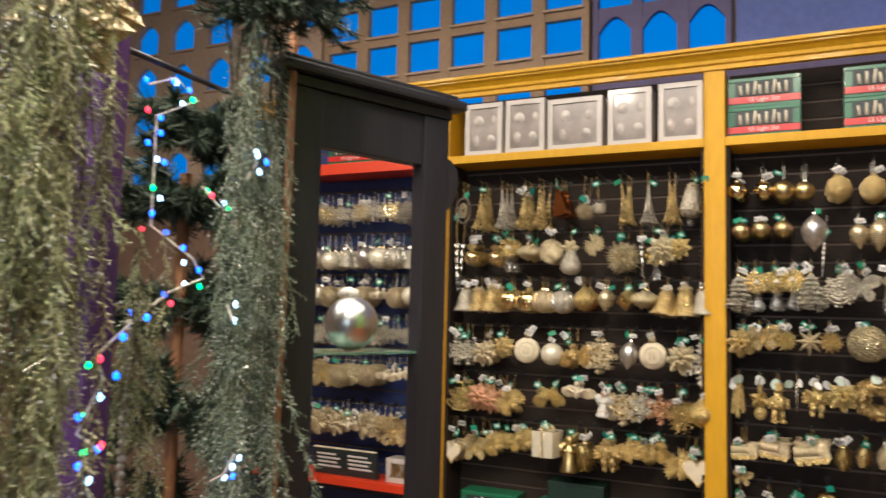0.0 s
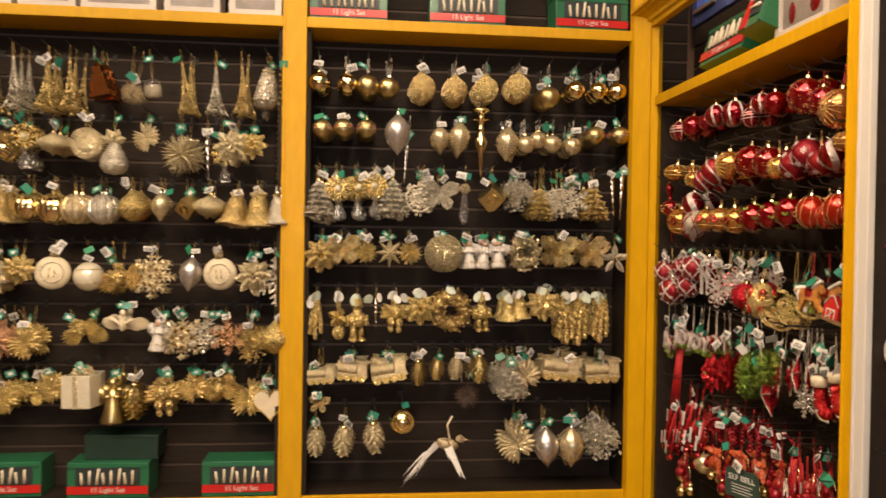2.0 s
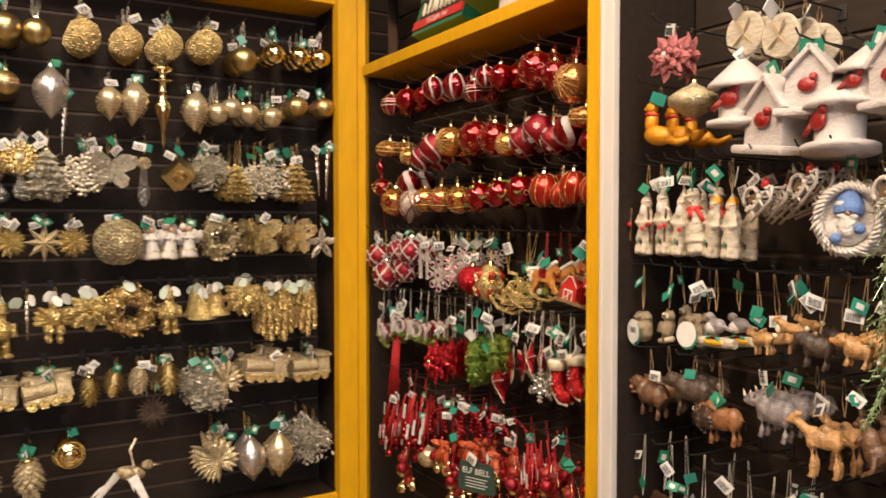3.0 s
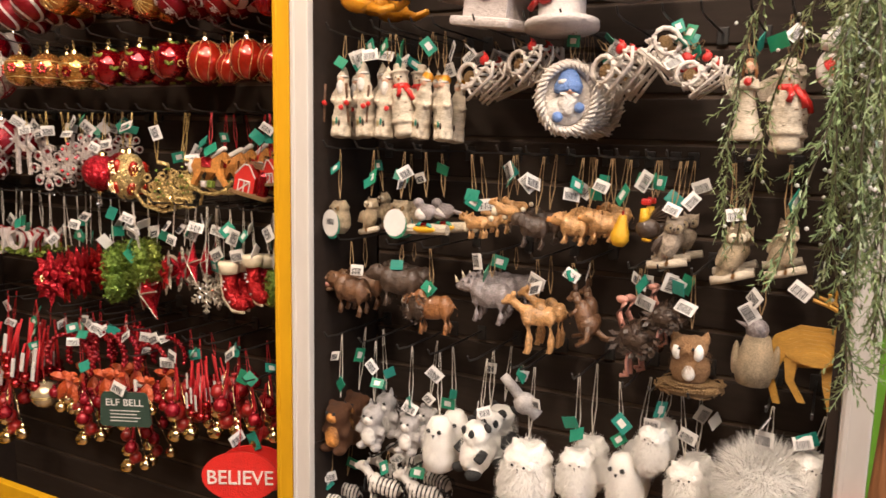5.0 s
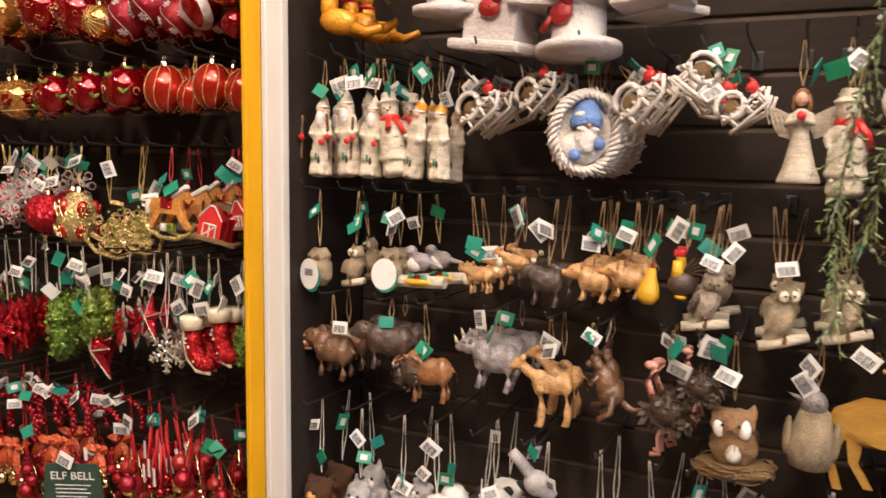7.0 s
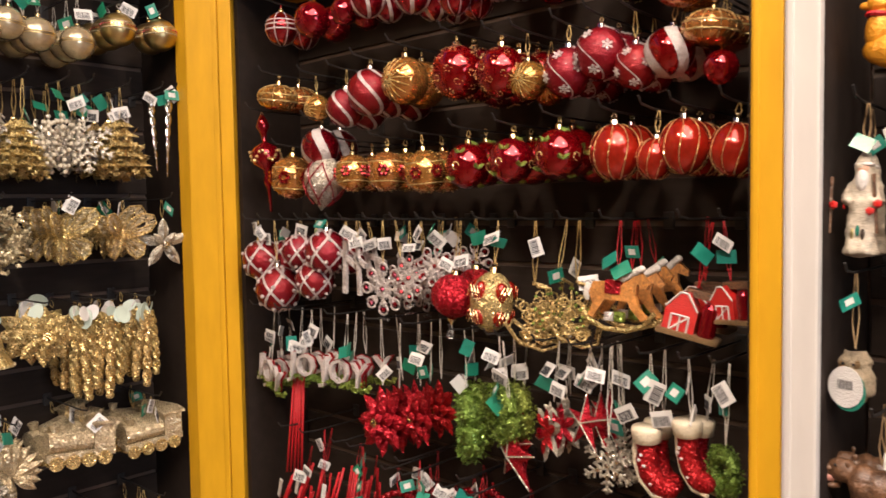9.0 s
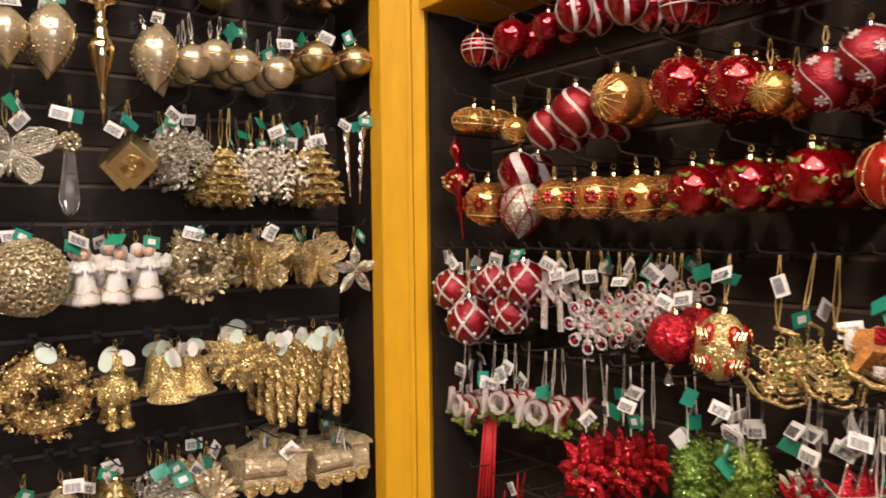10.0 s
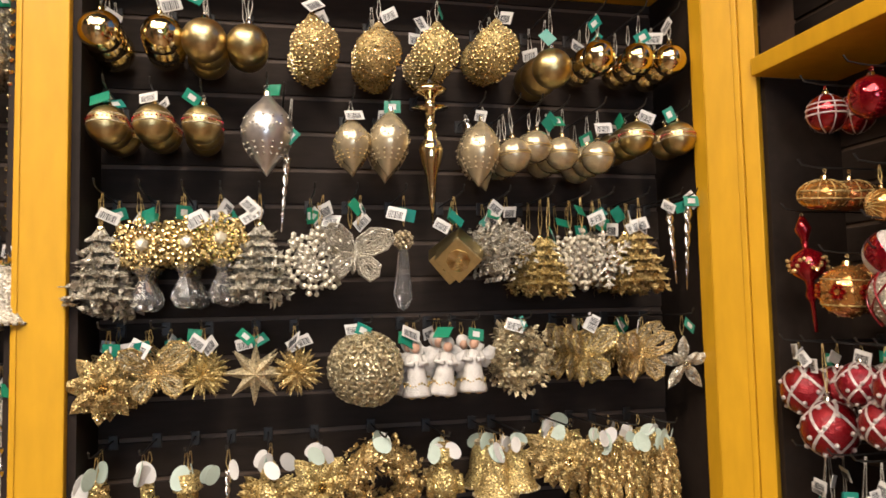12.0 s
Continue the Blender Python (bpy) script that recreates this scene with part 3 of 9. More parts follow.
def teardrop(mat, bandmat, wide=0.24):
    w = wide
    root = part("ornament", lathe([(0.05, 0.43), (0.3 * w, 0.38), (0.6 * w, 0.3), (0.85 * w, 0.2), (0.98 * w, 0.09), (w, 0.0), (0.93 * w, -0.1), (0.76 * w, -0.21), (0.52 * w, -0.31), (0.28 * w, -0.39), (0.12 * w, -0.45), (0, -0.5)], 22, lobes=8, lobe=0.02), mat, smooth=True)
    part("trim", beads([(w * 0.98 * math.cos(a), w * 0.98 * math.sin(a), 0.03 + 0.05 * math.cos(6 * a)) for a in (0.157 * k for k in range(40))], 0.014), bandmat, root)
    dust = [(w * q * math.cos(a), w * q * math.sin(a), z) for z, q in ((-0.14, 0.88), (-0.2, 0.78), (-0.26, 0.65), (0.16, 0.9)) for a in (0.42 * k for k in range(15))]
    part("beadwork", beads(dust, 0.017), bandmat, root, "small glittered beads")
    cap(root, 0.42, "silver_shiny", 0.05)
    return root


@kind("drop_s", "pearly silver teardrop glass ornament", "drop_ornament")
def _():
    return teardrop("silver_satin", "silver_glitter", 0.29)


@kind("drop_g", "golden glittered teardrop ornament", "drop_ornament")
def _():
    return teardrop("pearl_gold", "gold_glitter", 0.3)


@kind("drop_gl", "champagne beaded teardrop ornament", "drop_ornament")
def _():
    return teardrop("pearl_gold", "champagne_glitter", 0.28)


@kind("drop_plaid", "drop ornament with white lattice over red glass", "drop_ornament")
def _():
    root = teardrop("silver_glitter", "white_glitter", 0.33)
    for sgn in (1, -1):
        for w in range(6):
            pts = []
            for k in range(9):
                z = 0.3 - 0.7 * k / 8
                r = 0.345 * (1 - abs(z / 0.52) ** 2.1)
                a = 2 * math.pi * w / 6 + sgn * 1.2 * k / 8
                pts.append((r * math.cos(a), r * math.sin(a), z))
            part("lattice", tube(pts, 0.013, 4), "red_satin", root)
    return root


@kind("finial", "tall turned golden glass spire ornament", "finial_ornament")
def _():
    root = part("ornament", lathe([(0.02, 0.5), (0.09, 0.47), (0.12, 0.445), (0.1, 0.42), (0.04, 0.4), (0.035, 0.33), (0.13, 0.32), (0.035, 0.305), (0.03, 0.22), (0.05, 0.2), (0.028, 0.17), (0.05, 0.14), (0.04, 0.11), (0.075, 0.07), (0.085, 0.03), (0.07, -0.05), (0.04, -0.15), (0.022, -0.3), (0, -0.5)], 18), "gold_shiny", smooth=True)
    return root


@kind("finial_red", "red glass spire ornament with golden glitter", "finial_ornament")
def _():
    root = part("ornament", lathe([(0.02, 0.5), (0.05, 0.44), (0.07, 0.38), (0.03, 0.3), (0.02, 0.22), (0.12, 0.17), (0.16, 0.08), (0.13, 0.0), (0.04, -0.06), (0.03, -0.12), (0.05, -0.18), (0.02, -0.25), (0.015, -0.5)], 18), "red_glass", smooth=True)
    part("glitter_rim", beads([(0.155 * math.cos(a), 0.155 * math.sin(a), 0.08 + 0.05 * math.sin(5 * a)) for a in (0.2 * k for k in range(32))], 0.02), "gold_glitter", root)
    return root


@kind("icicle", "clear twisted glass icicle ornament", "icicle_ornament")
def _():
    own = bmesh.new()
    for s in (0, math.pi):
        tube([((0.03 * (1 - k / 22)) * math.cos(s + k * 0.9), (0.03 * (1 - k / 22)) * math.sin(s + k * 0.9), 0.48 - 0.96 * k / 22) for k in range(23)], 0.03, 6, own, taper=0.25)
    return part("ornament", own, "silver_shiny", smooth=True)


@kind("glassdrop", "clear crystal prism hanging from a beaded top", "drop_ornament")
def _():
    root = part("ornament", lathe([(0.02, 0.25), (0.06, 0.2), (0.09, -0.1), (0.12, -0.3), (0.07, -0.45), (0, -0.5)], 8), "clear_glass")
    part("top", beads(spiral(40, 0.1, 1, 0.33), 0.03), "champagne_glitter", root)
    return root


def arms(count, r, twigs, thick, width, m=None, depth=1.0):
    """A flat snowflake of bars."""
    own = bmesh.new()
    for k in range(count):
        turn = Matrix.Rotation(2 * math.pi * k / count, 4, "Y")
        join(own, box(-width, width, -thick * depth, thick * depth, 0, r), turn)
        for t in range(1, twigs + 1):
            z = r * t / (twigs + 0.6)
            size = r * (0.42 - 0.07 * t)
            for s in (-1, 1):
                join(own, box(-width * 0.8, width * 0.8, -thick * 0.8, thick * 0.8, 0, size), turn @ Matrix.Translation((0, 0, z)) @ Matrix.Rotation(s * 0.95, 4, "Y"))
            bead(own, turn @ Vector((0, 0, r)), width * 1.8)
    return own


def snowflake(mat, gem="silver_shiny", count=6, twigs=3):
    root = part("ornament", arms(count, 0.46, twigs, 0.02, 0.022), mat)
    part("gem_setting", beads([(0.2 * math.sin(2 * math.pi * k / count), -0.03, 0.2 * math.cos(2 * math.pi * k / count)) for k in range(count)] + [(0, -0.04, 0)], 0.05), gem, root)
    return root


@kind("flake_s", "silver glittered snowflake ornament", "snowflake_ornament")
def _():
    return snowflake("silver_glitter")


@kind("flake_g", "champagne glittered snowflake ornament", "snowflake_ornament")
def _():
    return snowflake("champagne_glitter", "gold_shiny", 8, 3)


@kind("flake_rose", "rosy glittered snowflake ornament", "snowflake_ornament")
def _():
    return snowflake("rose_glitter", "gold_shiny")


@kind("flake_drop", "golden snowflake with a hanging crystal drop", "snowflake_ornament")
def _():
    own = arms(8, 0.27, 2, 0.03, 0.025)
    bmesh.ops.translate(own, vec=(0, 0, 0.22), verts=own.verts)
    root = part("ornament", own, "gold_glitter")
    dots = [(q * math.sin(a), -0.035, 0.22 + q * math.cos(a)) for a in (math.pi * k / 8 for k in range(16)) for q in (0.13, 0.2, 0.265)]
    part("beadwork", beads(dots, 0.026), "gold_shiny", root, "small golden beads")
    part("gem", beads([(0, -0.05, 0.22)], 0.075), "pearl", root, "pale round jewel")
    part("crystal", lathe([(0.03, 0.0), (0.1, -0.05), (0.07, -0.1), (0.05, -0.16), (0.13, -0.32), (0.15, -0.38), (0.1, -0.47), (0, -0.5)], 8), "clear_glass", root, "clear faceted crystal")
    return root


@kind("pearlflake", "snowflake ornament set with white pearls", "snowflake_ornament")
def _():
    root = part("ornament", arms(8, 0.42, 2, 0.015, 0.015), "silver_glitter")
    pts = []
    for k in range(8):
        a = 2 * math.pi * k / 8
        for q in (0.14, 0.26, 0.36, 0.45):
            pts.append((q * math.sin(a), -0.03, q * math.cos(a)))
        for s in (-0.16, 0.16):
            pts.append((0.36 * math.sin(a + s * 1.3), -0.02, 0.36 * math.cos(a + s * 1.3)))
    part("pearl_setting", beads(pts, 0.042), "pearl", root, "round white pearls")
    return root


@kind("redflake", "white snowflake ornament ringed with red jewels", "snowflake_ornament")
def _():
    own = arms(8, 0.3, 2, 0.02, 0.025)
    for k in range(8):
        a = 2 * math.pi * k / 8
        c = Vector((0.38 * math.sin(a), 0, 0.38 * math.cos(a)))
        tube([c + Vector((0.1 * math.cos(b), 0, 0.1 * math.sin(b))) for b in (0.7 * q for q in range(9))], 0.022, 5, own, True)
    root = part("ornament", own, "white_glitter")
    part("jewel_setting", beads([(0.38 * math.sin(2 * math.pi * k / 8), -0.01, 0.38 * math.cos(2 * math.pi * k / 8)) for k in range(8)] + [(0, -0.03, 0)], 0.055), "red_glass", root, "red glass jewels")
    part("drop_row", beads([(s, 0, -0.56 - 0.03 * abs(s)) for s in (-0.1, 0.1, 0)], 0.035), "clear_glass", root)
    return root


def burst(mat, spikes, r0=0.03, flat=0.55, length=0.48):
    own = bmesh.new()
    for x, y, z in spiral(spikes, 1.0):
        way = Vector((x, y * flat, z)).normalized()
        L = length * (0.8 + 0.2 * ((x * 7.3 + z * 5.1) % 1))
        m = way.to_track_quat("Z", "Y").to_matrix().to_4x4()
        join(own, lathe([(r0 * 0.5, 0), (r0, L * 0.35), (0, L)], 4), m)
    return part("ornament", own, mat)


@kind("starburst", "golden glittered starburst ornament", "starburst_ornament")
def _():
    return burst("gold_glitter", 46, 0.05)


@kind("starburst_c", "champagne spiky starburst ornament", "starburst_ornament")
def _():
    return burst("champagne_glitter", 70, 0.032)


@kind("starburst_k", "dark wire starburst ornament with silver tips", "starburst_ornament")
def _():
    return burst("groove", 60, 0.014)


@kind("spikeball", "round golden sunburst disc ornament", "disc_ornament")
def _():
    own = bmesh.new()
    for k in range(40):
        a = 2 * math.pi * k / 40
        join(own, box(-0.016, 0.016, -0.03, 0.03, 0.05, 0.46, 0), Matrix.Rotation(a, 4, "Y"))
    blob(own, 0, 0, 0, 0.3, 0.1, 0.3, 16, 6)
    return part("ornament", own, "champagne_glitter")


def faceted_star(points, r0, r1, depth=0.14):
    own = bmesh.new()
    n = points * 2
    ring = [own.verts.new(((r0 if k % 2 == 0 else r1) * math.sin(math.pi * k / points), 0, (r0 if k % 2 == 0 else r1) * math.cos(math.pi * k / points))) for k in range(n)]
    for s in (-1, 1):
        mid = own.verts.new((0, s * depth, 0))
        for k in range(n):
            own.faces.new((ring[k], ring[(k + 1) % n], mid))
    bmesh.ops.recalc_face_normals(own, faces=own.faces)
    return own


@kind("star8", "silver and gold eight-pointed faceted star ornament", "star_ornament")
def _():
    return part("ornament", faceted_star(8, 0.5, 0.2), "champagne_glitter")


@kind("starred", "red glittered pointed star ornament", "star_ornament")
def _():
    root = part("ornament", faceted_star(5, 0.5, 0.17, 0.12), "red_glitter")
    own = bmesh.new()
    for k in range(5):
        a = 2 * math.pi * k / 5
        tube([(0, -0.12, 0), (0.48 * math.sin(a), -0.01, 0.48 * math.cos(a))], 0.014, 4, own)
    part("edging", own, "silver_glitter", root)
    return root


def petal(bm, length, width, lift, turn, back=0.0, y=0.0):
    own = bmesh.new()
    n = 5
    mid = [own.verts.new((0, y - lift * math.sin(math.pi * 0.8 * k / n) - 0.02, length * k / n)) for k in range(n + 1)]
    for s in (-1, 1):
        edge = [mid[0]] + [own.verts.new((s * width * math.sin(math.pi * k / n) ** 0.8, y - lift * math.sin(math.pi * 0.8 * k / n) + 0.025, length * k / n)) for k in range(1, n)] + [mid[n]]
        for k in range(n):
            face = [mid[k], mid[k + 1], edge[k + 1], edge[k]]
            face = [v for i, v in enumerate(face) if v not in face[:i]]
            own.faces.new(face)
    join(bm, own, Matrix.Rotation(turn, 4, "Y"))


def blossom(mat, heart="gold_shiny", layers=((0.5, 0.12, 8), (0.36, 0.1, 7), (0.22, 0.07, 6))):
    own = bmesh.new()
    for j, (L, w, n) in enumerate(layers):
        for k in range(n):
            petal(own, L, w, 0.08 + 0.05 * j, 2 * math.pi * (k + 0.5 * j) / n, y=-0.04 * j)
    root = part("ornament", own, mat)
    part("heart", beads([(0.05 * math.sin(q), -0.2, 0.05 * math.cos(q)) for q in (1.05 * k for k in range(6))] + [(0, -0.22, 0)], 0.03), heart, root)
    return root


@kind("poinsettia", "golden glittered poinsettia flower ornament", "flower_ornament")
def _():
    return blossom("gold_glitter")


@kind("poinsettia_c", "champagne leafy flower ornament", "flower_ornament")
def _():
    return blossom("champagne_glitter", "silver_shiny")


@kind("poinsettia_rose", "copper-rose glittered flower ornament", "flower_ornament")
def _():
    return blossom("rose_glitter")


@kind("poinsettia_r", "red glittered poinsettia ornament", "flower_ornament")
def _():
    return blossom("red_glitter", "gold_shiny")


@kind("poinsettia_rs", "red and silver glittered poinsettia ornament", "flower_ornament")
def _():
    root = blossom("silver_glitter", "red_glass", ((0.5, 0.1, 6),))
    own = bmesh.new()
    for k in range(6):
        petal(own, 0.38, 0.075, 0.1, 2 * math.pi * k / 6, y=-0.03)
    part("petal_ring", own, "red_glitter", root, "inner red petals")
    return root


@kind("leafstar", "silver leaf spray ornament", "leaf_ornament")
def _():
    return blossom("silver_glitter", "silver_shiny", ((0.5, 0.1, 5), (0.3, 0.07, 4)))


def butterfly(mat, edge):
    root_bm = bmesh.new()
    shapes = (((0, 0.02), (0.12, 0.3), (0.38, 0.45), (0.6, 0.42), (0.66, 0.28), (0.55, 0.1), (0.3, -0.02)),
              ((0, -0.02), (0.28, -0.05), (0.46, -0.18), (0.44, -0.36), (0.3, -0.46), (0.14, -0.34)))
    own = bmesh.new()
    for s in (-1, 1):
        for outline in shapes:
            m = Matrix.Rotation(-s * 0.45, 4, "Z")
            pts = [(s * x, z) for x, z in outline]
            cx, cz = sum(x for x, z in pts) / len(pts), sum(z for x, z in pts) / len(pts)
            for q in (0.82, 0.6, 0.36):
                tube([m @ Vector((cx + (x - cx) * q, 0, cz + (z - cz) * q)) for x, z in pts], 0.02, 4, root_bm, True)
            for k in range(len(pts)):
                (xa, za), (xb, zb) = pts[k], pts[(k + 1) % len(pts)]
                for q in (0.25, 0.75):
                    xe, ze = xa + (xb - xa) * q, za + (zb - za) * q
                    tube([m @ Vector((xe, 0, ze)), m @ Vector((cx + (xe - cx) * 0.3, 0, cz + (ze - cz) * 0.3))], 0.014, 4, root_bm)
            tube([m @ Vector((x, -0.01, z)) for x, z in pts], 0.022, 5, own, True)
            for x, z in pts[1:]:
                tube([m @ Vector((0, -0.015, 0)), m @ Vector((x * 0.95, -0.015, z * 0.95))], 0.012, 4, own)
    blob(own, 0, -0.02, -0.05, 0.04, 0.05, 0.3, 8, 6)
    root = part("ornament", root_bm, mat)
    part("veining", own, edge, root, "glittered wing veins")
    return root


@kind("butterfly", "champagne glittered butterfly ornament", "butterfly_ornament")
def _():
    return butterfly("champagne_glitter", "gold_glitter")


@kind("butterfly_s", "silver lace butterfly ornament", "butterfly_ornament")
def _():
    return butterfly("silver_glitter", "silver_glitter")


def leafy(own, path, count, size, seed, wild=1.0):
    rnd = random.Random(seed)
    for k in range(count):
        p = path(rnd.random())
        way = Vector((rnd.gauss(0, 1), rnd.gauss(0, 1) - 0.4, rnd.gauss(0, 1))).normalized() * size * rnd.uniform(0.6, 1.3)
        side = way.cross(Vector((rnd.gauss(0, 1), rnd.gauss(0, 1), rnd.gauss(0, 1)))).normalized() * size * 0.28
        q = Vector(p) + way * wild * 0.2
        vs = [own.verts.new(v) for v in (q, q + way * 0.5 + side, q + way, q + way * 0.5 - side)]
        own.faces.new(vs)


def wreath(mat, count=420, R=0.34, r=0.11, size=0.13, seed=3, core=None):
    own = bmesh.new()
    rnd = random.Random(seed)

    def path(q):
        a = 2 * math.pi * q
        b = rnd.random() * 6.28
        rr = R + r * math.cos(b)
        return (rr * math.sin(a), r * math.sin(b), rr * math.cos(a))
    leafy(own, path, count, size, seed)
    tube([(R * math.sin(0.4 * k), 0, R * math.cos(0.4 * k)) for k in range(16)], r * 0.75, 8, own, True)
    return part("ornament", own, mat)


@kind("wreath_g", "golden leafy wreath ornament", "wreath_ornament")
def _():
    return wreath("champagne_glitter")


@kind("wreath_gg", "golden filigree wreath ornament", "wreath_ornament")
def _():
    return wreath("gold_glitter", 500, 0.33, 0.13, 0.1, 5)


@kind("wreath_gr", "bright green tinsel wreath ornament", "wreath_ornament")
def _():
    return wreath("green_glitter", 1300, 0.33, 0.12, 0.065, 7)


@kind("flakeball", "round champagne filigree ball ornament", "filigree_ornament")
def _():
    own = bmesh.new()
    for p in spiral(90, 0.42, 1.1):
        way = Vector(p).normalized()
        m = Matrix.Translation(p) @ way.to_track_quat("Y", "Z").to_matrix().to_4x4()
        join(own, arms(5, 0.1, 0, 0.02, 0.016), m)
    blob(own, 0, 0, 0, 0.34, 0.34, 0.4, 14, 10)
    return part("ornament", own, "champagne_glitter")


@kind("filigree_s", "silver filigree openwork ornament", "filigree_ornament")
def _():
    own = bmesh.new()
    rnd = random.Random(12)
    for k in range(26):
        a, q = rnd.random() * 6.28, math.sqrt(rnd.random()) * 0.36
        c = Vector((q * math.cos(a), rnd.uniform(-0.08, 0.08), q * math.sin(a)))
        s = rnd.uniform(0.06, 0.13)
        tube([c + Vector((s * (1 - t / 12) * math.cos(t * 0.9 + a), 0, s * (1 - t / 12) * math.sin(t * 0.9 + a))) for t in range(11)], 0.016, 4, own)
    leafy(own, lambda q: (rnd.gauss(0, 0.2), rnd.gauss(0, 0.05), rnd.gauss(0, 0.2)), 120, 0.12, 4)
    return part("ornament", own, "silver_glitter")


@kind("filigree_g", "golden filigree openwork ornament", "filigree_ornament")
def _():
    root = KINDS["filigree_s"][0]()
    root.data.materials[0] = MAT["gold_glitter"]
    return root


def fir(mat, tiers=6, gem="gold_shiny"):
    own = bmesh.new()
    for t in range(tiers):
        z0 = 0.42 - 0.8 * t / tiers
        r = 0.1 + 0.28 * (t + 1) / tiers
        lathe([(0.02, z0 + 0.08), (r * 0.5, z0 - 0.03), (r, z0 - 0.1), (r * 0.6, z0 - 0.1), (0.02, z0 - 0.06)], 14, own, Matrix.Rotation(t * 0.4, 4, "Z"), 7, 0.3)
    lathe([(0.06, -0.4), (0.06, -0.47), (0.12, -0.5)], 8, own)
    rnd = random.Random(tiers)

    def rim(q):
        z = 0.4 - 0.85 * math.sqrt(q)
        r = (0.08 + 0.33 * math.sqrt(q)) * rnd.uniform(0.7, 1.0)
        a = rnd.random() * 6.28
        return (r * math.cos(a), r * math.sin(a), z)
    leafy(own, rim, 320, 0.12, tiers)
    root = part("ornament", own, mat)
    part("topper", beads([(0, 0, 0.47)], 0.05), gem, root)
    return root


@kind("tree_s", "silver glittered fir tree ornament", "tree_ornament")
def _():
    return fir("silver_glitter")


@kind("tree_g", "golden glittered fir tree ornament", "tree_ornament")
def _():
    return fir("gold_glitter", 5)


@kind("beadtree", "silver beaded cone drop ornament", "beaded_ornament")
def _():
    root = part("ornament", lathe([(0.04, 0.42), (0.13, 0.2), (0.2, -0.1), (0.16, -0.28), (0, -0.32)], 14), "silver_glitter", smooth=True)
    pts = [((0.06 + 0.15 * q) * math.cos(q * 60), (0.06 + 0.15 * q) * math.sin(q * 60), 0.4 - 0.62 * q) for q in (k / 90 for k in range(90))]
    part("beadwork", beads(pts, 0.028), "champagne_glitter", root)
    part("crystal", lathe([(0.02, -0.33), (0.06, -0.4), (0, -0.5)], 8), "clear_glass", root)
    return root


@kind("beadchain", "long string of small golden beads", "bead_chain")
def _():
    return part("ornament", beads([(0.02 * (-1) ** (k % 2), 0, 0.5 - k / 40) for k in range(41)], 0.014), "gold_shiny")


@kind("medal", "oval beaded silver frame ornament", "frame_ornament")
def _():
    pts = [(0.27 * math.sin(a), 0, 0.45 * math.cos(a)) for a in (2 * math.pi * k / 34 for k in range(34))]
    root = part("ornament", beads(pts, 0.05), "silver_shiny")
    part("heart", beads(spiral(40, 0.14, 1.8), 0.035), "champagne_glitter", root)
    return root


def eiffel(mat):
    own = bmesh.new()
    prof = ((0.5, 0.008), (0.3, 0.018), (0.1, 0.036), (-0.1, 0.058), (-0.25, 0.086), (-0.4, 0.13), (-0.5, 0.175))
    for sx in (-1, 1):
        for sy in (-1, 1):
            tube([(sx * r, sy * r, z) for z, r in prof], 0.01, 4, own, taper=1.7)
    for (z0, r0), (z1, r1) in zip(prof[1:], prof[2:]):
        for k in range(4):
            a, b = (((1, 1), (-1, 1), (-1, -1), (1, -1))[k], ((1, 1), (-1, 1), (-1, -1), (1, -1))[(k + 1) % 4])
            tube([(a[0] * r0, a[1] * r0, z0), (b[0] * r1, b[1] * r1, z1)], 0.009, 4, own)
            tube([(b[0] * r0, b[1] * r0, z0), (a[0] * r1, a[1] * r1, z1)], 0.009, 4, own)
    for z, r in ((0.12, 0.05), (-0.14, 0.085)):
        box(-r, r, -r, r, z - 0.012, z + 0.012, 0, own)
    lathe([(0.005, 0.5), (0.03, 0.46), (0.02, 0.4)], 8, own)
    return part("ornament", own, mat)


@kind("eiffel_g", "golden lattice tower ornament", "tower_ornament")
def _():
    return eiffel("gold_glitter")


@kind("eiffel_s", "silver lattice tower ornament", "tower_ornament")
def _():
    return eiffel("silver_glitter")


@kind("arch", "copper model tower ornament on a base", "tower_ornament")
def _():
    own = box(-0.28, 0.28, -0.15, 0.15, -0.5, -0.38, 0.01)
    box(-0.17, 0.17, -0.1, 0.1, -0.38, 0.1, 0.01, own)
    box(-0.12, 0.12, -0.08, 0.08, 0.1, 0.3, 0.01, own)
    lathe([(0, 0.5), (0.05, 0.4), (0.13, 0.3)], 4, own)
    for s in (-1, 1):
        box(s * 0.2 - 0.03, s * 0.2 + 0.03, -0.12, 0.12, -0.38, -0.1, 0.005, own)
    return part("ornament", own, "copper_shiny")


@kind("candle", "clear glass jar ornament with a white candle", "candle_ornament")
def _():
    root = part("ornament", lathe([(0.2, 0.5), (0.42, 0.3), (0.45, 0), (0.42, -0.45), (0, -0.5)], 18), "clear_glass", smooth=True)
    part("candle", lathe([(0, 0.15), (0.3, 0.12), (0.3, -0.48), (0, -0.49)], 14), "ivory", root, "white wax candle", True)
    return root


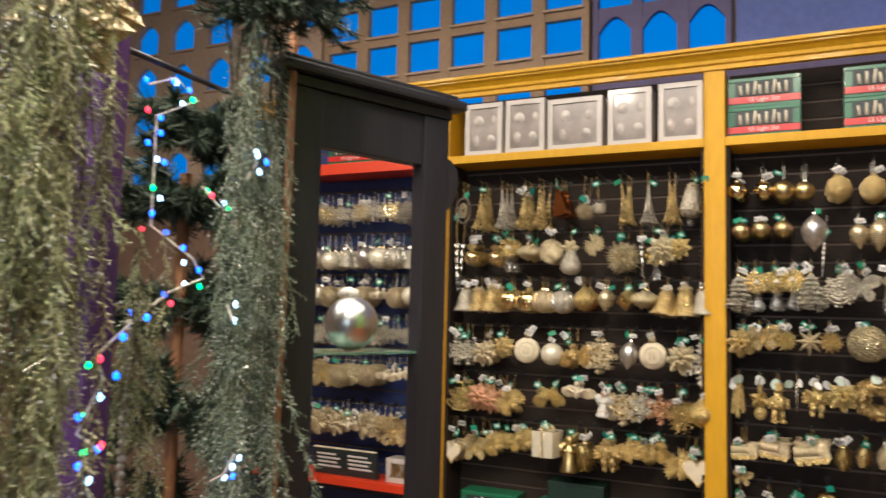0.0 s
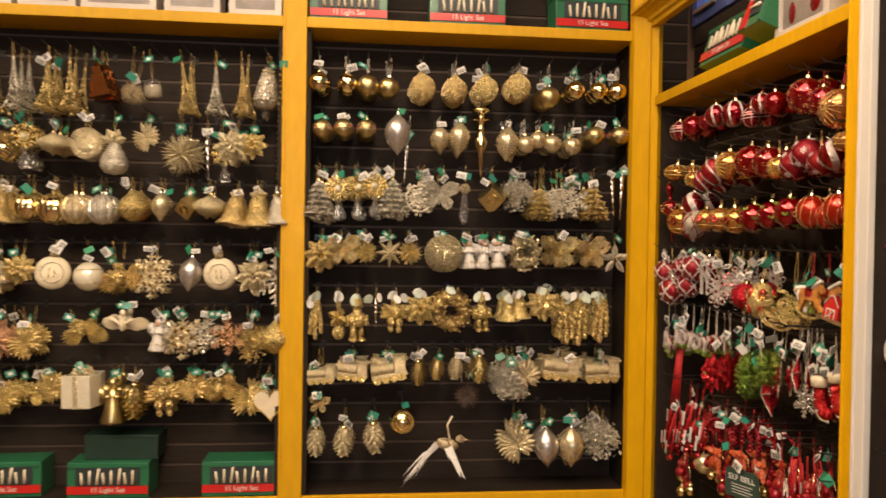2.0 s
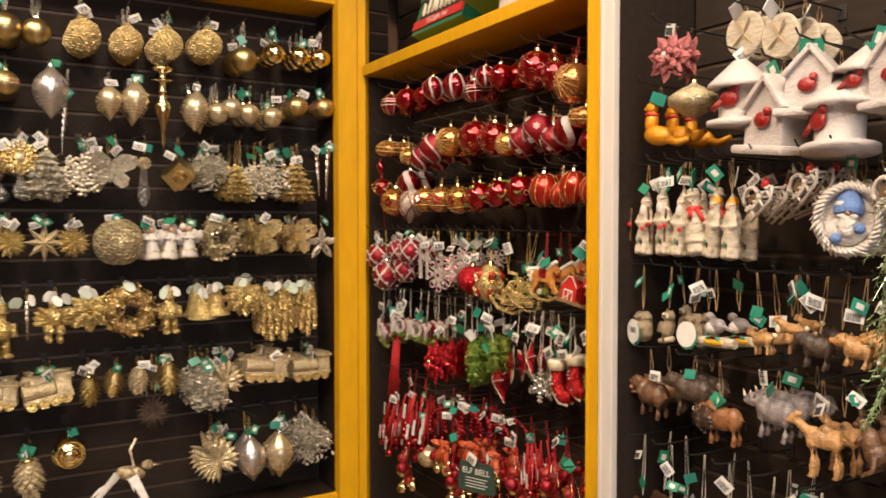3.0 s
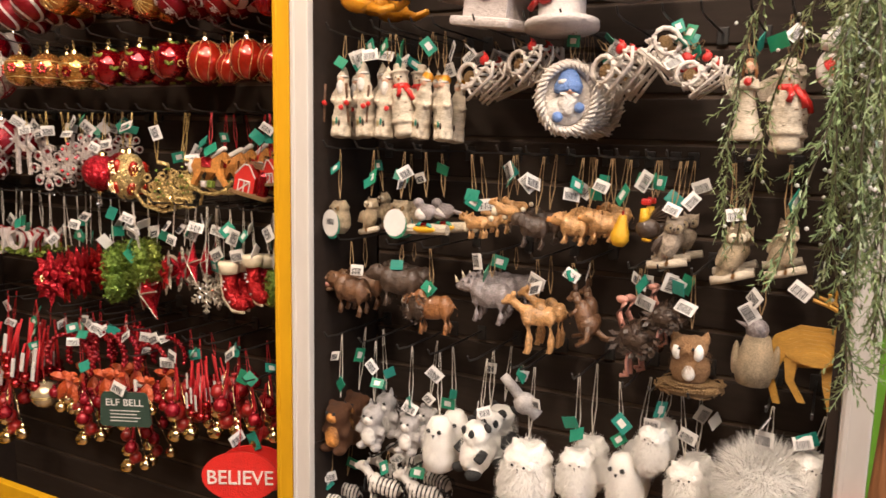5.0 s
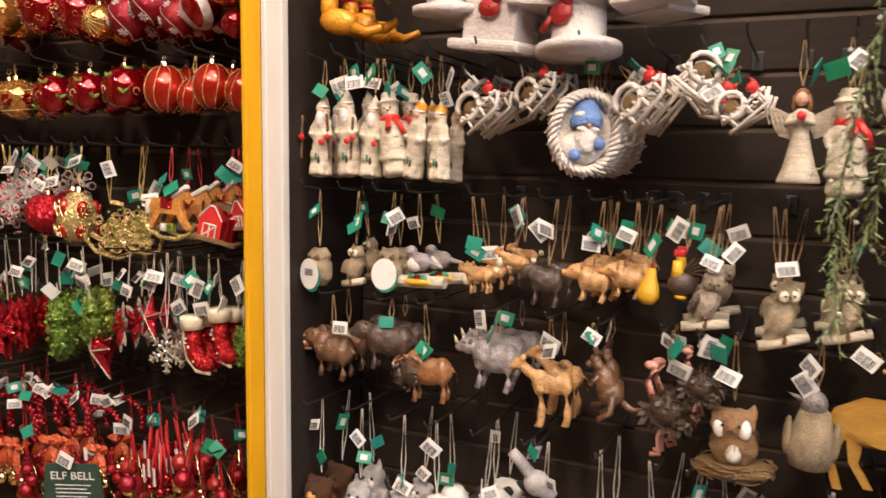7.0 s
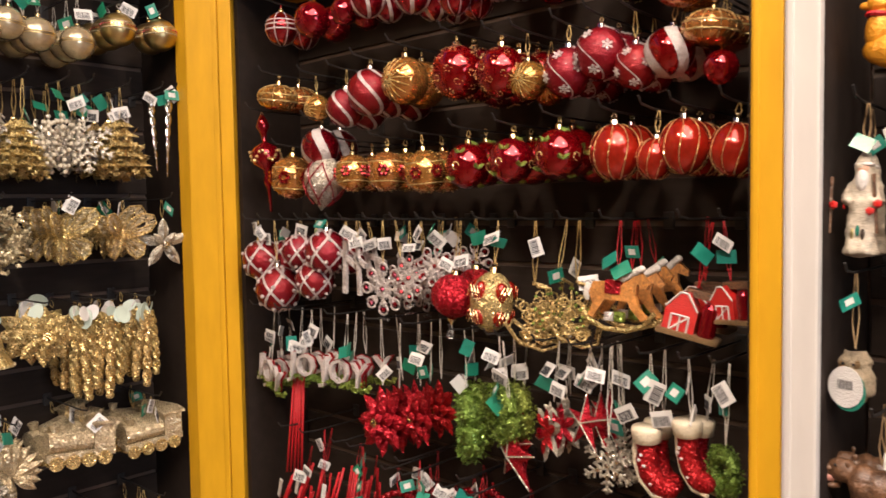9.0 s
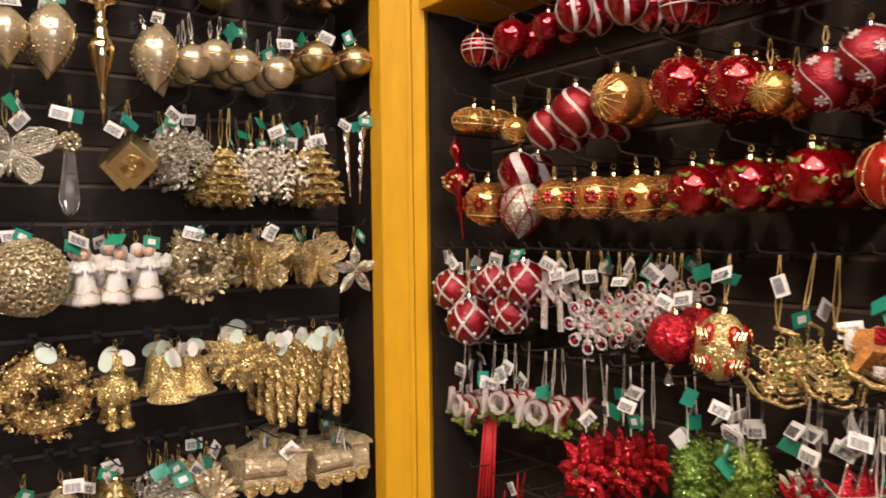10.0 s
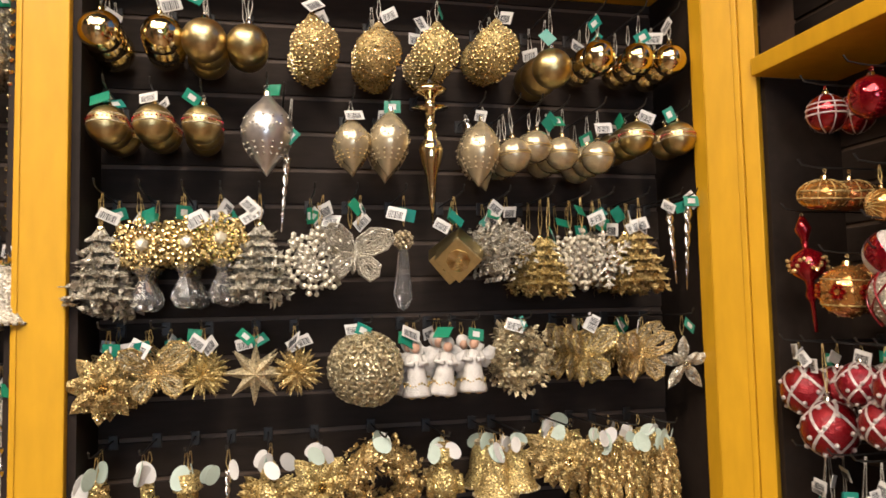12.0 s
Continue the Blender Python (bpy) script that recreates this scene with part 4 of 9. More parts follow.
def pinecone(mat, rows=8):
    own = bmesh.new()
    for j in range(rows):
        q = (j + 0.5) / rows
        z = 0.4 - 0.85 * q
        r = 0.33 * math.sin(math.pi * (0.12 + 0.8 * q)) ** 0.9
        n = max(5, int(r * 30))
        for k in range(n):
            m = Matrix.Rotation(2 * math.pi * (k + 0.5 * (j % 2)) / n, 4, "Z") @ Matrix.Translation((r * 0.75, 0, z)) @ Matrix.Rotation(0.6, 4, "Y")
            join(own, lathe([(0, 0.02), (0.07, 0.0), (0, -0.03)], 5), m @ Matrix.Diagonal((1.7, 1.1, 1, 1)))
    lathe(lifted([(r * 0.7, z * 0.9) for r, z in ball(0.33, 10, 8, 1.35)], 0), 10, own)
    root = part("ornament", own, mat)
    part("cap", lathe([(0.02, 0.5), (0.1, 0.44), (0.12, 0.38)], 10), "gold_shiny", root, "", True)
    return root


@kind("pinecone_g", "golden pine cone ornament", "pinecone_ornament")
def _():
    return pinecone("gold_matte")


@kind("pinecone_s", "silvery glittered pine cone ornament", "pinecone_ornament")
def _():
    return pinecone("champagne_glitter")


@kind("pineapple", "golden pineapple glass ornament", "pineapple_ornament")
def _():
    root = part("ornament", lathe(lifted(ball(0.32, 18, 10, 0.95), -0.17), 18), "gold_shiny", smooth=True)
    part("studding", beads(spiral(90, 0.315, 0.95, -0.17), 0.03), "gold_matte", root)
    own = bmesh.new()
    for k in range(10):
        petal(own, 0.36, 0.06, 0.12, 0.35 * (k % 5 - 2), y=0)
    bmesh.ops.translate(own, vec=(0, 0, 0.1), verts=own.verts)
    part("leaf_crown", own, "gold_glitter", root, "golden leaf crown")
    return root


@kind("pear", "silver glittered pear ornament with a golden leaf", "pear_ornament")
def _():
    root = part("ornament", lathe([(0.03, 0.35), (0.1, 0.3), (0.15, 0.15), (0.22, 0.0), (0.3, -0.18), (0.3, -0.32), (0.2, -0.45), (0, -0.5)], 18), "silver_glitter", smooth=True)
    own = bmesh.new()
    for k in range(4):
        petal(own, 0.3, 0.09, 0.05, 0.9 * (k - 1.5), y=-0.06)
    bmesh.ops.translate(own, vec=(0, -0.05, 0.25), verts=own.verts)
    part("leaf_crown", own, "champagne_glitter", root)
    return root


@kind("onion", "champagne squat glass ornament", "ball_ornament")
def _():
    root = part("ornament", lathe([(0.05, 0.5), (0.1, 0.4), (0.3, 0.3), (0.62, 0.08), (0.62, -0.08), (0.35, -0.28), (0.08, -0.4), (0, -0.5)], 22, lobes=12, lobe=0.02), "champagne_glitter", smooth=True)
    cap(root, 0.45, "gold_shiny", 0.08)
    return root


def ribbed(mat, rim, lobes=10):
    root = part("ornament", lathe(lifted([(r, z) for r, z in ball(0.43, 30, 14, 1.02)], -0.04), 60, lobes=lobes, lobe=0.05), mat, smooth=True)
    own = bmesh.new()
    for k in range(lobes):
        a = 2 * math.pi * (k + 0.5) / lobes
        tube([(0.42 * math.sin(b) * math.cos(a), 0.42 * math.sin(b) * math.sin(a), -0.04 + 0.44 * math.cos(b)) for b in (0.3 + 0.26 * q for q in range(11))], 0.012, 4, own)
    part("ribs", own, rim, root)
    cap(root, 0.4, rim)
    return root


@kind("rib_g", "golden ribbed glass ball ornament", "ball_ornament")
def _():
    return ribbed("gold_shiny", "gold_glitter")


@kind("rib_c", "champagne ribbed glass ball ornament", "ball_ornament")
def _():
    return ribbed("champagne_glitter", "gold_shiny")


@kind("rib_s", "silver ribbed glass ball ornament", "ball_ornament")
def _():
    return ribbed("silver_glitter", "silver_shiny")


def bell(mat, trim):
    root = part("ornament", lathe([(0.03, 0.4), (0.12, 0.36), (0.2, 0.25), (0.24, 0.05), (0.29, -0.2), (0.4, -0.38), (0.43, -0.44), (0.38, -0.44), (0.25, -0.2), (0.0, 0.2)], 20, lobes=10, lobe=0.02), mat, smooth=True)
    part("beadwork", beads([(0.42 * math.cos(a), 0.42 * math.sin(a), -0.42) for a in (0.24 * k for k in range(26))], 0.03), trim, root)
    part("clapper", lathe(lifted(ball(0.06, 8, 6), -0.47), 8), trim, root, "", True)
    tip = bmesh.new()
    for k in range(5):
        petal(tip, 0.2, 0.07, 0.06, 1.25 * k)
    bmesh.ops.translate(tip, vec=(0, -0.02, 0.38), verts=tip.verts)
    part("bow", tip, trim, root)
    return root


@kind("bell_s", "silver filigree bell ornament", "bell_ornament")
def _():
    return bell("silver_glitter", "silver_shiny")


@kind("bell_g", "golden filigree bell ornament", "bell_ornament")
def _():
    return bell("gold_glitter", "champagne_glitter")


@kind("cube", "golden fretwork cube ornament hung by a corner", "cube_ornament")
def _():
    own = bmesh.new()
    m = Matrix.Rotation(0.78, 4, "Y") @ Matrix.Rotation(0.6, 4, "X")
    join(own, box(-0.3, 0.3, -0.3, 0.3, -0.3, 0.3, 0.02), m)
    root = part("ornament", own, "gold_matte")
    fret = bmesh.new()
    for k in range(6):
        tube([m @ Vector((0.2 * math.cos(q) * (1 - k / 7), -0.31, 0.2 * math.sin(q) * (1 - k / 7))) for q in (0.8 * j for j in range(8))], 0.012, 4, fret, True)
    part("fret", fret, "gold_shiny", root)
    return root


@kind("medallion", "ivory round flask ornament with raised numerals", "disc_ornament")
def _():
    root = part("ornament", lathe([(0, 0.13), (0.25, 0.12), (0.38, 0.07), (0.41, 0), (0.38, -0.07), (0.25, -0.12), (0, -0.13)], 26, m=Matrix.Translation((0, 0, -0.08)) @ Matrix.Rotation(math.pi / 2, 4, "X")), "ivory", smooth=True)
    part("neck", lathe([(0.1, 0.5), (0.11, 0.42), (0.1, 0.3)], 12), "champagne_glitter", root, "", True)
    own = bmesh.new()
    tube([(0.25 * math.cos(a), -0.13, -0.08 + 0.25 * math.sin(a)) for a in (0.3 * k for k in range(21))], 0.014, 5, own, True)
    box(-0.09, -0.05, -0.15, -0.12, -0.2, 0.04, 0, own)
    box(0.02, 0.06, -0.15, -0.12, -0.2, 0.04, 0, own)
    part("relief", own, "champagne_glitter", root)
    return root


def feathered(mat, n=9, spread=1.5, length=0.55):
    own = bmesh.new()
    for s in (-1, 1):
        for k in range(n):
            petal(own, length * (0.6 + 0.4 * math.sin(math.pi * (k + 1) / (n + 1))), 0.05, 0.05, s * (1.0 + spread * k / n), y=0.02 * k - 0.08)
    blob(own, 0, -0.06, 0.08, 0.1, 0.1, 0.22, 10, 8)
    blob(own, 0.02, -0.1, 0.32, 0.08, 0.08, 0.09, 10, 8)
    return part("ornament", own, mat)


@kind("bird_g", "golden glittered bird ornament with spread wings", "bird_ornament")
def _():
    return feathered("gold_glitter")


@kind("swan", "ivory feathered swan ornament", "bird_ornament")
def _():
    return feathered("ivory", 10, 1.0)


@kind("leaf", "golden glittered leaf spray ornament", "leaf_ornament")
def _():
    own = bmesh.new()
    for k in range(9):
        petal(own, 0.55 - 0.02 * k, 0.075, 0.07, 0.9 + 0.34 * (k - 4), y=-0.02 * (k % 3))
        petal(own, 0.5, 0.06, 0.05, -2.2 + 0.25 * (k - 4), y=0.03)
    return part("ornament", own, "gold_glitter")


@kind("leaf_c", "champagne glittered leaf spray ornament", "leaf_ornament")
def _():
    root = KINDS["leaf"][0]()
    root.data.materials[0] = MAT["champagne_glitter"]
    return root


@kind("giftbox", "sheer wrapped gift box ornament with a bow", "gift_ornament")
def _():
    root = part("ornament", box(-0.38, 0.38, -0.3, 0.3, -0.5, 0.32, 0.03), "pearl")
    part("ribbon", box(-0.06, 0.06, -0.31, 0.31, -0.505, 0.33), "champagne_glitter", root)
    own = bmesh.new()
    for k in range(6):
        petal(own, 0.25, 0.1, 0.1, 0.5 * (k - 2.5))
    bmesh.ops.translate(own, vec=(0, 0, 0.3), verts=own.verts)
    part("bow", own, "champagne_glitter", root)
    return root


@kind("heart", "cream heart ornament with golden edge", "heart_ornament")
def _():
    pts = [(0.028 * 16 * math.sin(a) ** 3, 0.03 * (13 * math.cos(a) - 5 * math.cos(2 * a) - 2 * math.cos(3 * a) - math.cos(4 * a))) for a in (2 * math.pi * k / 28 for k in range(28))]
    root = part("ornament", plate(pts, 0.14), "ivory")
    part("edging", tube([(x, -0.07, z) for x, z in pts], 0.02, 5, closed=True), "gold_glitter", root)
    return root


def robed(mat, wingmat, hair="tan_paint", wings=True):
    own = lathe([(0.04, 0.24), (0.11, 0.2), (0.13, 0.05), (0.17, -0.2), (0.25, -0.45), (0.24, -0.5), (0, -0.5)], 16, lobes=8, lobe=0.03)
    blob(own, 0, -0.02, 0.34, 0.1, 0.1, 0.12)
    blob(own, 0, 0.02, 0.37, 0.12, 0.11, 0.13)
    for s in (-1, 1):
        tube([(s * 0.12, 0, 0.17), (s * 0.18, -0.08, 0.05), (s * 0.04, -0.17, 0.06)], 0.045, 6, own)
        if wings:
            plate([(s * 0.05, 0.1), (s * 0.3, 0.3), (s * 0.42, 0.24), (s * 0.38, 0.05), (s * 0.24, -0.1), (s * 0.08, -0.05)], 0.02, bm=own, m=Matrix.Translation((0, 0.1, 0)))
    return part("ornament", own, mat, smooth=True)


@kind("angel_w", "small white robed angel ornament", "angel_ornament")
def _():
    root = robed("white_snow", "white_glitter")
    for s in (-1, 1):
        own = bmesh.new()
        blob(own, s * 0.09, -0.05, -0.5, 0.07, 0.09, 0.045, 10, 6)
        part("foot", own, "gold_glitter", root, "golden foot", True)
    head = bmesh.new()
    blob(head, 0, -0.06, 0.33, 0.085, 0.075, 0.095, 10, 7)
    part("face", head, "skin_paint", root, "small painted face", True)
    trim = [(0.21 * math.cos(a), 0.19 * math.sin(a), -0.3 + 0.03 * math.cos(5 * a)) for a in (2 * math.pi * k / 26 for k in range(26))]
    part("trim", beads(trim, 0.024), "gold_glitter", root, "golden dots on the robe")
    return root


@kind("angel_g", "golden robed angel ornament", "angel_ornament")
def _():
    return robed("gold_matte", "gold_glitter")


@kind("angel_b", "birch-white angel ornament with open wings", "angel_ornament")
def _():
    own = lathe([(0.035, 0.26), (0.085, 0.22), (0.09, 0.1), (0.075, 0.03), (0.1, -0.1), (0.15, -0.32), (0.205, -0.47), (0.2, -0.5), (0, -0.5)], 28, lobes=9, lobe=0.035)
    for s in (-1, 1):
        tube([(s * 0.085, 0, 0.2), (s * 0.12, -0.07, 0.1), (s * 0.03, -0.13, 0.14)], 0.032, 7, own)
    root = part("ornament", own, "birch", smooth=True)
    head = bmesh.new()
    blob(head, 0, -0.02, 0.36, 0.06, 0.06, 0.075)
    part("face", head, "skin_paint", root, "", True)
    hair = bmesh.new()
    blob(hair, 0, 0.015, 0.39, 0.075, 0.07, 0.085)
    for s in (-1, 1):
        tube([(s * 0.06, 0.0, 0.4), (s * 0.08, 0.01, 0.3), (s * 0.065, 0.02, 0.2)], 0.028, 6, hair, taper=0.6)
    part("hair", hair, "russet", root, "wavy brown hair", True)
    red = bmesh.new()
    blob(red, 0.03, -0.16, 0.18, 0.05, 0.035, 0.05)
    part("red_bird", red, "red_paint_gloss", root, "red cardinal", True)
    for s in (-1, 1):
        wing = plate([(s * 0.04, 0.16), (s * 0.14, 0.22), (s * 0.3, 0.3), (s * 0.36, 0.29), (s * 0.33, 0.15), (s * 0.24, 0.0), (s * 0.12, -0.04)], 0.02, m=Matrix.Translation((0, 0.08, 0)) @ Matrix.Rotation(s * 0.3, 4, "Z"))
        for k in range(5):
            q = 0.12 + 0.05 * k
            tube([(s * q, 0.065 + 0.3 * q * 0.3, 0.0 + 0.03 * k), (s * (q + 0.05), 0.065 + 0.3 * q * 0.3, 0.2 + 0.02 * k)], 0.008, 4, wing)
        part("wing", wing, "birch", root, "carved open wing")
    return root


@kind("train", "champagne glittered locomotive ornament", "train_ornament")
def _():
    own = box(-0.75, 0.75, -0.18, 0.18, -0.3, -0.12, 0.02)
    box(0.25, 0.72, -0.2, 0.2, -0.12, 0.42, 0.02, own)
    box(0.2, 0.8, -0.24, 0.24, 0.42, 0.5, 0.02, own)
    lathe([(0, 0.5), (0.24, 0.5), (0.24, -0.5), (0, -0.5)], 14, own, Matrix.Translation((-0.25, 0, 0.1)) @ Matrix.Rotation(math.pi / 2, 4, "Y") @ Matrix.Diagonal((1, 1, 0.95, 1)))
    lathe([(0.12, 0.5), (0.08, 0.3)], 10, own, Matrix.Translation((-0.55, 0, 0)))
    root = part("ornament", own, "champagne_glitter")
    for x in (-0.55, -0.2, 0.15, 0.5):
        for y in (-0.2, 0.2):
            w = lathe([(0, 0.03), (0.16, 0.03), (0.16, -0.03), (0, -0.03)], 12, m=Matrix.Translation((x, y, -0.34)) @ Matrix.Rotation(math.pi / 2, 4, "X"))
            part("wheel", w, "gold_glitter", root)
    return root


@kind("rope", "golden glittered twisted cord ornament", "cord_ornament")
def _():
    root = None
    for x, lo, y in ((0.0, -0.47, -0.05), (-0.11, -0.36, 0.0), (0.12, -0.33, 0.0)):
        own = bmesh.new()
        for s in (0.0, math.pi):
            pts = []
            for k in range(26):
                q = k / 25
                a = s + 17 * q
                pts.append((0.25 * x + 0.9 * x * math.sin(1.6 * q) + 0.026 * math.cos(a), y * q + 0.026 * math.sin(a), 0.44 + (lo - 0.44) * q))
            tube(pts, 0.032, 6, own)
        blob(own, 1.15 * x, y, lo - 0.01, 0.05, 0.05, 0.045, 8, 5)
        strand = part("cord" if root else "ornament", own, "gold_glitter", root)
        root = root or strand
    return root


@kind("note", "golden glittered instrument ornament with a bow", "music_ornament")
def _():
    own = bmesh.new()
    tube([(0, 0, 0.45), (0.02, 0, 0.1), (0.05, 0, -0.2)], 0.04, 6, own)
    blob(own, 0.02, 0, -0.33, 0.13, 0.07, 0.16)
    blob(own, 0.0, 0, -0.08, 0.1, 0.06, 0.11)
    for k in range(4):
        petal(own, 0.22, 0.08, 0.05, 1.57 * k + 0.5, y=-0.05)
    return part("ornament", own, "gold_glitter", smooth=True)


@kind("cherub", "golden sculpted cherub ornament", "figure_ornament")
def _():
    own = bmesh.new()
    for x, z, r in ((0, 0.32, 0.12), (0, 0.08, 0.17), (-0.1, -0.2, 0.1), (0.12, -0.22, 0.1), (-0.1, -0.4, 0.07), (0.12, -0.42, 0.07)):
        blob(own, x, 0, z, r, r * 0.9, r * 1.2, 10, 7)
    for s in (-1, 1):
        for k in range(4):
            petal(own, 0.42, 0.07, 0.05, s * (0.9 + 0.3 * k), y=0.05)
    return part("ornament", own, "gold_glitter", smooth=False)


@kind("nutcracker", "golden toy soldier ornament", "figure_ornament")
def _():
    own = lathe([(0, 0.5), (0.11, 0.48), (0.12, 0.32), (0.15, 0.31), (0.1, 0.29), (0.1, 0.16), (0.17, 0.13), (0.18, -0.12), (0.14, -0.15), (0.0, -0.16)], 14)
    for s in (-1, 1):
        tube([(s * 0.2, 0, 0.1), (s * 0.22, -0.02, -0.14)], 0.05, 6, own)
        tube([(s * 0.08, 0, -0.14), (s * 0.09, 0, -0.46)], 0.065, 8, own)
        blob(own, s * 0.1, -0.04, -0.46, 0.09, 0.11, 0.05)
    return part("ornament", own, "gold_glitter", smooth=True)


@kind("disc_g", "golden embossed glass ball ornament", "ball_ornament")
def _():
    root = plain_ball("gold_shiny")
    own = bmesh.new()
    for k in range(3):
        tube([((0.15 + 0.1 * k) * math.cos(a), -math.sqrt(max(0, 0.2 - (0.15 + 0.1 * k) ** 2)), -0.06 + (0.15 + 0.1 * k) * math.sin(a)) for a in (0.33 * j for j in range(19))], 0.012, 4, own, True)
    part("relief", own, "gold_glitter", root)
    return root


# red display
@kind("red_ball", "shiny red glass ball ornament", "ball_ornament")
def _():
    root = plain_ball("red_glass")
    part("glitter", beads(spiral(70, 0.44, 1, -0.06), 0.012), "red_glitter", root)
    return root


@kind("red_glit", "red glass ball with golden glitter swirls", "ball_ornament")
def _():
    root = plain_ball("red_glass")
    pts = []
    for x, y, z in spiral(34, 0.442, 1, -0.06):
        n = Vector((x, y, z + 0.06)).normalized()
        u = n.orthogonal().normalized()
        v = n.cross(u)
        for q in range(7):
            a = q * 0.9
            pts.append(Vector((x, y, z)) + (u * math.cos(a) + v * math.sin(a)) * (0.02 + 0.01 * q))
    part("swirlwork", beads(pts, 0.011), "gold_glitter", root, "golden glitter swirls")
    return root


@kind("gold_red", "amber glass ball with a golden sun pattern", "ball_ornament")
def _():
    root = plain_ball("amber_glass")
    own = bmesh.new()
    for k in range(16):
        a = 2 * math.pi * k / 16
        tube([(0.445 * math.sin(b) * math.sin(a), -0.445 * math.cos(b), -0.06 + 0.445 * math.sin(b) * math.cos(a)) for b in (0.12, 0.4, 0.7, 1.0)], 0.011, 4, own)
    part("ray_pattern", own, "gold_glitter", root)
    return root


@kind("plaid", "red glass ball with white painted plaid", "ball_ornament")
def _():
    root = plain_ball("red_glass")
    ring_band(root, "white_glitter", (0.45, 0.2, -0.1), w=0.02)
    stripes(root, "white_glitter", 8, 0.03, turns=0.0)
    return root


@kind("striped", "red glass ball with white swooping bands", "ball_ornament")
def _():
    root = plain_ball("red_glass")
    stripes(root, "white_glitter", 6, 0.1, turns=0.1)
    return root


@kind("swirl", "red glass ball with white candy swirls", "ball_ornament")
def _():
    root = plain_ball("red_satin", "silver_shiny")
    stripes(root, "white_glitter", 5, 0.1, turns=0.5)
    return root


@kind("swirl_w", "white glittered ball with red ribbons", "ball_ornament")
def _():
    root = plain_ball("red_glass", "silver_shiny")
    stripes(root, "white_glitter", 4, 0.26, turns=0.3)
    return root


@kind("snowball", "satin red ball with white snowflakes", "ball_ornament")
def _():
    root = plain_ball("red_satin", "silver_shiny")
    own = bmesh.new()
    for x, y, z in spiral(12, 0.445, 1, -0.06):
        n = Vector((x, y, z + 0.06)).normalized()
        join(own, arms(6, 0.085, 1, 0.006, 0.011), Matrix.Translation((x, y, z)) @ n.to_track_quat("Y", "Z").to_matrix().to_4x4())
    part("snowflake_print", own, "white_glitter", root, "white painted snowflakes")
    stripes(root, "white_glitter", 2, 0.03, turns=0.5)
    return root


@kind("squat_gold", "flattened amber glass ornament with golden filigree", "ball_ornament")
def _():
    root = part("ornament", lathe(lifted([(r * 1.45, z * 0.95) for r, z in ball(0.4, 28, 14)], -0.05), 30, lobes=10, lobe=0.03), "amber_glass", smooth=True)
    ring_band(root, "gold_glitter", (0.15, -0.15), r=0.58, z=-0.05, w=0.02)
    own = bmesh.new()
    for k in range(20):
        a = 2 * math.pi * k / 20
        tube([(0.59 * math.sin(b) * math.cos(a), 0.59 * math.sin(b) * math.sin(a), -0.05 + 0.385 * math.cos(b)) for b in (0.3, 0.7, 1.1, 1.5, 1.9, 2.3)], 0.01, 4, own)
    part("filigree", own, "gold_glitter", root)
    cap(root, 0.35)
    return root


@kind("amber_band", "golden banded glass ball with red flowers", "ball_ornament")
def _():
    root = plain_ball("amber_glass")
    ring_band(root, "gold_glitter", (0.45, -0.5), w=0.014)
    part("net", beads(spiral(120, 0.443, 1, -0.06), 0.011), "gold_glitter", root)
    own = bmesh.new()
    for k in range(6):
        a = 2 * math.pi * k / 6
        for q in range(6):
            b = q * 1.05
            bead(own, (0.42 * math.cos(a + 0.2 * math.cos(b)), 0.42 * math.sin(a + 0.2 * math.cos(b)), -0.06 + 0.09 * math.sin(b)), 0.06)
    part("flower_print", own, "red_glass", root, "red painted flowers")
    return root


@kind("holly", "red glass ball with green holly leaves", "ball_ornament")
def _():
    root = plain_ball("red_glass")
    own = bmesh.new()
    for k, (x, y, z) in enumerate(spiral(9, 0.448, 1, -0.06)):
        n = Vector((x, y, z + 0.06)).normalized()
        m = Matrix.Translation((x, y, z)) @ n.to_track_quat("-Y", "Z").to_matrix().to_4x4()
        for s in (0.8, -0.8):
            leaf = bmesh.new()
            petal(leaf, 0.15, 0.045, 0.01, s)
            join(own, leaf, m)
    part("holly", own, "green_glitter", root, "green glitter holly leaves")
    ring = bmesh.new()
    for k in range(4):
        a = 2 * math.pi * k / 4
        tube([(0.447 * math.cos(a + 0.15 * math.cos(b)), 0.447 * math.sin(a + 0.15 * math.cos(b)), -0.1 + 0.07 * math.sin(b)) for b in (0.6 * q for q in range(9))], 0.01, 4, ring)
    part("curl_pattern", ring, "gold_glitter", root)
    return root


@kind("egg_red", "glowing orange-red egg ornament with golden lines", "egg_ornament")
def _():
    root = part("ornament", lathe(lifted(ball(0.4, 26, 16, 1.12), -0.05), 28), "red_glow_glass", smooth=True)
    own = bmesh.new()
    for k in range(9):
        a = 2 * math.pi * k / 9
        tube([(0.403 * math.sin(b) * math.cos(a + 0.12 * math.sin(2 * b)), 0.403 * math.sin(b) * math.sin(a + 0.12 * math.sin(2 * b)), -0.05 + 0.451 * math.cos(b)) for b in (0.3 + 0.21 * q for q in range(13))], 0.008, 4, own)
    part("linework", own, "gold_glitter", root, "golden glitter lines")
    cap(root, 0.39, "silver_shiny")
    return root


@kind("trellis", "pinkish red ball with a white glittered trellis", "ball_ornament")
def _():
    root = plain_ball("red_satin", "silver_shiny")
    stripes(root, "white_glitter", 5, 0.07, turns=0.4, name="lattice")
    stripes(root, "white_glitter", 5, 0.07, turns=-0.4, name="lattice")
    part("flower_print", beads(spiral(26, 0.45, 1, -0.06), 0.045), "white_glitter", root)
    return root


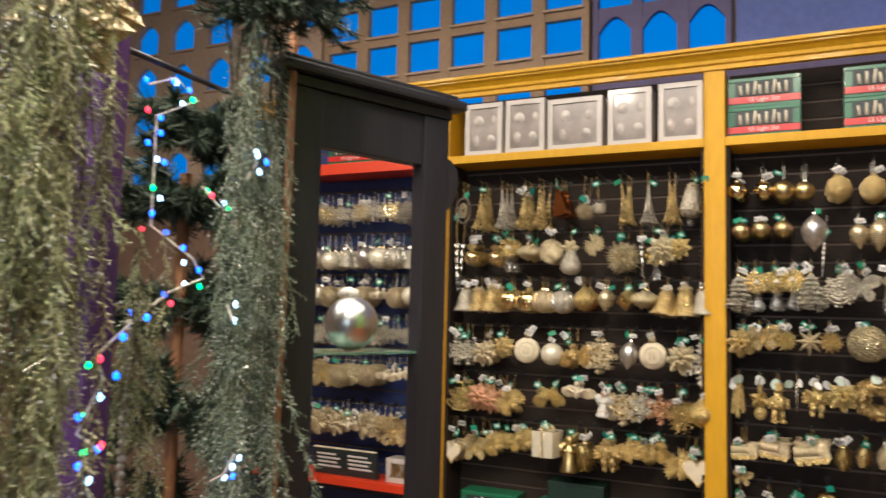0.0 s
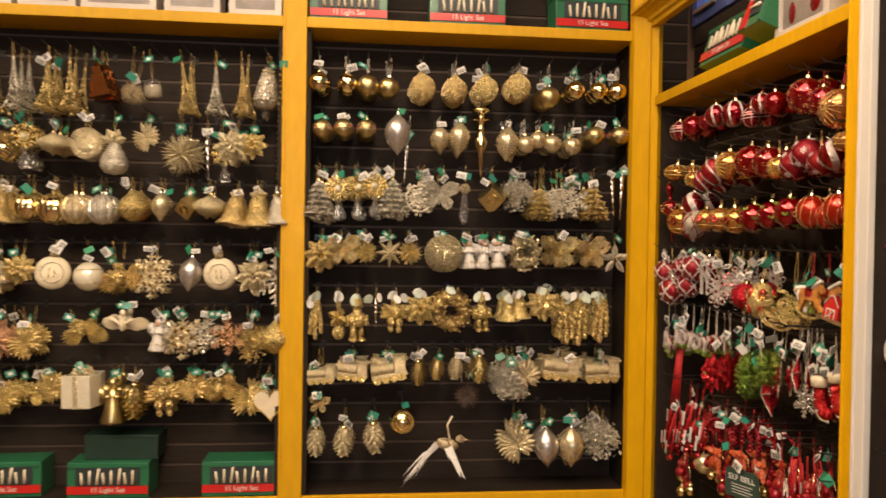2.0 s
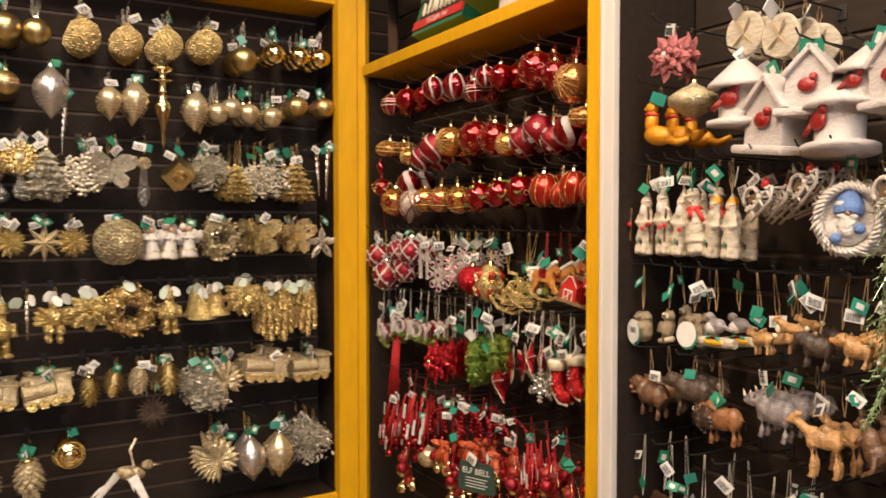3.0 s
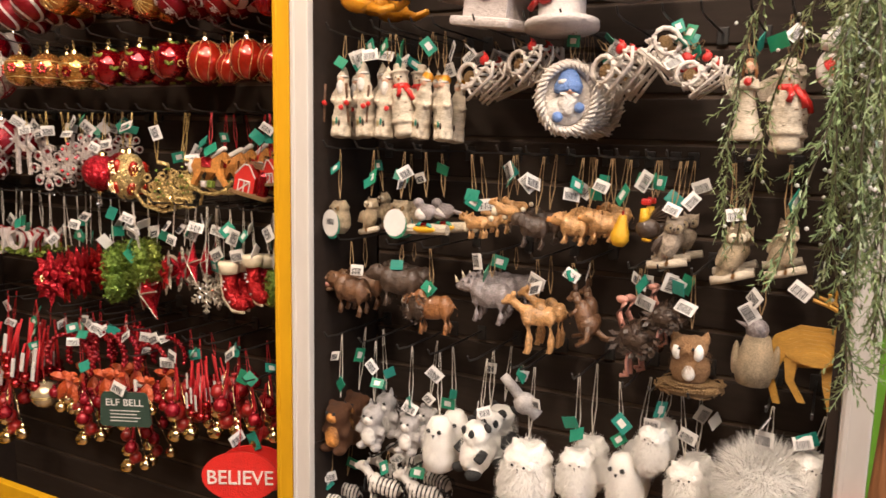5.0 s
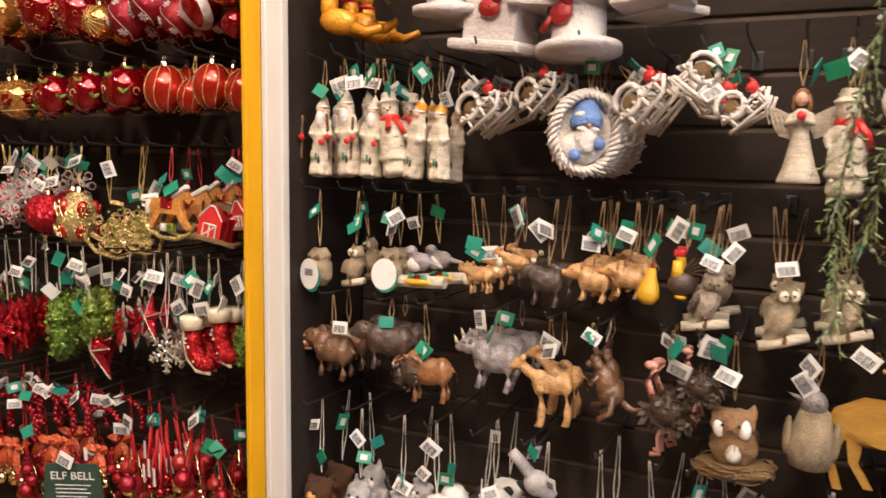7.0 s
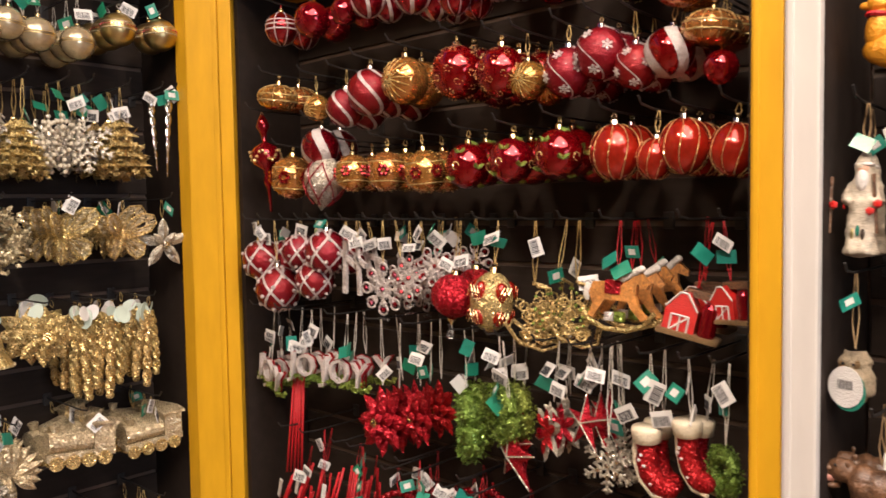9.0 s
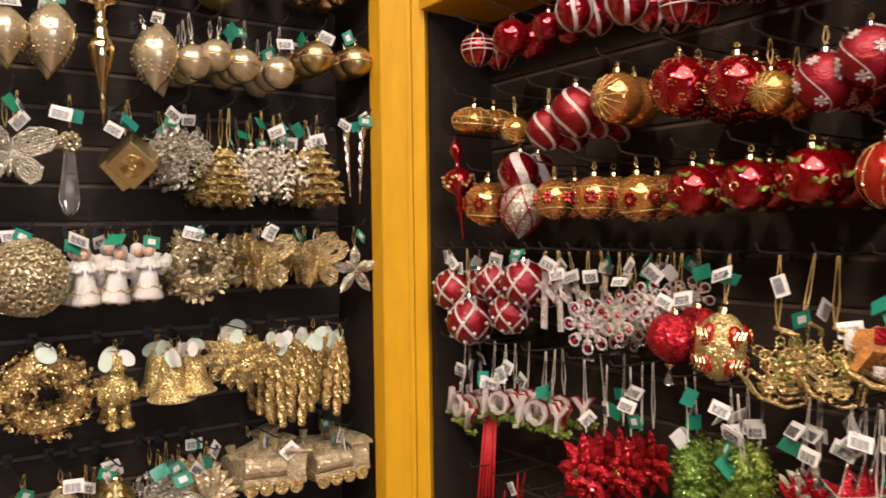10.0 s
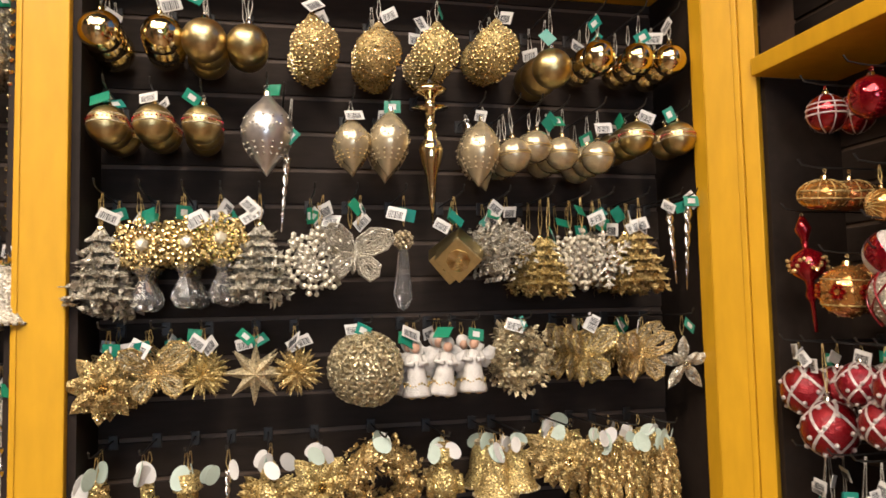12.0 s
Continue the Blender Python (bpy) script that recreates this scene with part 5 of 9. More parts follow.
@kind("lantern", "red beaded lantern ball with a crystal drop", "ball_ornament")
def _():
    root = part("ornament", lathe(lifted([(r, z) for r, z in ball(0.3, 20, 12)], 0.1), 40, lobes=10, lobe=0.06), "red_glitter", smooth=True)
    cap(root, 0.38)
    part("stem", lathe([(0.05, -0.2), (0.07, -0.23), (0.02, -0.28), (0.02, -0.3)], 10), "gold_shiny", root, "", True)
    part("crystal", lathe([(0.015, -0.3), (0.03, -0.36), (0.06, -0.45), (0, -0.5)], 8), "clear_glass", root)
    return root


@kind("egg_gr", "golden glitter egg ornament with red net windows", "egg_ornament")
def _():
    root = part("ornament", lathe(lifted(ball(0.31, 26, 18, 1.42), -0.05), 28), "gold_glitter", smooth=True)
    for k in range(5):
        a = 2 * math.pi * k / 5 - math.pi / 2
        out, side = Vector((math.cos(a), math.sin(a), 0)), Vector((-math.sin(a), math.cos(a), 0))
        for z, tall in ((0.1, 0.16), (-0.24, 0.14)):
            q = math.sqrt(max(0.05, 1 - ((z + 0.05) / 0.44) ** 2))
            c = out * (0.31 * q - 0.045) + Vector((0, 0, z))
            pane = bmesh.new()
            blob(pane, c.x, c.y, c.z, 0.1, 0.1, tall, 12, 10)
            window = part("window", pane, "red_glow_glass", root, "red netted window", True)
            net = bmesh.new()
            for s in (-1, 1):
                for j in (-1, 0, 1):
                    tube([c + out * 0.1 + side * (0.06 * j - s * 0.05) + Vector((0, 0, -0.1)), c + out * 0.108 + side * 0.06 * j, c + out * 0.1 + side * (0.06 * j + s * 0.05) + Vector((0, 0, 0.1))], 0.007, 4, net)
            part("net", net, "gold_shiny", window)
    cap(root, 0.39)
    return root


@kind("stick", "pale red and white flat stick ornament", "stick_ornament")
def _():
    own = box(-0.05, 0.05, -0.03, 0.03, -0.5, 0.45, 0.01)
    join(own, box(-0.2, 0.2, -0.03, 0.03, 0.1, 0.2, 0.01), Matrix.Rotation(0.5, 4, "Y"))
    return part("ornament", own, "white_glitter")


def outline_letters(text, mat, size=1.0, extrude=0.08, name="letters"):
    """Raised letters as a mesh in the x-z plane, facing -y."""
    curve = bpy.data.curves.new("letters", "FONT")
    curve.body, curve.size, curve.extrude, curve.align_x, curve.align_y = text, size, extrude, "CENTER", "CENTER"
    curve.resolution_u = 2
    ob = bpy.data.objects.new("letters", curve)
    mesh = bpy.data.meshes.new_from_object(ob)
    bpy.data.objects.remove(ob)
    own = bmesh.new()
    own.from_mesh(mesh)
    bmesh.ops.transform(own, matrix=Matrix.Rotation(math.pi / 2, 4, "X"), verts=own.verts)
    return own


@kind("joy", "red and white glittered JOY word ornament", "word_ornament")
def _():
    root = part("ornament", outline_letters("JOY", None, 1.15, 0.1), "white_glitter")
    own = bmesh.new()
    rnd = random.Random(5)
    leafy(own, lambda q: (q * 1.9 - 0.95, 0.05, -0.42 + 0.1 * rnd.random()), 160, 0.18, 8)
    part("greenery", own, "green_glitter", root, "green glitter sprigs")
    rim = outline_letters("JOY", None, 1.22, 0.04)
    bmesh.ops.translate(rim, vec=(0, 0.08, 0), verts=rim.verts)
    part("rim", rim, "red_glitter", root)
    return root


@kind("sleigh", "golden filigree sleigh ornament with green beads", "sleigh_ornament")
def _():
    own = bmesh.new()
    for y in (-0.12, 0.12):
        tube([(0.36, y, -0.2), (0.32, y, -0.42), (0.1, y, -0.48), (-0.25, y, -0.35), (-0.42, y, -0.1), (-0.36, y, 0.0)], 0.025, 5, own)
        tube([(-0.3, y, -0.05), (-0.1, y, -0.2), (0.15, y, -0.15), (0.25, y, 0.2), (0.2, y, 0.45), (0.0, y, 0.5)], 0.03, 5, own)
        rnd = random.Random(3)
        for k in range(14):
            c = Vector((rnd.uniform(-0.2, 0.25), y, rnd.uniform(-0.35, 0.3)))
            tube([c + Vector((0.07 * math.cos(q), 0, 0.07 * math.sin(q))) for q in (0.9 * j for j in range(7))], 0.016, 4, own, True)
    box(-0.2, 0.22, -0.12, 0.12, -0.3, -0.22, 0.01, own)
    root = part("ornament", own, "gold_glitter")
    part("beadwork", beads([(random.Random(k).uniform(-0.1, 0.22), -0.15, random.Random(k + 50).uniform(-0.2, 0.4)) for k in range(12)], 0.026), "green_glitter", root)
    return root


@kind("horse", "painted wooden rocking horse ornament with white mane", "horse_ornament")
def _():
    out = [(-0.5, 0.1), (-0.42, 0.28), (-0.2, 0.3), (0.1, 0.26), (0.22, 0.48), (0.4, 0.5), (0.56, 0.3), (0.52, 0.22), (0.36, 0.3), (0.34, 0.1), (0.4, -0.1), (0.55, -0.25), (0.46, -0.3), (0.28, -0.12), (0.2, 0.0), (-0.2, 0.0), (-0.3, -0.15), (-0.4, -0.32), (-0.5, -0.28), (-0.42, -0.08)]
    root = part("ornament", plate(out, 0.1), "orange_paint")
    part("rocker", tube([(-0.62, 0, -0.18), (-0.5, 0, -0.36), (-0.2, 0, -0.48), (0.2, 0, -0.48), (0.5, 0, -0.36), (0.66, 0, -0.15)], 0.045, 6), "gold_glitter", root, "golden glitter rocker")
    mane = bmesh.new()
    for k in range(7):
        blob(mane, 0.12 + 0.05 * k, -0.03, 0.36 + 0.03 * k, 0.07, 0.07, 0.06, 8, 6)
    blob(mane, -0.55, 0, 0.1, 0.08, 0.05, 0.16, 8, 6)
    part("mane", mane, "white_snow", root, "white mane and tail")
    part("saddle", box(-0.2, 0.08, -0.07, 0.07, 0.1, 0.33, 0.02), "red_glitter", root)
    part("gift", box(-0.18, -0.02, -0.08, 0.02, -0.34, -0.2, 0.01), "white_glitter", root)
    part("gift", box(0.0, 0.16, -0.08, 0.02, -0.34, -0.18, 0.01), "green_glitter", root)
    return root


@kind("barn", "red barn ornament with a silo and white trim", "barn_ornament")
def _():
    root = part("ornament", plate([(-0.5, -0.4), (-0.5, 0.05), (-0.28, 0.35), (-0.08, 0.4), (0.12, 0.05), (0.12, -0.4)], 0.35), "red_paint_gloss")
    trim = bmesh.new()
    for a, b in (((-0.5, 0.05), (-0.26, 0.37)), ((-0.26, 0.37), (-0.12, 0.37)), ((-0.12, 0.37), (0.12, 0.05)), ((-0.36, -0.4), (-0.36, -0.08)), ((-0.02, -0.4), (-0.02, -0.08)), ((-0.36, -0.08), (-0.02, -0.08)), ((-0.36, -0.4), (-0.02, -0.08)), ((-0.19, -0.4), (-0.19, -0.08))):
        tube([(a[0], -0.185, a[1]), (b[0], -0.185, b[1])], 0.022, 4, trim)
    part("trim", trim, "white_snow", root, "white painted trim")
    part("roof", box(-0.2, 0.45, -0.05, 0.2, 0.3, 0.46, 0.01), "brown_paint", root)
    silo = lathe([(0, 0.3), (0.1, 0.27), (0.17, 0.16)] + [(0.17 + 0.012 * (k % 2), 0.14 - 0.05 * k) for k in range(11)] + [(0.17, -0.4)], 16, m=Matrix.Translation((0.33, -0.05, 0)))
    part("silo", silo, "red_glass", root, "ribbed red silo", True)
    part("base", box(-0.6, 0.6, -0.26, 0.26, -0.5, -0.39, 0.03), "straw", root)
    return root


@kind("stocking", "red glittered stocking ornament with cream cuff", "stocking_ornament")
def _():
    own = bmesh.new()
    tube([(-0.1, 0, 0.3), (-0.1, 0, 0.0), (-0.06, 0, -0.2), (0.05, 0, -0.33), (0.22, 0, -0.36)], 0.17, 12, own, taper=0.85)
    blob(own, 0.22, 0, -0.36, 0.15, 0.14, 0.13)
    root = part("ornament", own, "red_glitter", smooth=True)
    part("cuff", lathe([(0.2, 0.48), (0.22, 0.42), (0.2, 0.26), (0.17, 0.24)], 14, m=Matrix.Translation((-0.1, 0, 0))), "ivory", root, "cream cuff", True)
    part("seam", tube([(-0.27, -0.05, 0.25), (-0.27, -0.05, -0.05), (-0.2, -0.05, -0.3), (0, -0.05, -0.5), (0.3, -0.05, -0.5)], 0.035, 6), "ivory", root)
    part("motif", beads([(-0.1, -0.17, 0.1), (-0.06, -0.17, -0.05), (-0.14, -0.17, 0.02), (0.02, -0.15, -0.3)], 0.03), "white_glitter", root)
    return root


@kind("hoop", "red beaded door hanger hoop with bow and bells", "hanger_ornament")
def _():
    pts = []
    for k in range(34):
        a = math.pi * (1.12 - 1.24 * k / 33)
        pts.append((0.27 * math.cos(a), 0.0, 0.22 + 0.27 * math.sin(a)))
    own = bmesh.new()
    for k, p in enumerate(pts):
        blob(own, p[0], 0.014 * (-1) ** k, p[2], 0.032, 0.032, 0.032, 7, 5)
    tube(pts, 0.022, 5, own)
    root = part("ornament", own, "red_satin", smooth=True)
    bow = bmesh.new()
    for a, length in ((1.2, 0.19), (-1.2, 0.19), (2.75, 0.28), (-2.75, 0.28), (0.2, 0.12)):
        petal(bow, length, 0.06, 0.05, a, y=-0.03)
    bmesh.ops.translate(bow, vec=(0, -0.05, -0.04), verts=bow.verts)
    part("bow", bow, "bow_orange", root, "orange satin bow")
    for k in range(6):
        x, z = (-0.2, -0.04, 0.13, 0.22, 0.02, -0.13)[k], (-0.24, -0.31, -0.26, -0.36, -0.44, -0.42)[k]
        bell_bm = bmesh.new()
        blob(bell_bm, x, -0.03, z, 0.07, 0.07, 0.07, 12, 8)
        tube([(0.4 * x, -0.02, -0.04), (x, -0.03, z + 0.06)], 0.008, 4, bell_bm)
        lathe([(0.022, 0.03), (0.026, -0.01)], 8, bell_bm, Matrix.Translation((x, -0.03, z + 0.07)))
        part("bell", bell_bm, "gold_shiny" if k in (1, 4, 5) else "red_satin", root, "golden jingle bell" if k in (1, 4, 5) else "dark red bauble", True)
    return root


@kind("berries", "cluster of red bells and berries on threads", "bell_ornament")
def _():
    rnd = random.Random(21)
    root = part("ornament", tube([(0, 0, 0.5), (0.01, 0.0, 0.3), (0, 0, 0.1)], 0.02, 6), "ribbon_red")
    for k in range(9):
        x, y, z = rnd.gauss(0, 0.17), rnd.gauss(0, 0.1), 0.16 - 0.072 * k + rnd.uniform(-0.04, 0.04)
        own = bmesh.new()
        blob(own, x, y, z, 0.092, 0.092, 0.094, 12, 9)
        tube([(x * 0.2, y * 0.2, 0.4), (x * 0.8, y * 0.8, z + 0.2), (x, y, z + 0.08)], 0.006, 4, own)
        lathe([(0.03, 0.03), (0.035, -0.01)], 8, own, Matrix.Translation((x, y, z + 0.09)))
        gold = k in (4, 6, 7, 8)
        part("bell", own, "gold_shiny" if gold else "red_bell" if k % 2 else "red_satin", root, "small golden bell" if gold else "", True)
    return root


@kind("tassel", "bundle of long thin red rods", "tassel_ornament")
def _():
    own = bmesh.new()
    for k in range(7):
        tube([(0.02 * (k - 3), 0.01 * (k % 2), 0.5), (0.03 * (k - 3), 0.02 * (k % 3), -0.5)], 0.011, 5, own)
    return part("ornament", own, "ribbon_red", smooth=True)


@kind("spray", "spray of red sticks with white tags and bells", "spray_ornament")
def _():
    rnd = random.Random(9)
    own, tips, labels = bmesh.new(), bmesh.new(), bmesh.new()
    for k in range(12):
        p = Vector((rnd.uniform(-0.35, 0.35), rnd.uniform(-0.2, 0.2), rnd.uniform(-0.45, -0.1)))
        tube([(p.x * 0.7, p.y * 0.5, 0.45 * rnd.random() + 0.1), p], 0.016, 5, own)
        blob(tips, p.x, p.y, p.z, 0.07, 0.07, 0.07, 9, 6)
        if k % 2:
            join(labels, box(-0.025, 0.025, -0.006, 0.006, -0.13, 0.13), Matrix.Translation(p + Vector((0, -0.08, 0.25))))
    root = part("ornament", own, "ribbon_red", smooth=True)
    part("berry_cluster", tips, "red_glass", root, "", True)
    part("label_bundle", labels, "white_card", root, "white paper labels")
    return root


@kind("elf_sign", "dark green ELF BELL tag ornament", "sign_ornament")
def _():
    pts = [(-0.55, 0.34), (-0.48, 0.42), (-0.1, 0.42), (0, 0.5), (0.1, 0.42), (0.48, 0.42), (0.55, 0.34), (0.62, -0.36), (0.55, -0.44), (-0.55, -0.44), (-0.62, -0.36)]
    root = part("ornament", plate(pts, 0.04), "sign_green")
    text = outline_letters("ELF BELL", None, 0.24, 0.006)
    bmesh.ops.translate(text, vec=(0, -0.028, 0.16), verts=text.verts)
    part("lettering", text, "white_card", root, "white lettering")
    for k in range(4):
        part("print_line", box(-0.36, 0.36 - 0.08 * (k % 2), -0.026, -0.02, -0.05 - 0.085 * k, -0.03 - 0.085 * k), "white_card", root)
    return root


@kind("believe", "red oval BELIEVE sign ornament with white letters", "sign_ornament")
def _():
    pts = [(0.78 * math.sin(a), 0.5 * math.cos(a)) for a in (2 * math.pi * k / 32 for k in range(32))]
    root = part("ornament", plate(pts, 0.05), "red_paint_gloss")
    text = outline_letters("BELIEVE", None, 0.4, 0.012)
    bmesh.ops.translate(text, vec=(0, -0.035, -0.03), verts=text.verts)
    part("lettering", text, "white_snow", root, "white lettering")
    return root


# animal display
def beast(mat, long=0.5, high=0.3, leg=0.35, neck=0.15, head=0.14, legmat=None, snout=0.12, tail=0.2, thick=0.2, hump=0.0, up=0.0):
    """A standing four-legged animal seen from its side, head to the left (-x)."""
    own = bmesh.new()
    zc = -0.5 + leg + high * 0.55
    blob(own, 0, 0, zc, long, thick, high * 0.55, 16, 10)
    blob(own, -long * 0.55, 0, zc + 0.04 + hump, long * 0.45, thick * 1.05, high * 0.55 + hump * 0.5, 14, 9)
    blob(own, long * 0.55, 0, zc + 0.02, long * 0.4, thick, high * 0.52, 14, 9)
    for x in (-long * 0.6, long * 0.6):
        for y in (-thick * 0.5, thick * 0.5):
            tube([(x, y, zc), (x + 0.02, y, -0.5 + leg * 0.5), (x - 0.01, y, -0.5)], 0.085, 8, own, taper=0.6)
            blob(own, x, y, zc - high * 0.15, 0.11, 0.08, high * 0.36, 10, 7)
            blob(own, x - 0.03, y, -0.475, 0.075, 0.055, 0.028, 8, 5)
    hx, hz = -long - neck * 0.7, zc + high * 0.3 + up
    tube([(-long * 0.7, 0, zc + high * 0.2), (hx, 0, hz)], head * 0.85, 8, own)
    blob(own, hx - 0.02, 0, hz, head * 1.1, head * 0.8, head, 12, 8)
    blob(own, hx - snout, 0, hz - 0.05, head * 0.75, head * 0.6, head * 0.6, 10, 7)
    for y in (-1, 1):
        blob(own, hx + head * 0.5, y * head * 0.8, hz + head * 0.9, 0.05, 0.03, 0.07, 8, 5)
    tube([(long * 0.95, 0, zc + high * 0.2), (long + 0.08, 0, zc - 0.02), (long + 0.06, 0, zc - tail)], 0.025, 5, own)
    root = part("ornament", moulded(own, 0.024, 0.016), mat, smooth=True)
    return root, hx, hz


def eyes(root, x, y, z, r=0.02, gap=0.06, side=False):
    pts = [(x, -y, z), (x, y, z)] if side else [(x - gap, y, z), (x + gap, y, z)]
    for at in pts:
        part("eye", beads([at], r), "plush_black", root)


@kind("hippo", "glossy brown hippopotamus figurine ornament", "animal_ornament")
def _():
    root, x, z = beast("brown_paint", 0.45, 0.55, 0.28, 0.1, 0.2, snout=0.17, thick=0.27)
    own = bmesh.new()
    blob(own, x - 0.2, 0, z - 0.13, 0.12, 0.14, 0.1)
    part("mouth", own, "pink_paint", root, "open pink mouth", True)
    jaw = bmesh.new()
    blob(jaw, x - 0.22, 0, z + 0.02, 0.14, 0.15, 0.07)
    blob(jaw, x - 0.16, 0, z - 0.26, 0.13, 0.13, 0.06)
    part("jaw", jaw, "brown_paint", root, "", True)
    eyes(root, x - 0.08, 0.14, z + 0.12, side=True)
    return root


@kind("hippo_d", "dark grey-brown boar figurine ornament", "animal_ornament")
def _():
    root, x, z = beast("dark_brown", 0.5, 0.55, 0.28, 0.1, 0.2, snout=0.17, thick=0.24)
    eyes(root, x - 0.08, 0.14, z + 0.1, side=True)
    return root


@kind("bison", "brown bison figurine ornament with shaggy dark shoulders", "animal_ornament")
def _():
    root, x, z = beast("russet", 0.5, 0.5, 0.32, 0.05, 0.17, thick=0.2, hump=0.08)
    own = bmesh.new()
    blob(own, -0.35, 0, 0.12, 0.28, 0.24, 0.33)
    blob(own, -0.58, 0, 0.02, 0.18, 0.19, 0.22)
    leafy(own, lambda q: (-0.4 + 0.28 * math.cos(q * 40), -0.22 * abs(math.sin(q * 70)), 0.1 + 0.3 * math.sin(q * 40)), 120, 0.1, 2)
    part("mane", own, "dark_brown", root, "shaggy dark mane")
    horn = bmesh.new()
    for s in (-1, 1):
        tube([(-0.62, s * 0.15, 0.2), (-0.66, s * 0.24, 0.28), (-0.62, s * 0.24, 0.36)], 0.025, 5, horn, taper=0.3)
    part("horn_pair", horn, "ivory", root, "", True)
    return root


@kind("rhino", "grey rhinoceros figurine ornament", "animal_ornament")
def _():
    root, x, z = beast("grey_paint", 0.48, 0.52, 0.32, 0.12, 0.17, snout=0.17, thick=0.22)
    own = lathe([(0, 0.18), (0.045, 0.0)], 8, m=Matrix.Translation((x - 0.26, 0, z + 0.02)) @ Matrix.Rotation(-0.4, 4, "Y"))
    lathe([(0, 0.1), (0.035, 0.0)], 8, own, Matrix.Translation((x - 0.13, 0, z + 0.1)))
    part("horn", own, "ivory", root, "", True)
    eyes(root, x - 0.06, 0.13, z + 0.08, side=True)
    return root


@kind("elephant", "dark grey elephant figurine ornament", "animal_ornament")
def _():
    root, x, z = beast("dark_brown", 0.42, 0.55, 0.32, 0.05, 0.2, snout=0.1, thick=0.25)
    own = tube([(x - 0.1, 0, z), (x - 0.22, 0, z - 0.2), (x - 0.2, 0, z - 0.42)], 0.07, 8, taper=0.5)
    for s in (-1, 1):
        blob(own, x + 0.1, s * 0.2, z, 0.12, 0.03, 0.18)
    part("trunk", own, "dark_brown", root, "", True)
    return root


@kind("camel", "tan camel figurine ornament", "animal_ornament")
def _():
    root, x, z = beast("tan_paint", 0.33, 0.32, 0.48, 0.22, 0.1, thick=0.15, up=0.22)
    own = bmesh.new()
    blob(own, 0.02, 0, 0.28, 0.13, 0.1, 0.14)
    part("hump", own, "tan_paint", root, "", True)
    return root


@kind("dog", "tan and white dog figurine ornament", "animal_ornament")
def _():
    root, x, z = beast("tan_paint", 0.48, 0.38, 0.32, 0.1, 0.14, thick=0.16, up=0.12)
    own = bmesh.new()
    blob(own, -0.45, 0, -0.1, 0.16, 0.14, 0.18)
    blob(own, 0.62, 0, 0.15, 0.1, 0.08, 0.1)
    part("ruff", own, "ivory", root, "white ruff", True)
    eyes(root, x - 0.05, 0.1, z + 0.04, side=True)
    return root


@kind("pig", "light wooden pig figurine ornament", "animal_ornament")
def _():
    root, x, z = beast("tan_paint", 0.38, 0.5, 0.22, 0.05, 0.2, snout=0.16, thick=0.25)
    own = lathe([(0, 0.03), (0.08, 0.03), (0.08, -0.05), (0, -0.05)], 10, m=Matrix.Translation((x - 0.3, 0, z - 0.05)) @ Matrix.Rotation(math.pi / 2, 4, "Y"))
    part("snout", own, "orange_paint", root)
    eyes(root, x - 0.1, 0.15, z + 0.06, side=True)
    return root


@kind("zebra", "black and white striped zebra ornament", "animal_ornament")
def _():
    root, x, z = beast("white_snow", 0.42, 0.35, 0.4, 0.2, 0.12, thick=0.16, up=0.2)
    own = bmesh.new()
    for k in range(9):
        q = -0.4 + 0.1 * k
        tube([(q, 0.165 * math.cos(a), 0.08 + 0.21 * math.sin(a)) for a in (0.7 * j for j in range(9))], 0.02, 4, own, True)
    part("striping", own, "plush_black", root, "black stripes")
    return root


@kind("kangaroo", "brown kangaroo figurine ornament", "animal_ornament")
def _():
    own = bmesh.new()
    blob(own, 0.02, 0, -0.05, 0.15, 0.15, 0.26)
    blob(own, 0.06, 0, -0.2, 0.18, 0.17, 0.18)
    blob(own, -0.06, 0, 0.28, 0.08, 0.07, 0.09)
    blob(own, -0.14, 0, 0.25, 0.06, 0.05, 0.05)
    tube([(0, 0, 0.1), (-0.05, 0, 0.27)], 0.07, 8, own)
    for s in (-1, 1):
        blob(own, -0.03, s * 0.05, 0.42, 0.03, 0.02, 0.08)
        tube([(0.08, s * 0.13, -0.2), (0.02, s * 0.15, -0.42), (-0.16, s * 0.15, -0.48)], 0.05, 7, own, taper=0.7)
        tube([(-0.05, s * 0.1, 0.08), (-0.18, s * 0.1, -0.02)], 0.03, 6, own)
    tube([(0.15, 0, -0.3), (0.3, 0, -0.45), (0.5, 0, -0.46)], 0.06, 7, own, taper=0.3)
    return part("ornament", own, "brown_paint", smooth=True)


@kind("ostrich", "dark ostrich figurine ornament with pink legs", "animal_ornament")
def _():
    own = bmesh.new()
    blob(own, 0.05, 0, 0.0, 0.22, 0.17, 0.18)
    leafy(own, lambda q: (0.1 + 0.22 * math.cos(q * 50), -0.15 * abs(math.sin(q * 31)), 0.15 * math.sin(q * 50)), 130, 0.12, 6)
    root = part("ornament", own, "dark_brown")
    legs = bmesh.new()
    for s in (-1, 1):
        tube([(0.03, s * 0.07, -0.12), (0.0, s * 0.07, -0.3), (0.03, s * 0.07, -0.48), (-0.06, s * 0.07, -0.5)], 0.028, 6, legs)
    tube([(-0.12, 0, 0.08), (-0.2, 0, 0.25), (-0.14, 0, 0.42)], 0.04, 7, legs)
    blob(legs, -0.18, 0, 0.44, 0.08, 0.05, 0.05)
    part("neck_and_legs", legs, "pink_paint", root, "pink neck and legs", True)
    return root


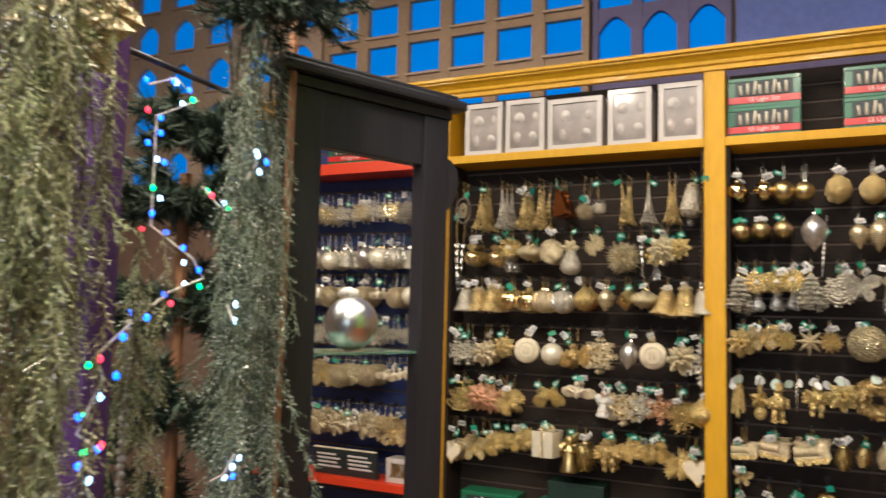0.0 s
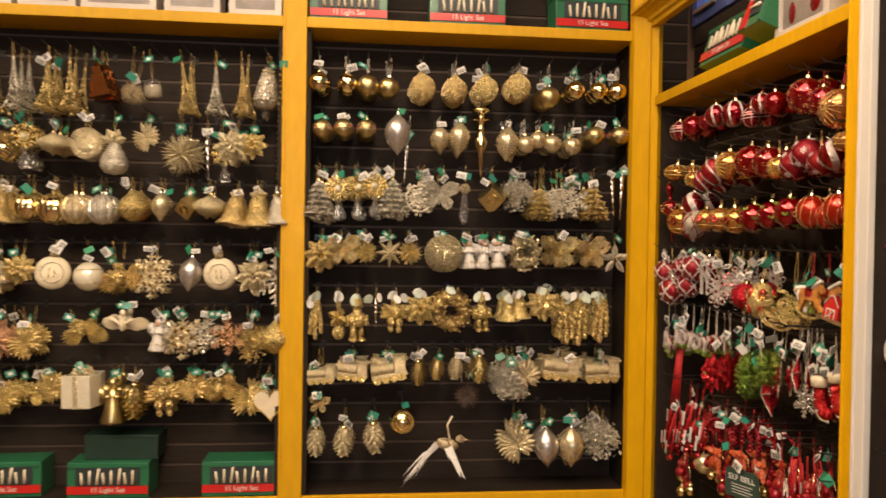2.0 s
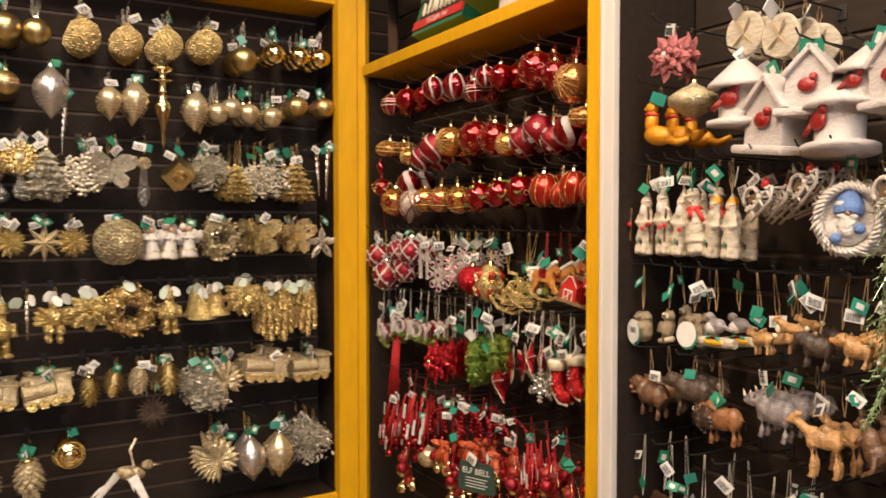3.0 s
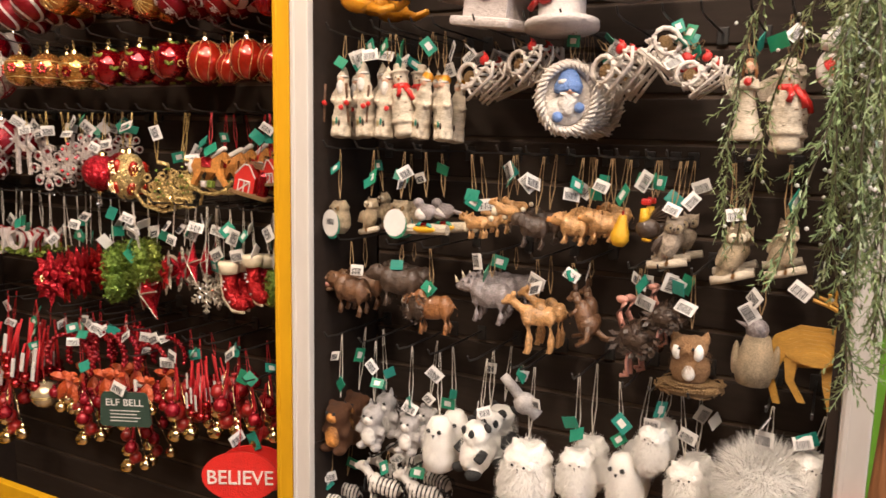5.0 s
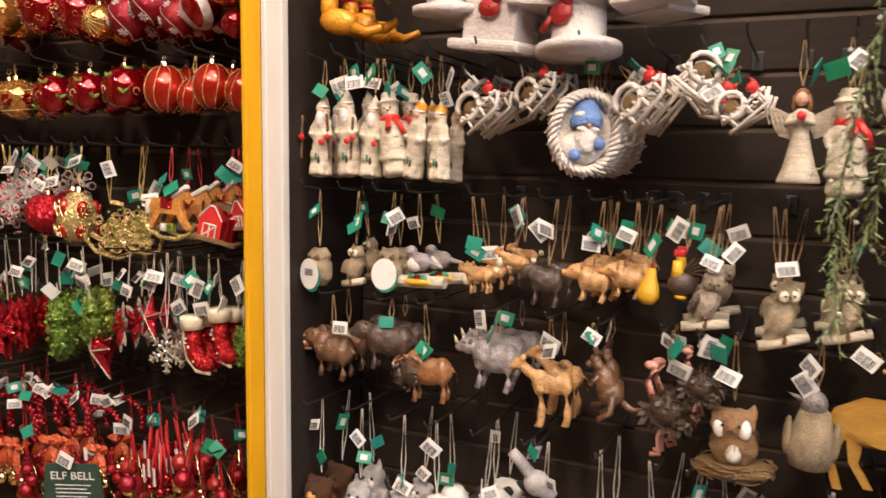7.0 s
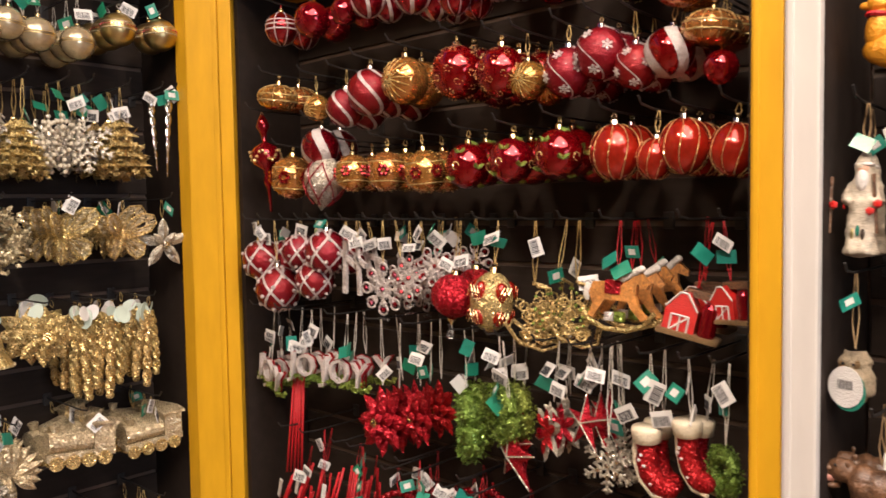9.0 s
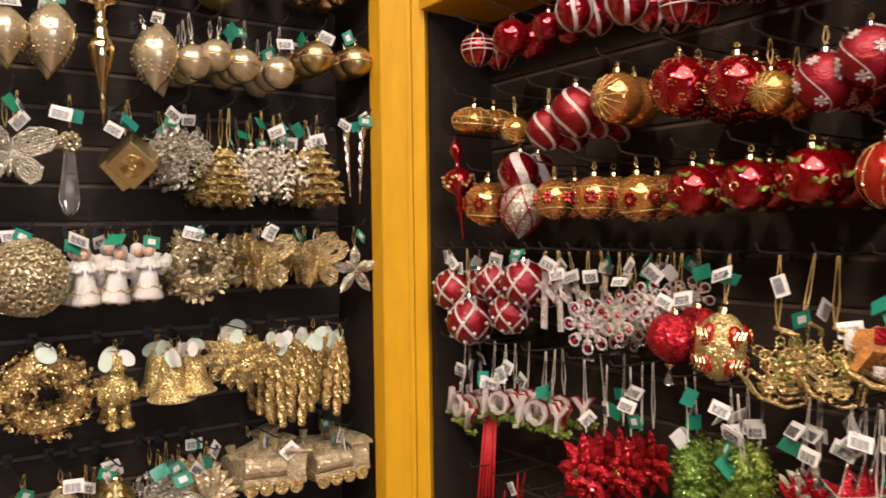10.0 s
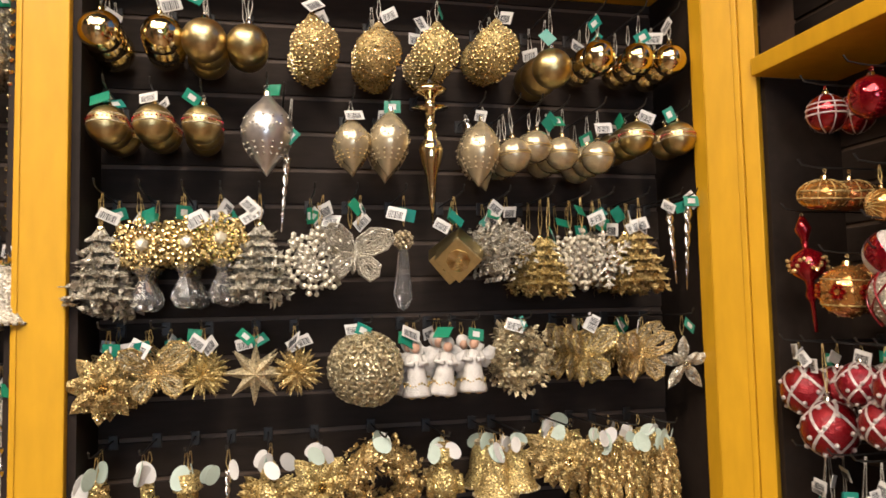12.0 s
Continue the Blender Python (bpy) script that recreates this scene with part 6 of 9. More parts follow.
def owl(mat, belly, small=False):
    own = lathe([(0, 0.44), (0.18, 0.42), (0.26, 0.3), (0.25, 0.15), (0.28, -0.05), (0.27, -0.25), (0.18, -0.42), (0, -0.46)], 18)
    for s in (-1, 1):
        lathe([(0, 0.12), (0.07, 0)], 6, own, Matrix.Translation((s * 0.15, 0, 0.38)) @ Matrix.Rotation(s * 0.3, 4, "Y"))
        blob(own, s * 0.27, 0, -0.08, 0.06, 0.14, 0.25)
    root = part("ornament", moulded(own, 0.024, 0.03, 9.0), mat, smooth=True)
    face = bmesh.new()
    for s in (-1, 1):
        blob(face, s * 0.1, -0.2, 0.24, 0.085, 0.05, 0.09)
    blob(face, 0, -0.19, -0.15, 0.17, 0.1, 0.22)
    part("face", moulded(face, 0.02, 0.02, 12.0), belly, root, "pale face and belly", True)
    eyes(root, 0, -0.255, 0.25, 0.018 if small else 0.026, 0.07 if small else 0.09)
    part("beak", lathe([(0.018, 0.03), (0, -0.04)], 6, m=Matrix.Translation((0, -0.25, 0.19))), "dark_brown", root)
    return root


def perched_owl(mat, wingmat, facemat):
    """A carved owl that sits aslant on a short birch log."""
    own = bmesh.new()
    blob(own, 0.0, 0, -0.02, 0.2, 0.18, 0.3, 16, 10, Matrix.Rotation(0.22, 4, "Y"))
    blob(own, 0.06, -0.03, 0.3, 0.165, 0.15, 0.15, 14, 9)
    for s in (-1, 1):
        lathe([(0, 0.15), (0.055, 0)], 7, own, Matrix.Translation((0.06 + s * 0.1, -0.02, 0.38)) @ Matrix.Rotation(s * 0.35, 4, "Y"))
    lathe([(0.0, 0.0), (0.11, 0.12), (0.13, 0.3)], 10, own, Matrix.Translation((-0.17, 0.02, -0.5)) @ Matrix.Rotation(0.3, 4, "Y"))
    root = part("ornament", moulded(own, 0.02, 0.02, 10.0), mat, smooth=True)
    face = bmesh.new()
    for s in (-1, 1):
        blob(face, 0.06 + s * 0.07, -0.15, 0.3, 0.075, 0.035, 0.085)
    part("face", face, facemat, root, "pale round face", True)
    eyes(root, 0.06, -0.185, 0.31, 0.022, 0.06)
    part("beak", lathe([(0.02, 0.04), (0, -0.05)], 6, m=Matrix.Translation((0.06, -0.185, 0.27))), "dark_brown", root)
    for s in (-1, 1):
        wing = bmesh.new()
        for j in range(3):
            for k in range(4):
                petal(wing, 0.34 - 0.05 * j, 0.05, 0.03, math.pi + 0.28 + 0.11 * (k - 1.5), y=-0.012 * j)
        bmesh.ops.transform(wing, matrix=Matrix.Translation((-0.03 + s * 0.1, -0.1 if s < 0 else 0.02, 0.15)) @ Matrix.Rotation(-s * 0.35, 4, "Z"), verts=wing.verts)
        part("wing", wing, wingmat, root, "folded feathered wing")
    log = tube([(-0.3, -0.03, -0.42), (0.0, -0.05, -0.36), (0.36, -0.07, -0.26)], 0.075, 10)
    part("log", log, "birch", root, "short birch log", True)
    part("claw", tube([(0.02, -0.14, -0.2), (0.03, -0.15, -0.3), (0.02, -0.13, -0.36)], 0.03, 6), "tan_paint", root, "", True)
    return root


@kind("owl_tan", "cream carved owl figurine perched on a log", "owl_ornament")
def _():
    return perched_owl("burlap", "burlap", "ivory")


@kind("owl_tag", "straw owl ornament with a large white oval tag", "owl_ornament")
def _():
    root = owl("burlap", "straw")
    pts = [(0.3 * math.sin(a), 0.36 * math.cos(a)) for a in (2 * math.pi * k / 24 for k in range(24))]
    part("back_tag", plate(pts, 0.012, m=Matrix.Translation((0.03, -0.31, -0.2))), "green_card", root, "green oval card")
    tag = part("price_tag", plate(pts, 0.012, m=Matrix.Translation((0, -0.34, -0.14))), "white_card", root, "large white oval barcode tag")
    own = bmesh.new()
    for k in range(9):
        box(-0.13 + 0.03 * k, -0.118 + 0.03 * k + 0.006 * (k % 2), -0.352, -0.345, -0.18, -0.02, 0, own)
    part("barcode", own, "print_ink", tag)
    return root


@kind("owl_grey", "grey-brown carved owl figurine perched on a log", "owl_ornament")
def _():
    return perched_owl("grey_fur", "dark_brown", "burlap")


@kind("owl_white", "white plush owl ornament", "owl_ornament")
def _():
    root = owl("plush_white", "plush_white", small=True)
    fuzz(root, 0.28, 420, size=0.15)
    return root


def fuzz(root, r, count, squash=1.6, size=0.09, mat="plush_white", droop=0.9):
    """A pile of fine hair tufts standing out from a rounded body."""
    own = bmesh.new()
    rnd = random.Random(count)
    for x, y, z in spiral(count * 9, r, squash):
        p = Vector((x, y, z))
        out = Vector((x, y, z / squash ** 2)).normalized()
        way = (out + Vector((rnd.gauss(0, 0.35), rnd.gauss(0, 0.35), rnd.gauss(0, 0.35) - droop))).normalized() * size * rnd.uniform(0.4, 0.9)
        side = way.cross(out + Vector((0.1, 0.2, 0.3))).normalized() * 0.0045
        own.faces.new([own.verts.new(v) for v in (p - side, p + side, p + way)])
    part("fluff", own, mat, root, "soft fluffy pile")


@kind("fluff", "large fluffy white plush owl ornament", "owl_ornament")
def _():
    own = bmesh.new()
    blob(own, 0, 0, -0.05, 0.42, 0.35, 0.44, 18, 12)
    root = part("ornament", own, "plush_white", smooth=True)
    fuzz(root, 0.40, 1100, 1.05, 0.26, droop=0.5)
    return root


@kind("seal", "smooth white plush bird ornament with dark eyes", "plush_ornament")
def _():
    own = lathe([(0, 0.5), (0.15, 0.46), (0.23, 0.3), (0.24, 0.1), (0.3, -0.2), (0.28, -0.42), (0.15, -0.5), (0, -0.5)], 18)
    root = part("ornament", own, "plush_white", smooth=True)
    fuzz(root, 0.27, 300, 1.7, 0.14)
    eyes(root, 0, -0.22, 0.28, 0.045, 0.1)
    part("beak", lathe([(0.03, 0.03), (0, -0.05)], 6, m=Matrix.Translation((0, -0.25, 0.2))), "plush_black", root)
    return root


def plush(mat, belly, ears="round", face=None, tail=False):
    own = bmesh.new()
    blob(own, 0, 0, -0.2, 0.28, 0.25, 0.3, 16, 10)
    blob(own, 0, -0.05, 0.2, 0.24, 0.22, 0.23, 16, 10)
    for s in (-1, 1):
        if ears == "long":
            blob(own, s * 0.1, 0.05, 0.42, 0.05, 0.04, 0.14)
        else:
            blob(own, s * 0.2, 0, 0.36, 0.08, 0.05, 0.08)
        blob(own, s * 0.16, -0.15, -0.43, 0.11, 0.16, 0.08)
        tube([(s * 0.24, -0.05, 0.0), (s * 0.26, -0.2, -0.15)], 0.07, 8, own)
    if tail:
        blob(own, 0.3, 0.1, -0.1, 0.12, 0.1, 0.3)
    root = part("ornament", moulded(own, 0.024, 0.025), mat, smooth=True)
    front = bmesh.new()
    blob(front, 0, -0.18, -0.2, 0.18, 0.12, 0.2)
    blob(front, 0, -0.2, 0.16, 0.13, 0.1, 0.12)
    part("belly", moulded(front, 0.024, 0.02), belly, root, "pale belly and muzzle", True)
    fuzz(root, 0.27, 160, 1.45, 0.1, mat)
    eyes(root, 0, -0.26, 0.25, 0.035, 0.085)
    return root


@kind("monkey", "brown furry monkey ornament with orange face", "plush_ornament")
def _():
    root = plush("wool_brown", "orange_paint")
    return root


@kind("bunny", "grey and white plush rabbit ornament", "plush_ornament")
def _():
    return plush("plush_grey", "plush_white", "long")


@kind("squirrel", "grey plush squirrel ornament", "plush_ornament")
def _():
    return plush("plush_grey", "plush_white", tail=True)


@kind("panda", "black and white plush panda ornament", "plush_ornament")
def _():
    root = plush("plush_white", "plush_white")
    own = bmesh.new()
    for s in (-1, 1):
        blob(own, s * 0.2, 0, 0.37, 0.09, 0.06, 0.09)
        blob(own, s * 0.1, -0.24, 0.26, 0.06, 0.05, 0.08)
        tube([(s * 0.25, -0.05, 0.0), (s * 0.27, -0.22, -0.17)], 0.085, 8, own)
        blob(own, s * 0.17, -0.17, -0.43, 0.12, 0.17, 0.09)
    part("patching", moulded(own, 0.024, 0.02), "plush_black", root, "black patches", True)
    return root


@kind("foxnest", "brown and white fox ornament in a straw nest", "plush_ornament")
def _():
    own = bmesh.new()
    blob(own, 0, 0, -0.1, 0.3, 0.25, 0.28, 16, 10)
    blob(own, 0, -0.1, 0.22, 0.28, 0.22, 0.2, 16, 10)
    for s in (-1, 1):
        lathe([(0, 0.2), (0.1, 0)], 8, own, Matrix.Translation((s * 0.2, -0.05, 0.32)) @ Matrix.Rotation(s * 0.3, 4, "Y"))
    root = part("ornament", moulded(own, 0.024, 0.03), "fox_fur", smooth=True)
    fuzz(root, 0.27, 160, 1.3, 0.12, "fox_fur")
    face = bmesh.new()
    for s in (-1, 1):
        blob(face, s * 0.15, -0.22, 0.18, 0.08, 0.08, 0.13)
    blob(face, 0.02, -0.22, -0.14, 0.1, 0.06, 0.12)
    part("face", face, "plush_white", root, "white cheeks and chest", True)
    eyes(root, 0, -0.335, 0.24, 0.026, 0.1)
    nest = bmesh.new()
    rnd = random.Random(8)
    for k in range(46):
        a = rnd.random() * 6.28
        R = rnd.uniform(0.36, 0.52)
        z = rnd.uniform(-0.48, -0.28)
        tube([(R * math.cos(a + q), R * 0.75 * math.sin(a + q), z + rnd.uniform(-0.03, 0.03)) for q in (0, 0.3, 0.6, 0.9)], 0.013, 4, nest)
    lathe([(0.45, -0.3), (0.5, -0.4), (0.3, -0.5), (0, -0.5)], 16, nest, Matrix.Diagonal((1, 0.75, 1, 1)))
    part("nest", nest, "straw", root, "woven straw nest")
    return root


@kind("penguin", "burlap penguin ornament with a grey head", "bird_ornament")
def _():
    own = lathe([(0, 0.25), (0.16, 0.22), (0.22, 0.0), (0.27, -0.25), (0.22, -0.45), (0, -0.5)], 18)
    blob(own, -0.26, 0, -0.12, 0.05, 0.12, 0.24)
    blob(own, 0.26, 0, -0.12, 0.05, 0.12, 0.24)
    root = part("ornament", own, "burlap", smooth=True)
    head = bmesh.new()
    blob(head, -0.02, 0, 0.3, 0.15, 0.15, 0.16)
    lathe([(0, 0.22), (0.05, 0)], 8, head, Matrix.Translation((-0.12, -0.02, 0.33)) @ Matrix.Rotation(-1.2, 4, "Y"))
    part("head", head, "grey_paint", root, "grey head and beak", True)
    return root


@kind("reindeer", "layered wooden reindeer ornament in amber", "deer_ornament")
def _():
    body = [(-0.3, 0.1), (-0.1, 0.2), (0.16, 0.19), (0.3, 0.1), (0.32, -0.06), (0.2, -0.15), (-0.1, -0.17), (-0.28, -0.12), (-0.35, 0.0)]
    root = part("ornament", plate(body, 0.02, m=Matrix.Translation((0, 0.06, 0))), "amber_wood")
    for k in range(7):
        q = 1 - 0.11 * k
        slice_bm = plate([(x * q + 0.015 * k, z * q - 0.008 * k) for x, z in body], 0.016, m=Matrix.Translation((0, 0.03 - 0.03 * k, 0)))
        part("slice", slice_bm, "amber_wood", root)
    for a, b, c in (((-0.24, -0.05), (-0.33, -0.26), (-0.27, -0.5)), ((-0.14, -0.08), (-0.16, -0.28), (-0.06, -0.46)), ((0.16, -0.06), (0.14, -0.28), (0.18, -0.5)), ((0.25, -0.04), (0.27, -0.26), (0.24, -0.48))):
        out = [(a[0] - 0.06, a[1]), (a[0] + 0.06, a[1]), (b[0] + 0.035, b[1]), (c[0] + 0.03, c[1]), (c[0] - 0.03, c[1]), (b[0] - 0.03, b[1])]
        part("leg", plate(out, 0.025, m=Matrix.Translation((0, -0.04, 0))), "amber_wood", root)
    part("neck", plate([(0.18, 0.1), (0.24, 0.3), (0.38, 0.38), (0.5, 0.3), (0.48, 0.24), (0.36, 0.24), (0.32, 0.05)], 0.03, m=Matrix.Translation((0, -0.05, 0))), "amber_wood", root)
    for s in (-1, 1):
        own = tube([(0.3, -0.05 + s * 0.03, 0.34), (0.18, -0.05 + s * 0.08, 0.42), (0.2, -0.05 + s * 0.1, 0.52)], 0.02, 5)
        tube([(0.2, -0.05 + s * 0.07, 0.41), (0.06, -0.05 + s * 0.08, 0.46)], 0.017, 5, own)
        tube([(0.26, -0.05 + s * 0.05, 0.37), (0.36, -0.05 + s * 0.08, 0.48)], 0.017, 5, own)
        part("antler", own, "amber_wood", root)
    return root


@kind("chick", "yellow chick figurine ornament with a red comb", "bird_ornament")
def _():
    own = lathe([(0, 0.4), (0.1, 0.36), (0.13, 0.2), (0.24, -0.1), (0.26, -0.3), (0.16, -0.46), (0, -0.5)], 16)
    root = part("ornament", own, "yellow_paint", smooth=True)
    comb = bmesh.new()
    for k in range(3):
        blob(comb, 0, -0.04 + 0.05 * k, 0.43, 0.03, 0.04, 0.07)
    part("comb", comb, "red_paint_gloss", root, "red comb", True)
    return root


@kind("rooster", "black and yellow rooster ornament with a red comb", "bird_ornament")
def _():
    own = bmesh.new()
    blob(own, 0, 0, -0.2, 0.28, 0.2, 0.24)
    for k in range(5):
        petal(own, 0.4, 0.06, 0.04, 0.5 + 0.25 * k, y=0.05)
    root = part("ornament", own, "dark_brown", smooth=True)
    neck = bmesh.new()
    tube([(-0.1, 0, -0.1), (-0.14, 0, 0.25)], 0.13, 10, neck, taper=0.7)
    blob(neck, 0, 0, -0.45, 0.12, 0.12, 0.06)
    part("neck", neck, "yellow_paint", root, "yellow neck", True)
    comb = bmesh.new()
    for k in range(4):
        blob(comb, -0.2 + 0.05 * k, 0, 0.4, 0.04, 0.03, 0.08)
    part("comb", comb, "red_paint_gloss", root, "red comb", True)
    return root


@kind("bird", "small painted bird ornament perched on a log", "bird_ornament")
def _():
    own = bmesh.new()
    blob(own, 0, 0, 0.15, 0.26, 0.18, 0.19)
    blob(own, -0.2, 0, 0.36, 0.13, 0.12, 0.12)
    tube([(0.2, 0, 0.15), (0.5, 0, 0.05)], 0.07, 6, own, taper=0.6)
    root = part("ornament", moulded(own, 0.02, 0.012), "grey_paint", smooth=True)
    breast = bmesh.new()
    blob(breast, -0.08, -0.08, 0.1, 0.17, 0.12, 0.15)
    part("breast", breast, "white_snow", root, "pale breast", True)
    log = lathe([(0, 0.55), (0.12, 0.55), (0.13, 0.0), (0.12, -0.55), (0, -0.55)], 10, m=Matrix.Translation((0, 0, -0.25)) @ Matrix.Rotation(math.pi / 2, 4, "Y"))
    part("log", log, "birch", root, "birch log")
    patch = bmesh.new()
    blob(patch, 0.0, -0.08, -0.24, 0.34, 0.09, 0.09)
    part("patch", patch, "yellow_paint", root, "yellow painted front", True)
    for x, turn in ((-0.2, 1.9), (0.22, -1.7)):
        sprig_bm = bmesh.new()
        petal(sprig_bm, 0.24, 0.06, 0.03, turn, y=-0.1)
        bmesh.ops.translate(sprig_bm, vec=(0.02, -0.02, -0.12), verts=sprig_bm.verts)
        part("leaf", sprig_bm, "green_card", root)
    for x in (-0.03, 0.05):
        part("berry", beads([(x, -0.15, -0.13)], 0.045), "red_glass", root)
    return root


@kind("dolphin", "grey and white plush bird ornament tilted upward", "plush_ornament")
def _():
    own = bmesh.new()
    tube([(-0.4, 0, 0.45), (-0.2, 0, 0.25), (0.1, 0, -0.1), (0.4, 0, -0.35)], 0.1, 10, own, taper=1.4)
    blob(own, 0.1, 0, -0.1, 0.25, 0.2, 0.25)
    return part("ornament", own, "plush_grey", smooth=True)


def robes(mat, hat, face=True, scarf=None, brim=False, beard=True):
    own = lathe([(0.09, 0.2), (0.12, 0.12), (0.135, -0.1), (0.15, -0.35), (0.17, -0.48), (0, -0.5)], 24, lobes=6, lobe=0.05)
    blob(own, 0, 0, 0.25, 0.09, 0.085, 0.1)
    for s in (-1, 1):
        tube([(s * 0.11, 0, 0.13), (s * 0.17, -0.04, 0.0), (s * 0.1, -0.13, -0.03)], 0.045, 7, own)
    if brim:
        lathe([(0.1, 0.5), (0.11, 0.38), (0.18, 0.35), (0.18, 0.33), (0.1, 0.32)], 14, own)
    else:
        lathe([(0, 0.5), (0.04, 0.42), (0.1, 0.29), (0.095, 0.24)], 12, own)
    root = part("ornament", moulded(own, 0.024, 0.025), mat, smooth=True)
    front = bmesh.new()
    blob(front, 0, -0.06, 0.27, 0.06, 0.05, 0.05)
    part("face", front, "skin_paint", root, "", True)
    front = bmesh.new()
    if beard:
        blob(front, 0, -0.085, 0.17, 0.065, 0.05, 0.1)
    blob(front, 0, -0.02, 0.31, 0.1, 0.09, 0.025)
    part("trim", front, "white_snow", root, "white beard and fur trim", True)
    for k in range(3):
        mark = bmesh.new()
        blob(mark, -0.05 + 0.05 * k, -0.145, -0.3 + 0.03 * (k % 2), 0.022, 0.012, 0.05)
        part("motif", mark, ("gold_matte", "green_card", "dark_brown")[k], root, "", True)
    if scarf:
        s = lathe([(0.14, 0.17), (0.17, 0.14), (0.14, 0.1)], 14)
        box(0.04, 0.12, -0.19, -0.14, -0.1, 0.12, 0.01, s)
        part("scarf", s, scarf, root, "red knitted scarf", True)
    for piece in [root] + list(root.children):
        piece.data.transform(Matrix.Diagonal((0.84, 0.86, 1, 1)))
    return root


@kind("santa", "slim birch-white robed figure ornament", "figure_ornament")
def _():
    root = robes("birch", "birch")
    part("staff", tube([(-0.24, -0.08, 0.2), (-0.24, -0.08, -0.3)], 0.018, 5), "brown_paint", root)
    part("gifts", beads([(-0.2, -0.14, -0.05), (0.1, -0.17, -0.1)], 0.04), "red_paint_gloss", root)
    return root


@kind("snowman", "birch-bark snowman ornament with a red scarf", "snowman_ornament")
def _():
    own = lathe([(0.07, 0.5), (0.09, 0.47), (0.085, 0.4), (0.13, 0.385), (0.135, 0.37), (0.1, 0.36), (0.105, 0.3), (0.1, 0.24), (0.085, 0.2), (0.13, 0.14), (0.16, -0.05), (0.165, -0.24), (0.19, -0.28), (0.19, -0.31), (0.15, -0.33), (0.16, -0.38), (0.165, -0.46), (0.14, -0.5), (0, -0.5)], 20)
    for s in (-1, 1):
        tube([(s * 0.13, 0, 0.12), (s * 0.18, -0.02, 0.02), (s * 0.17, -0.06, -0.06)], 0.04, 7, own, taper=0.7)
    root = part("ornament", moulded(own, 0.018, 0.014), "birch", smooth=True)
    wrap = lathe([(0.1, 0.22), (0.125, 0.19), (0.12, 0.15), (0.1, 0.14)], 16)
    part("scarf", wrap, "red_paint_gloss", root, "red knitted scarf", True)
    for a, b in (((0.0, -0.12, 0.17), (-0.01, -0.17, 0.03)), ((0.07, -0.1, 0.17), (0.17, -0.1, -0.03))):
        part("scarf_end", tube([a, ((a[0] + b[0]) / 2 + 0.02, min(a[1], b[1]) - 0.02, (a[2] + b[2]) / 2), b], 0.034, 8), "red_paint_gloss", root, "", True)
    eyes(root, 0, -0.1, 0.3, 0.014, 0.035)
    part("nose", lathe([(0, 0.08), (0.018, 0.0)], 6, m=Matrix.Translation((0, -0.1, 0.27)) @ Matrix.Rotation(1.5, 4, "X")), "orange_paint", root)
    for k in range(6):
        a = -1.9 + 0.35 * k
        z = -0.22 + 0.055 * ((k * 5) % 7)
        part("bark_mark", tube([(0.165 * math.cos(a), 0.165 * math.sin(a), z), (0.166 * math.cos(a + 0.25), 0.166 * math.sin(a + 0.25), z + 0.004)], 0.007, 4), "brown_paint", root)
    return root


@kind("robed_b", "slim birch-white gowned figure with fair hair", "figure_ornament")
def _():
    root = robes("birch", "birch", beard=False)
    hair = bmesh.new()
    blob(hair, 0, 0.01, 0.33, 0.085, 0.085, 0.09)
    part("hair", hair, "gold_fox", root, "golden hair", True)
    return root


@kind("twigsled", "white twig sled ornament with a red bird", "sled_ornament")
def _():
    own = bmesh.new()
    for s in (-0.2, 0.2):
        tube([(-0.5, s, -0.2), (0.3, s, -0.2), (0.5, s, 0.0)], 0.035, 6, own)
        tube([(-0.5, s, 0.02), (0.45, s, 0.05)], 0.03, 6, own)
        for x in (-0.35, 0.0, 0.3):
            tube([(x, s, -0.2), (x, s, 0.03)], 0.03, 6, own)
    for k in range(6):
        tube([(-0.45 + 0.16 * k, -0.26, 0.06), (-0.45 + 0.16 * k, 0.26, 0.06)], 0.032, 6, own)
    tube([(-0.2 + 0.26 * math.cos(a), -0.2, 0.2 + 0.22 * math.sin(a)) for a in (0.5 * k for k in range(13))], 0.05, 6, own, True)
    root = part("ornament", own, "twig_white", smooth=True)
    red = bmesh.new()
    blob(red, 0.3, -0.15, 0.2, 0.12, 0.08, 0.09)
    lathe([(0, 0.12), (0.05, 0)], 6, red, Matrix.Translation((0.38, -0.15, 0.25)))
    part("red_bird", red, "red_paint_gloss", root, "red cardinal", True)
    nest = bmesh.new()
    blob(nest, -0.2, -0.18, 0.16, 0.15, 0.06, 0.12)
    part("nest", nest, "straw", root, "", True)
    return root


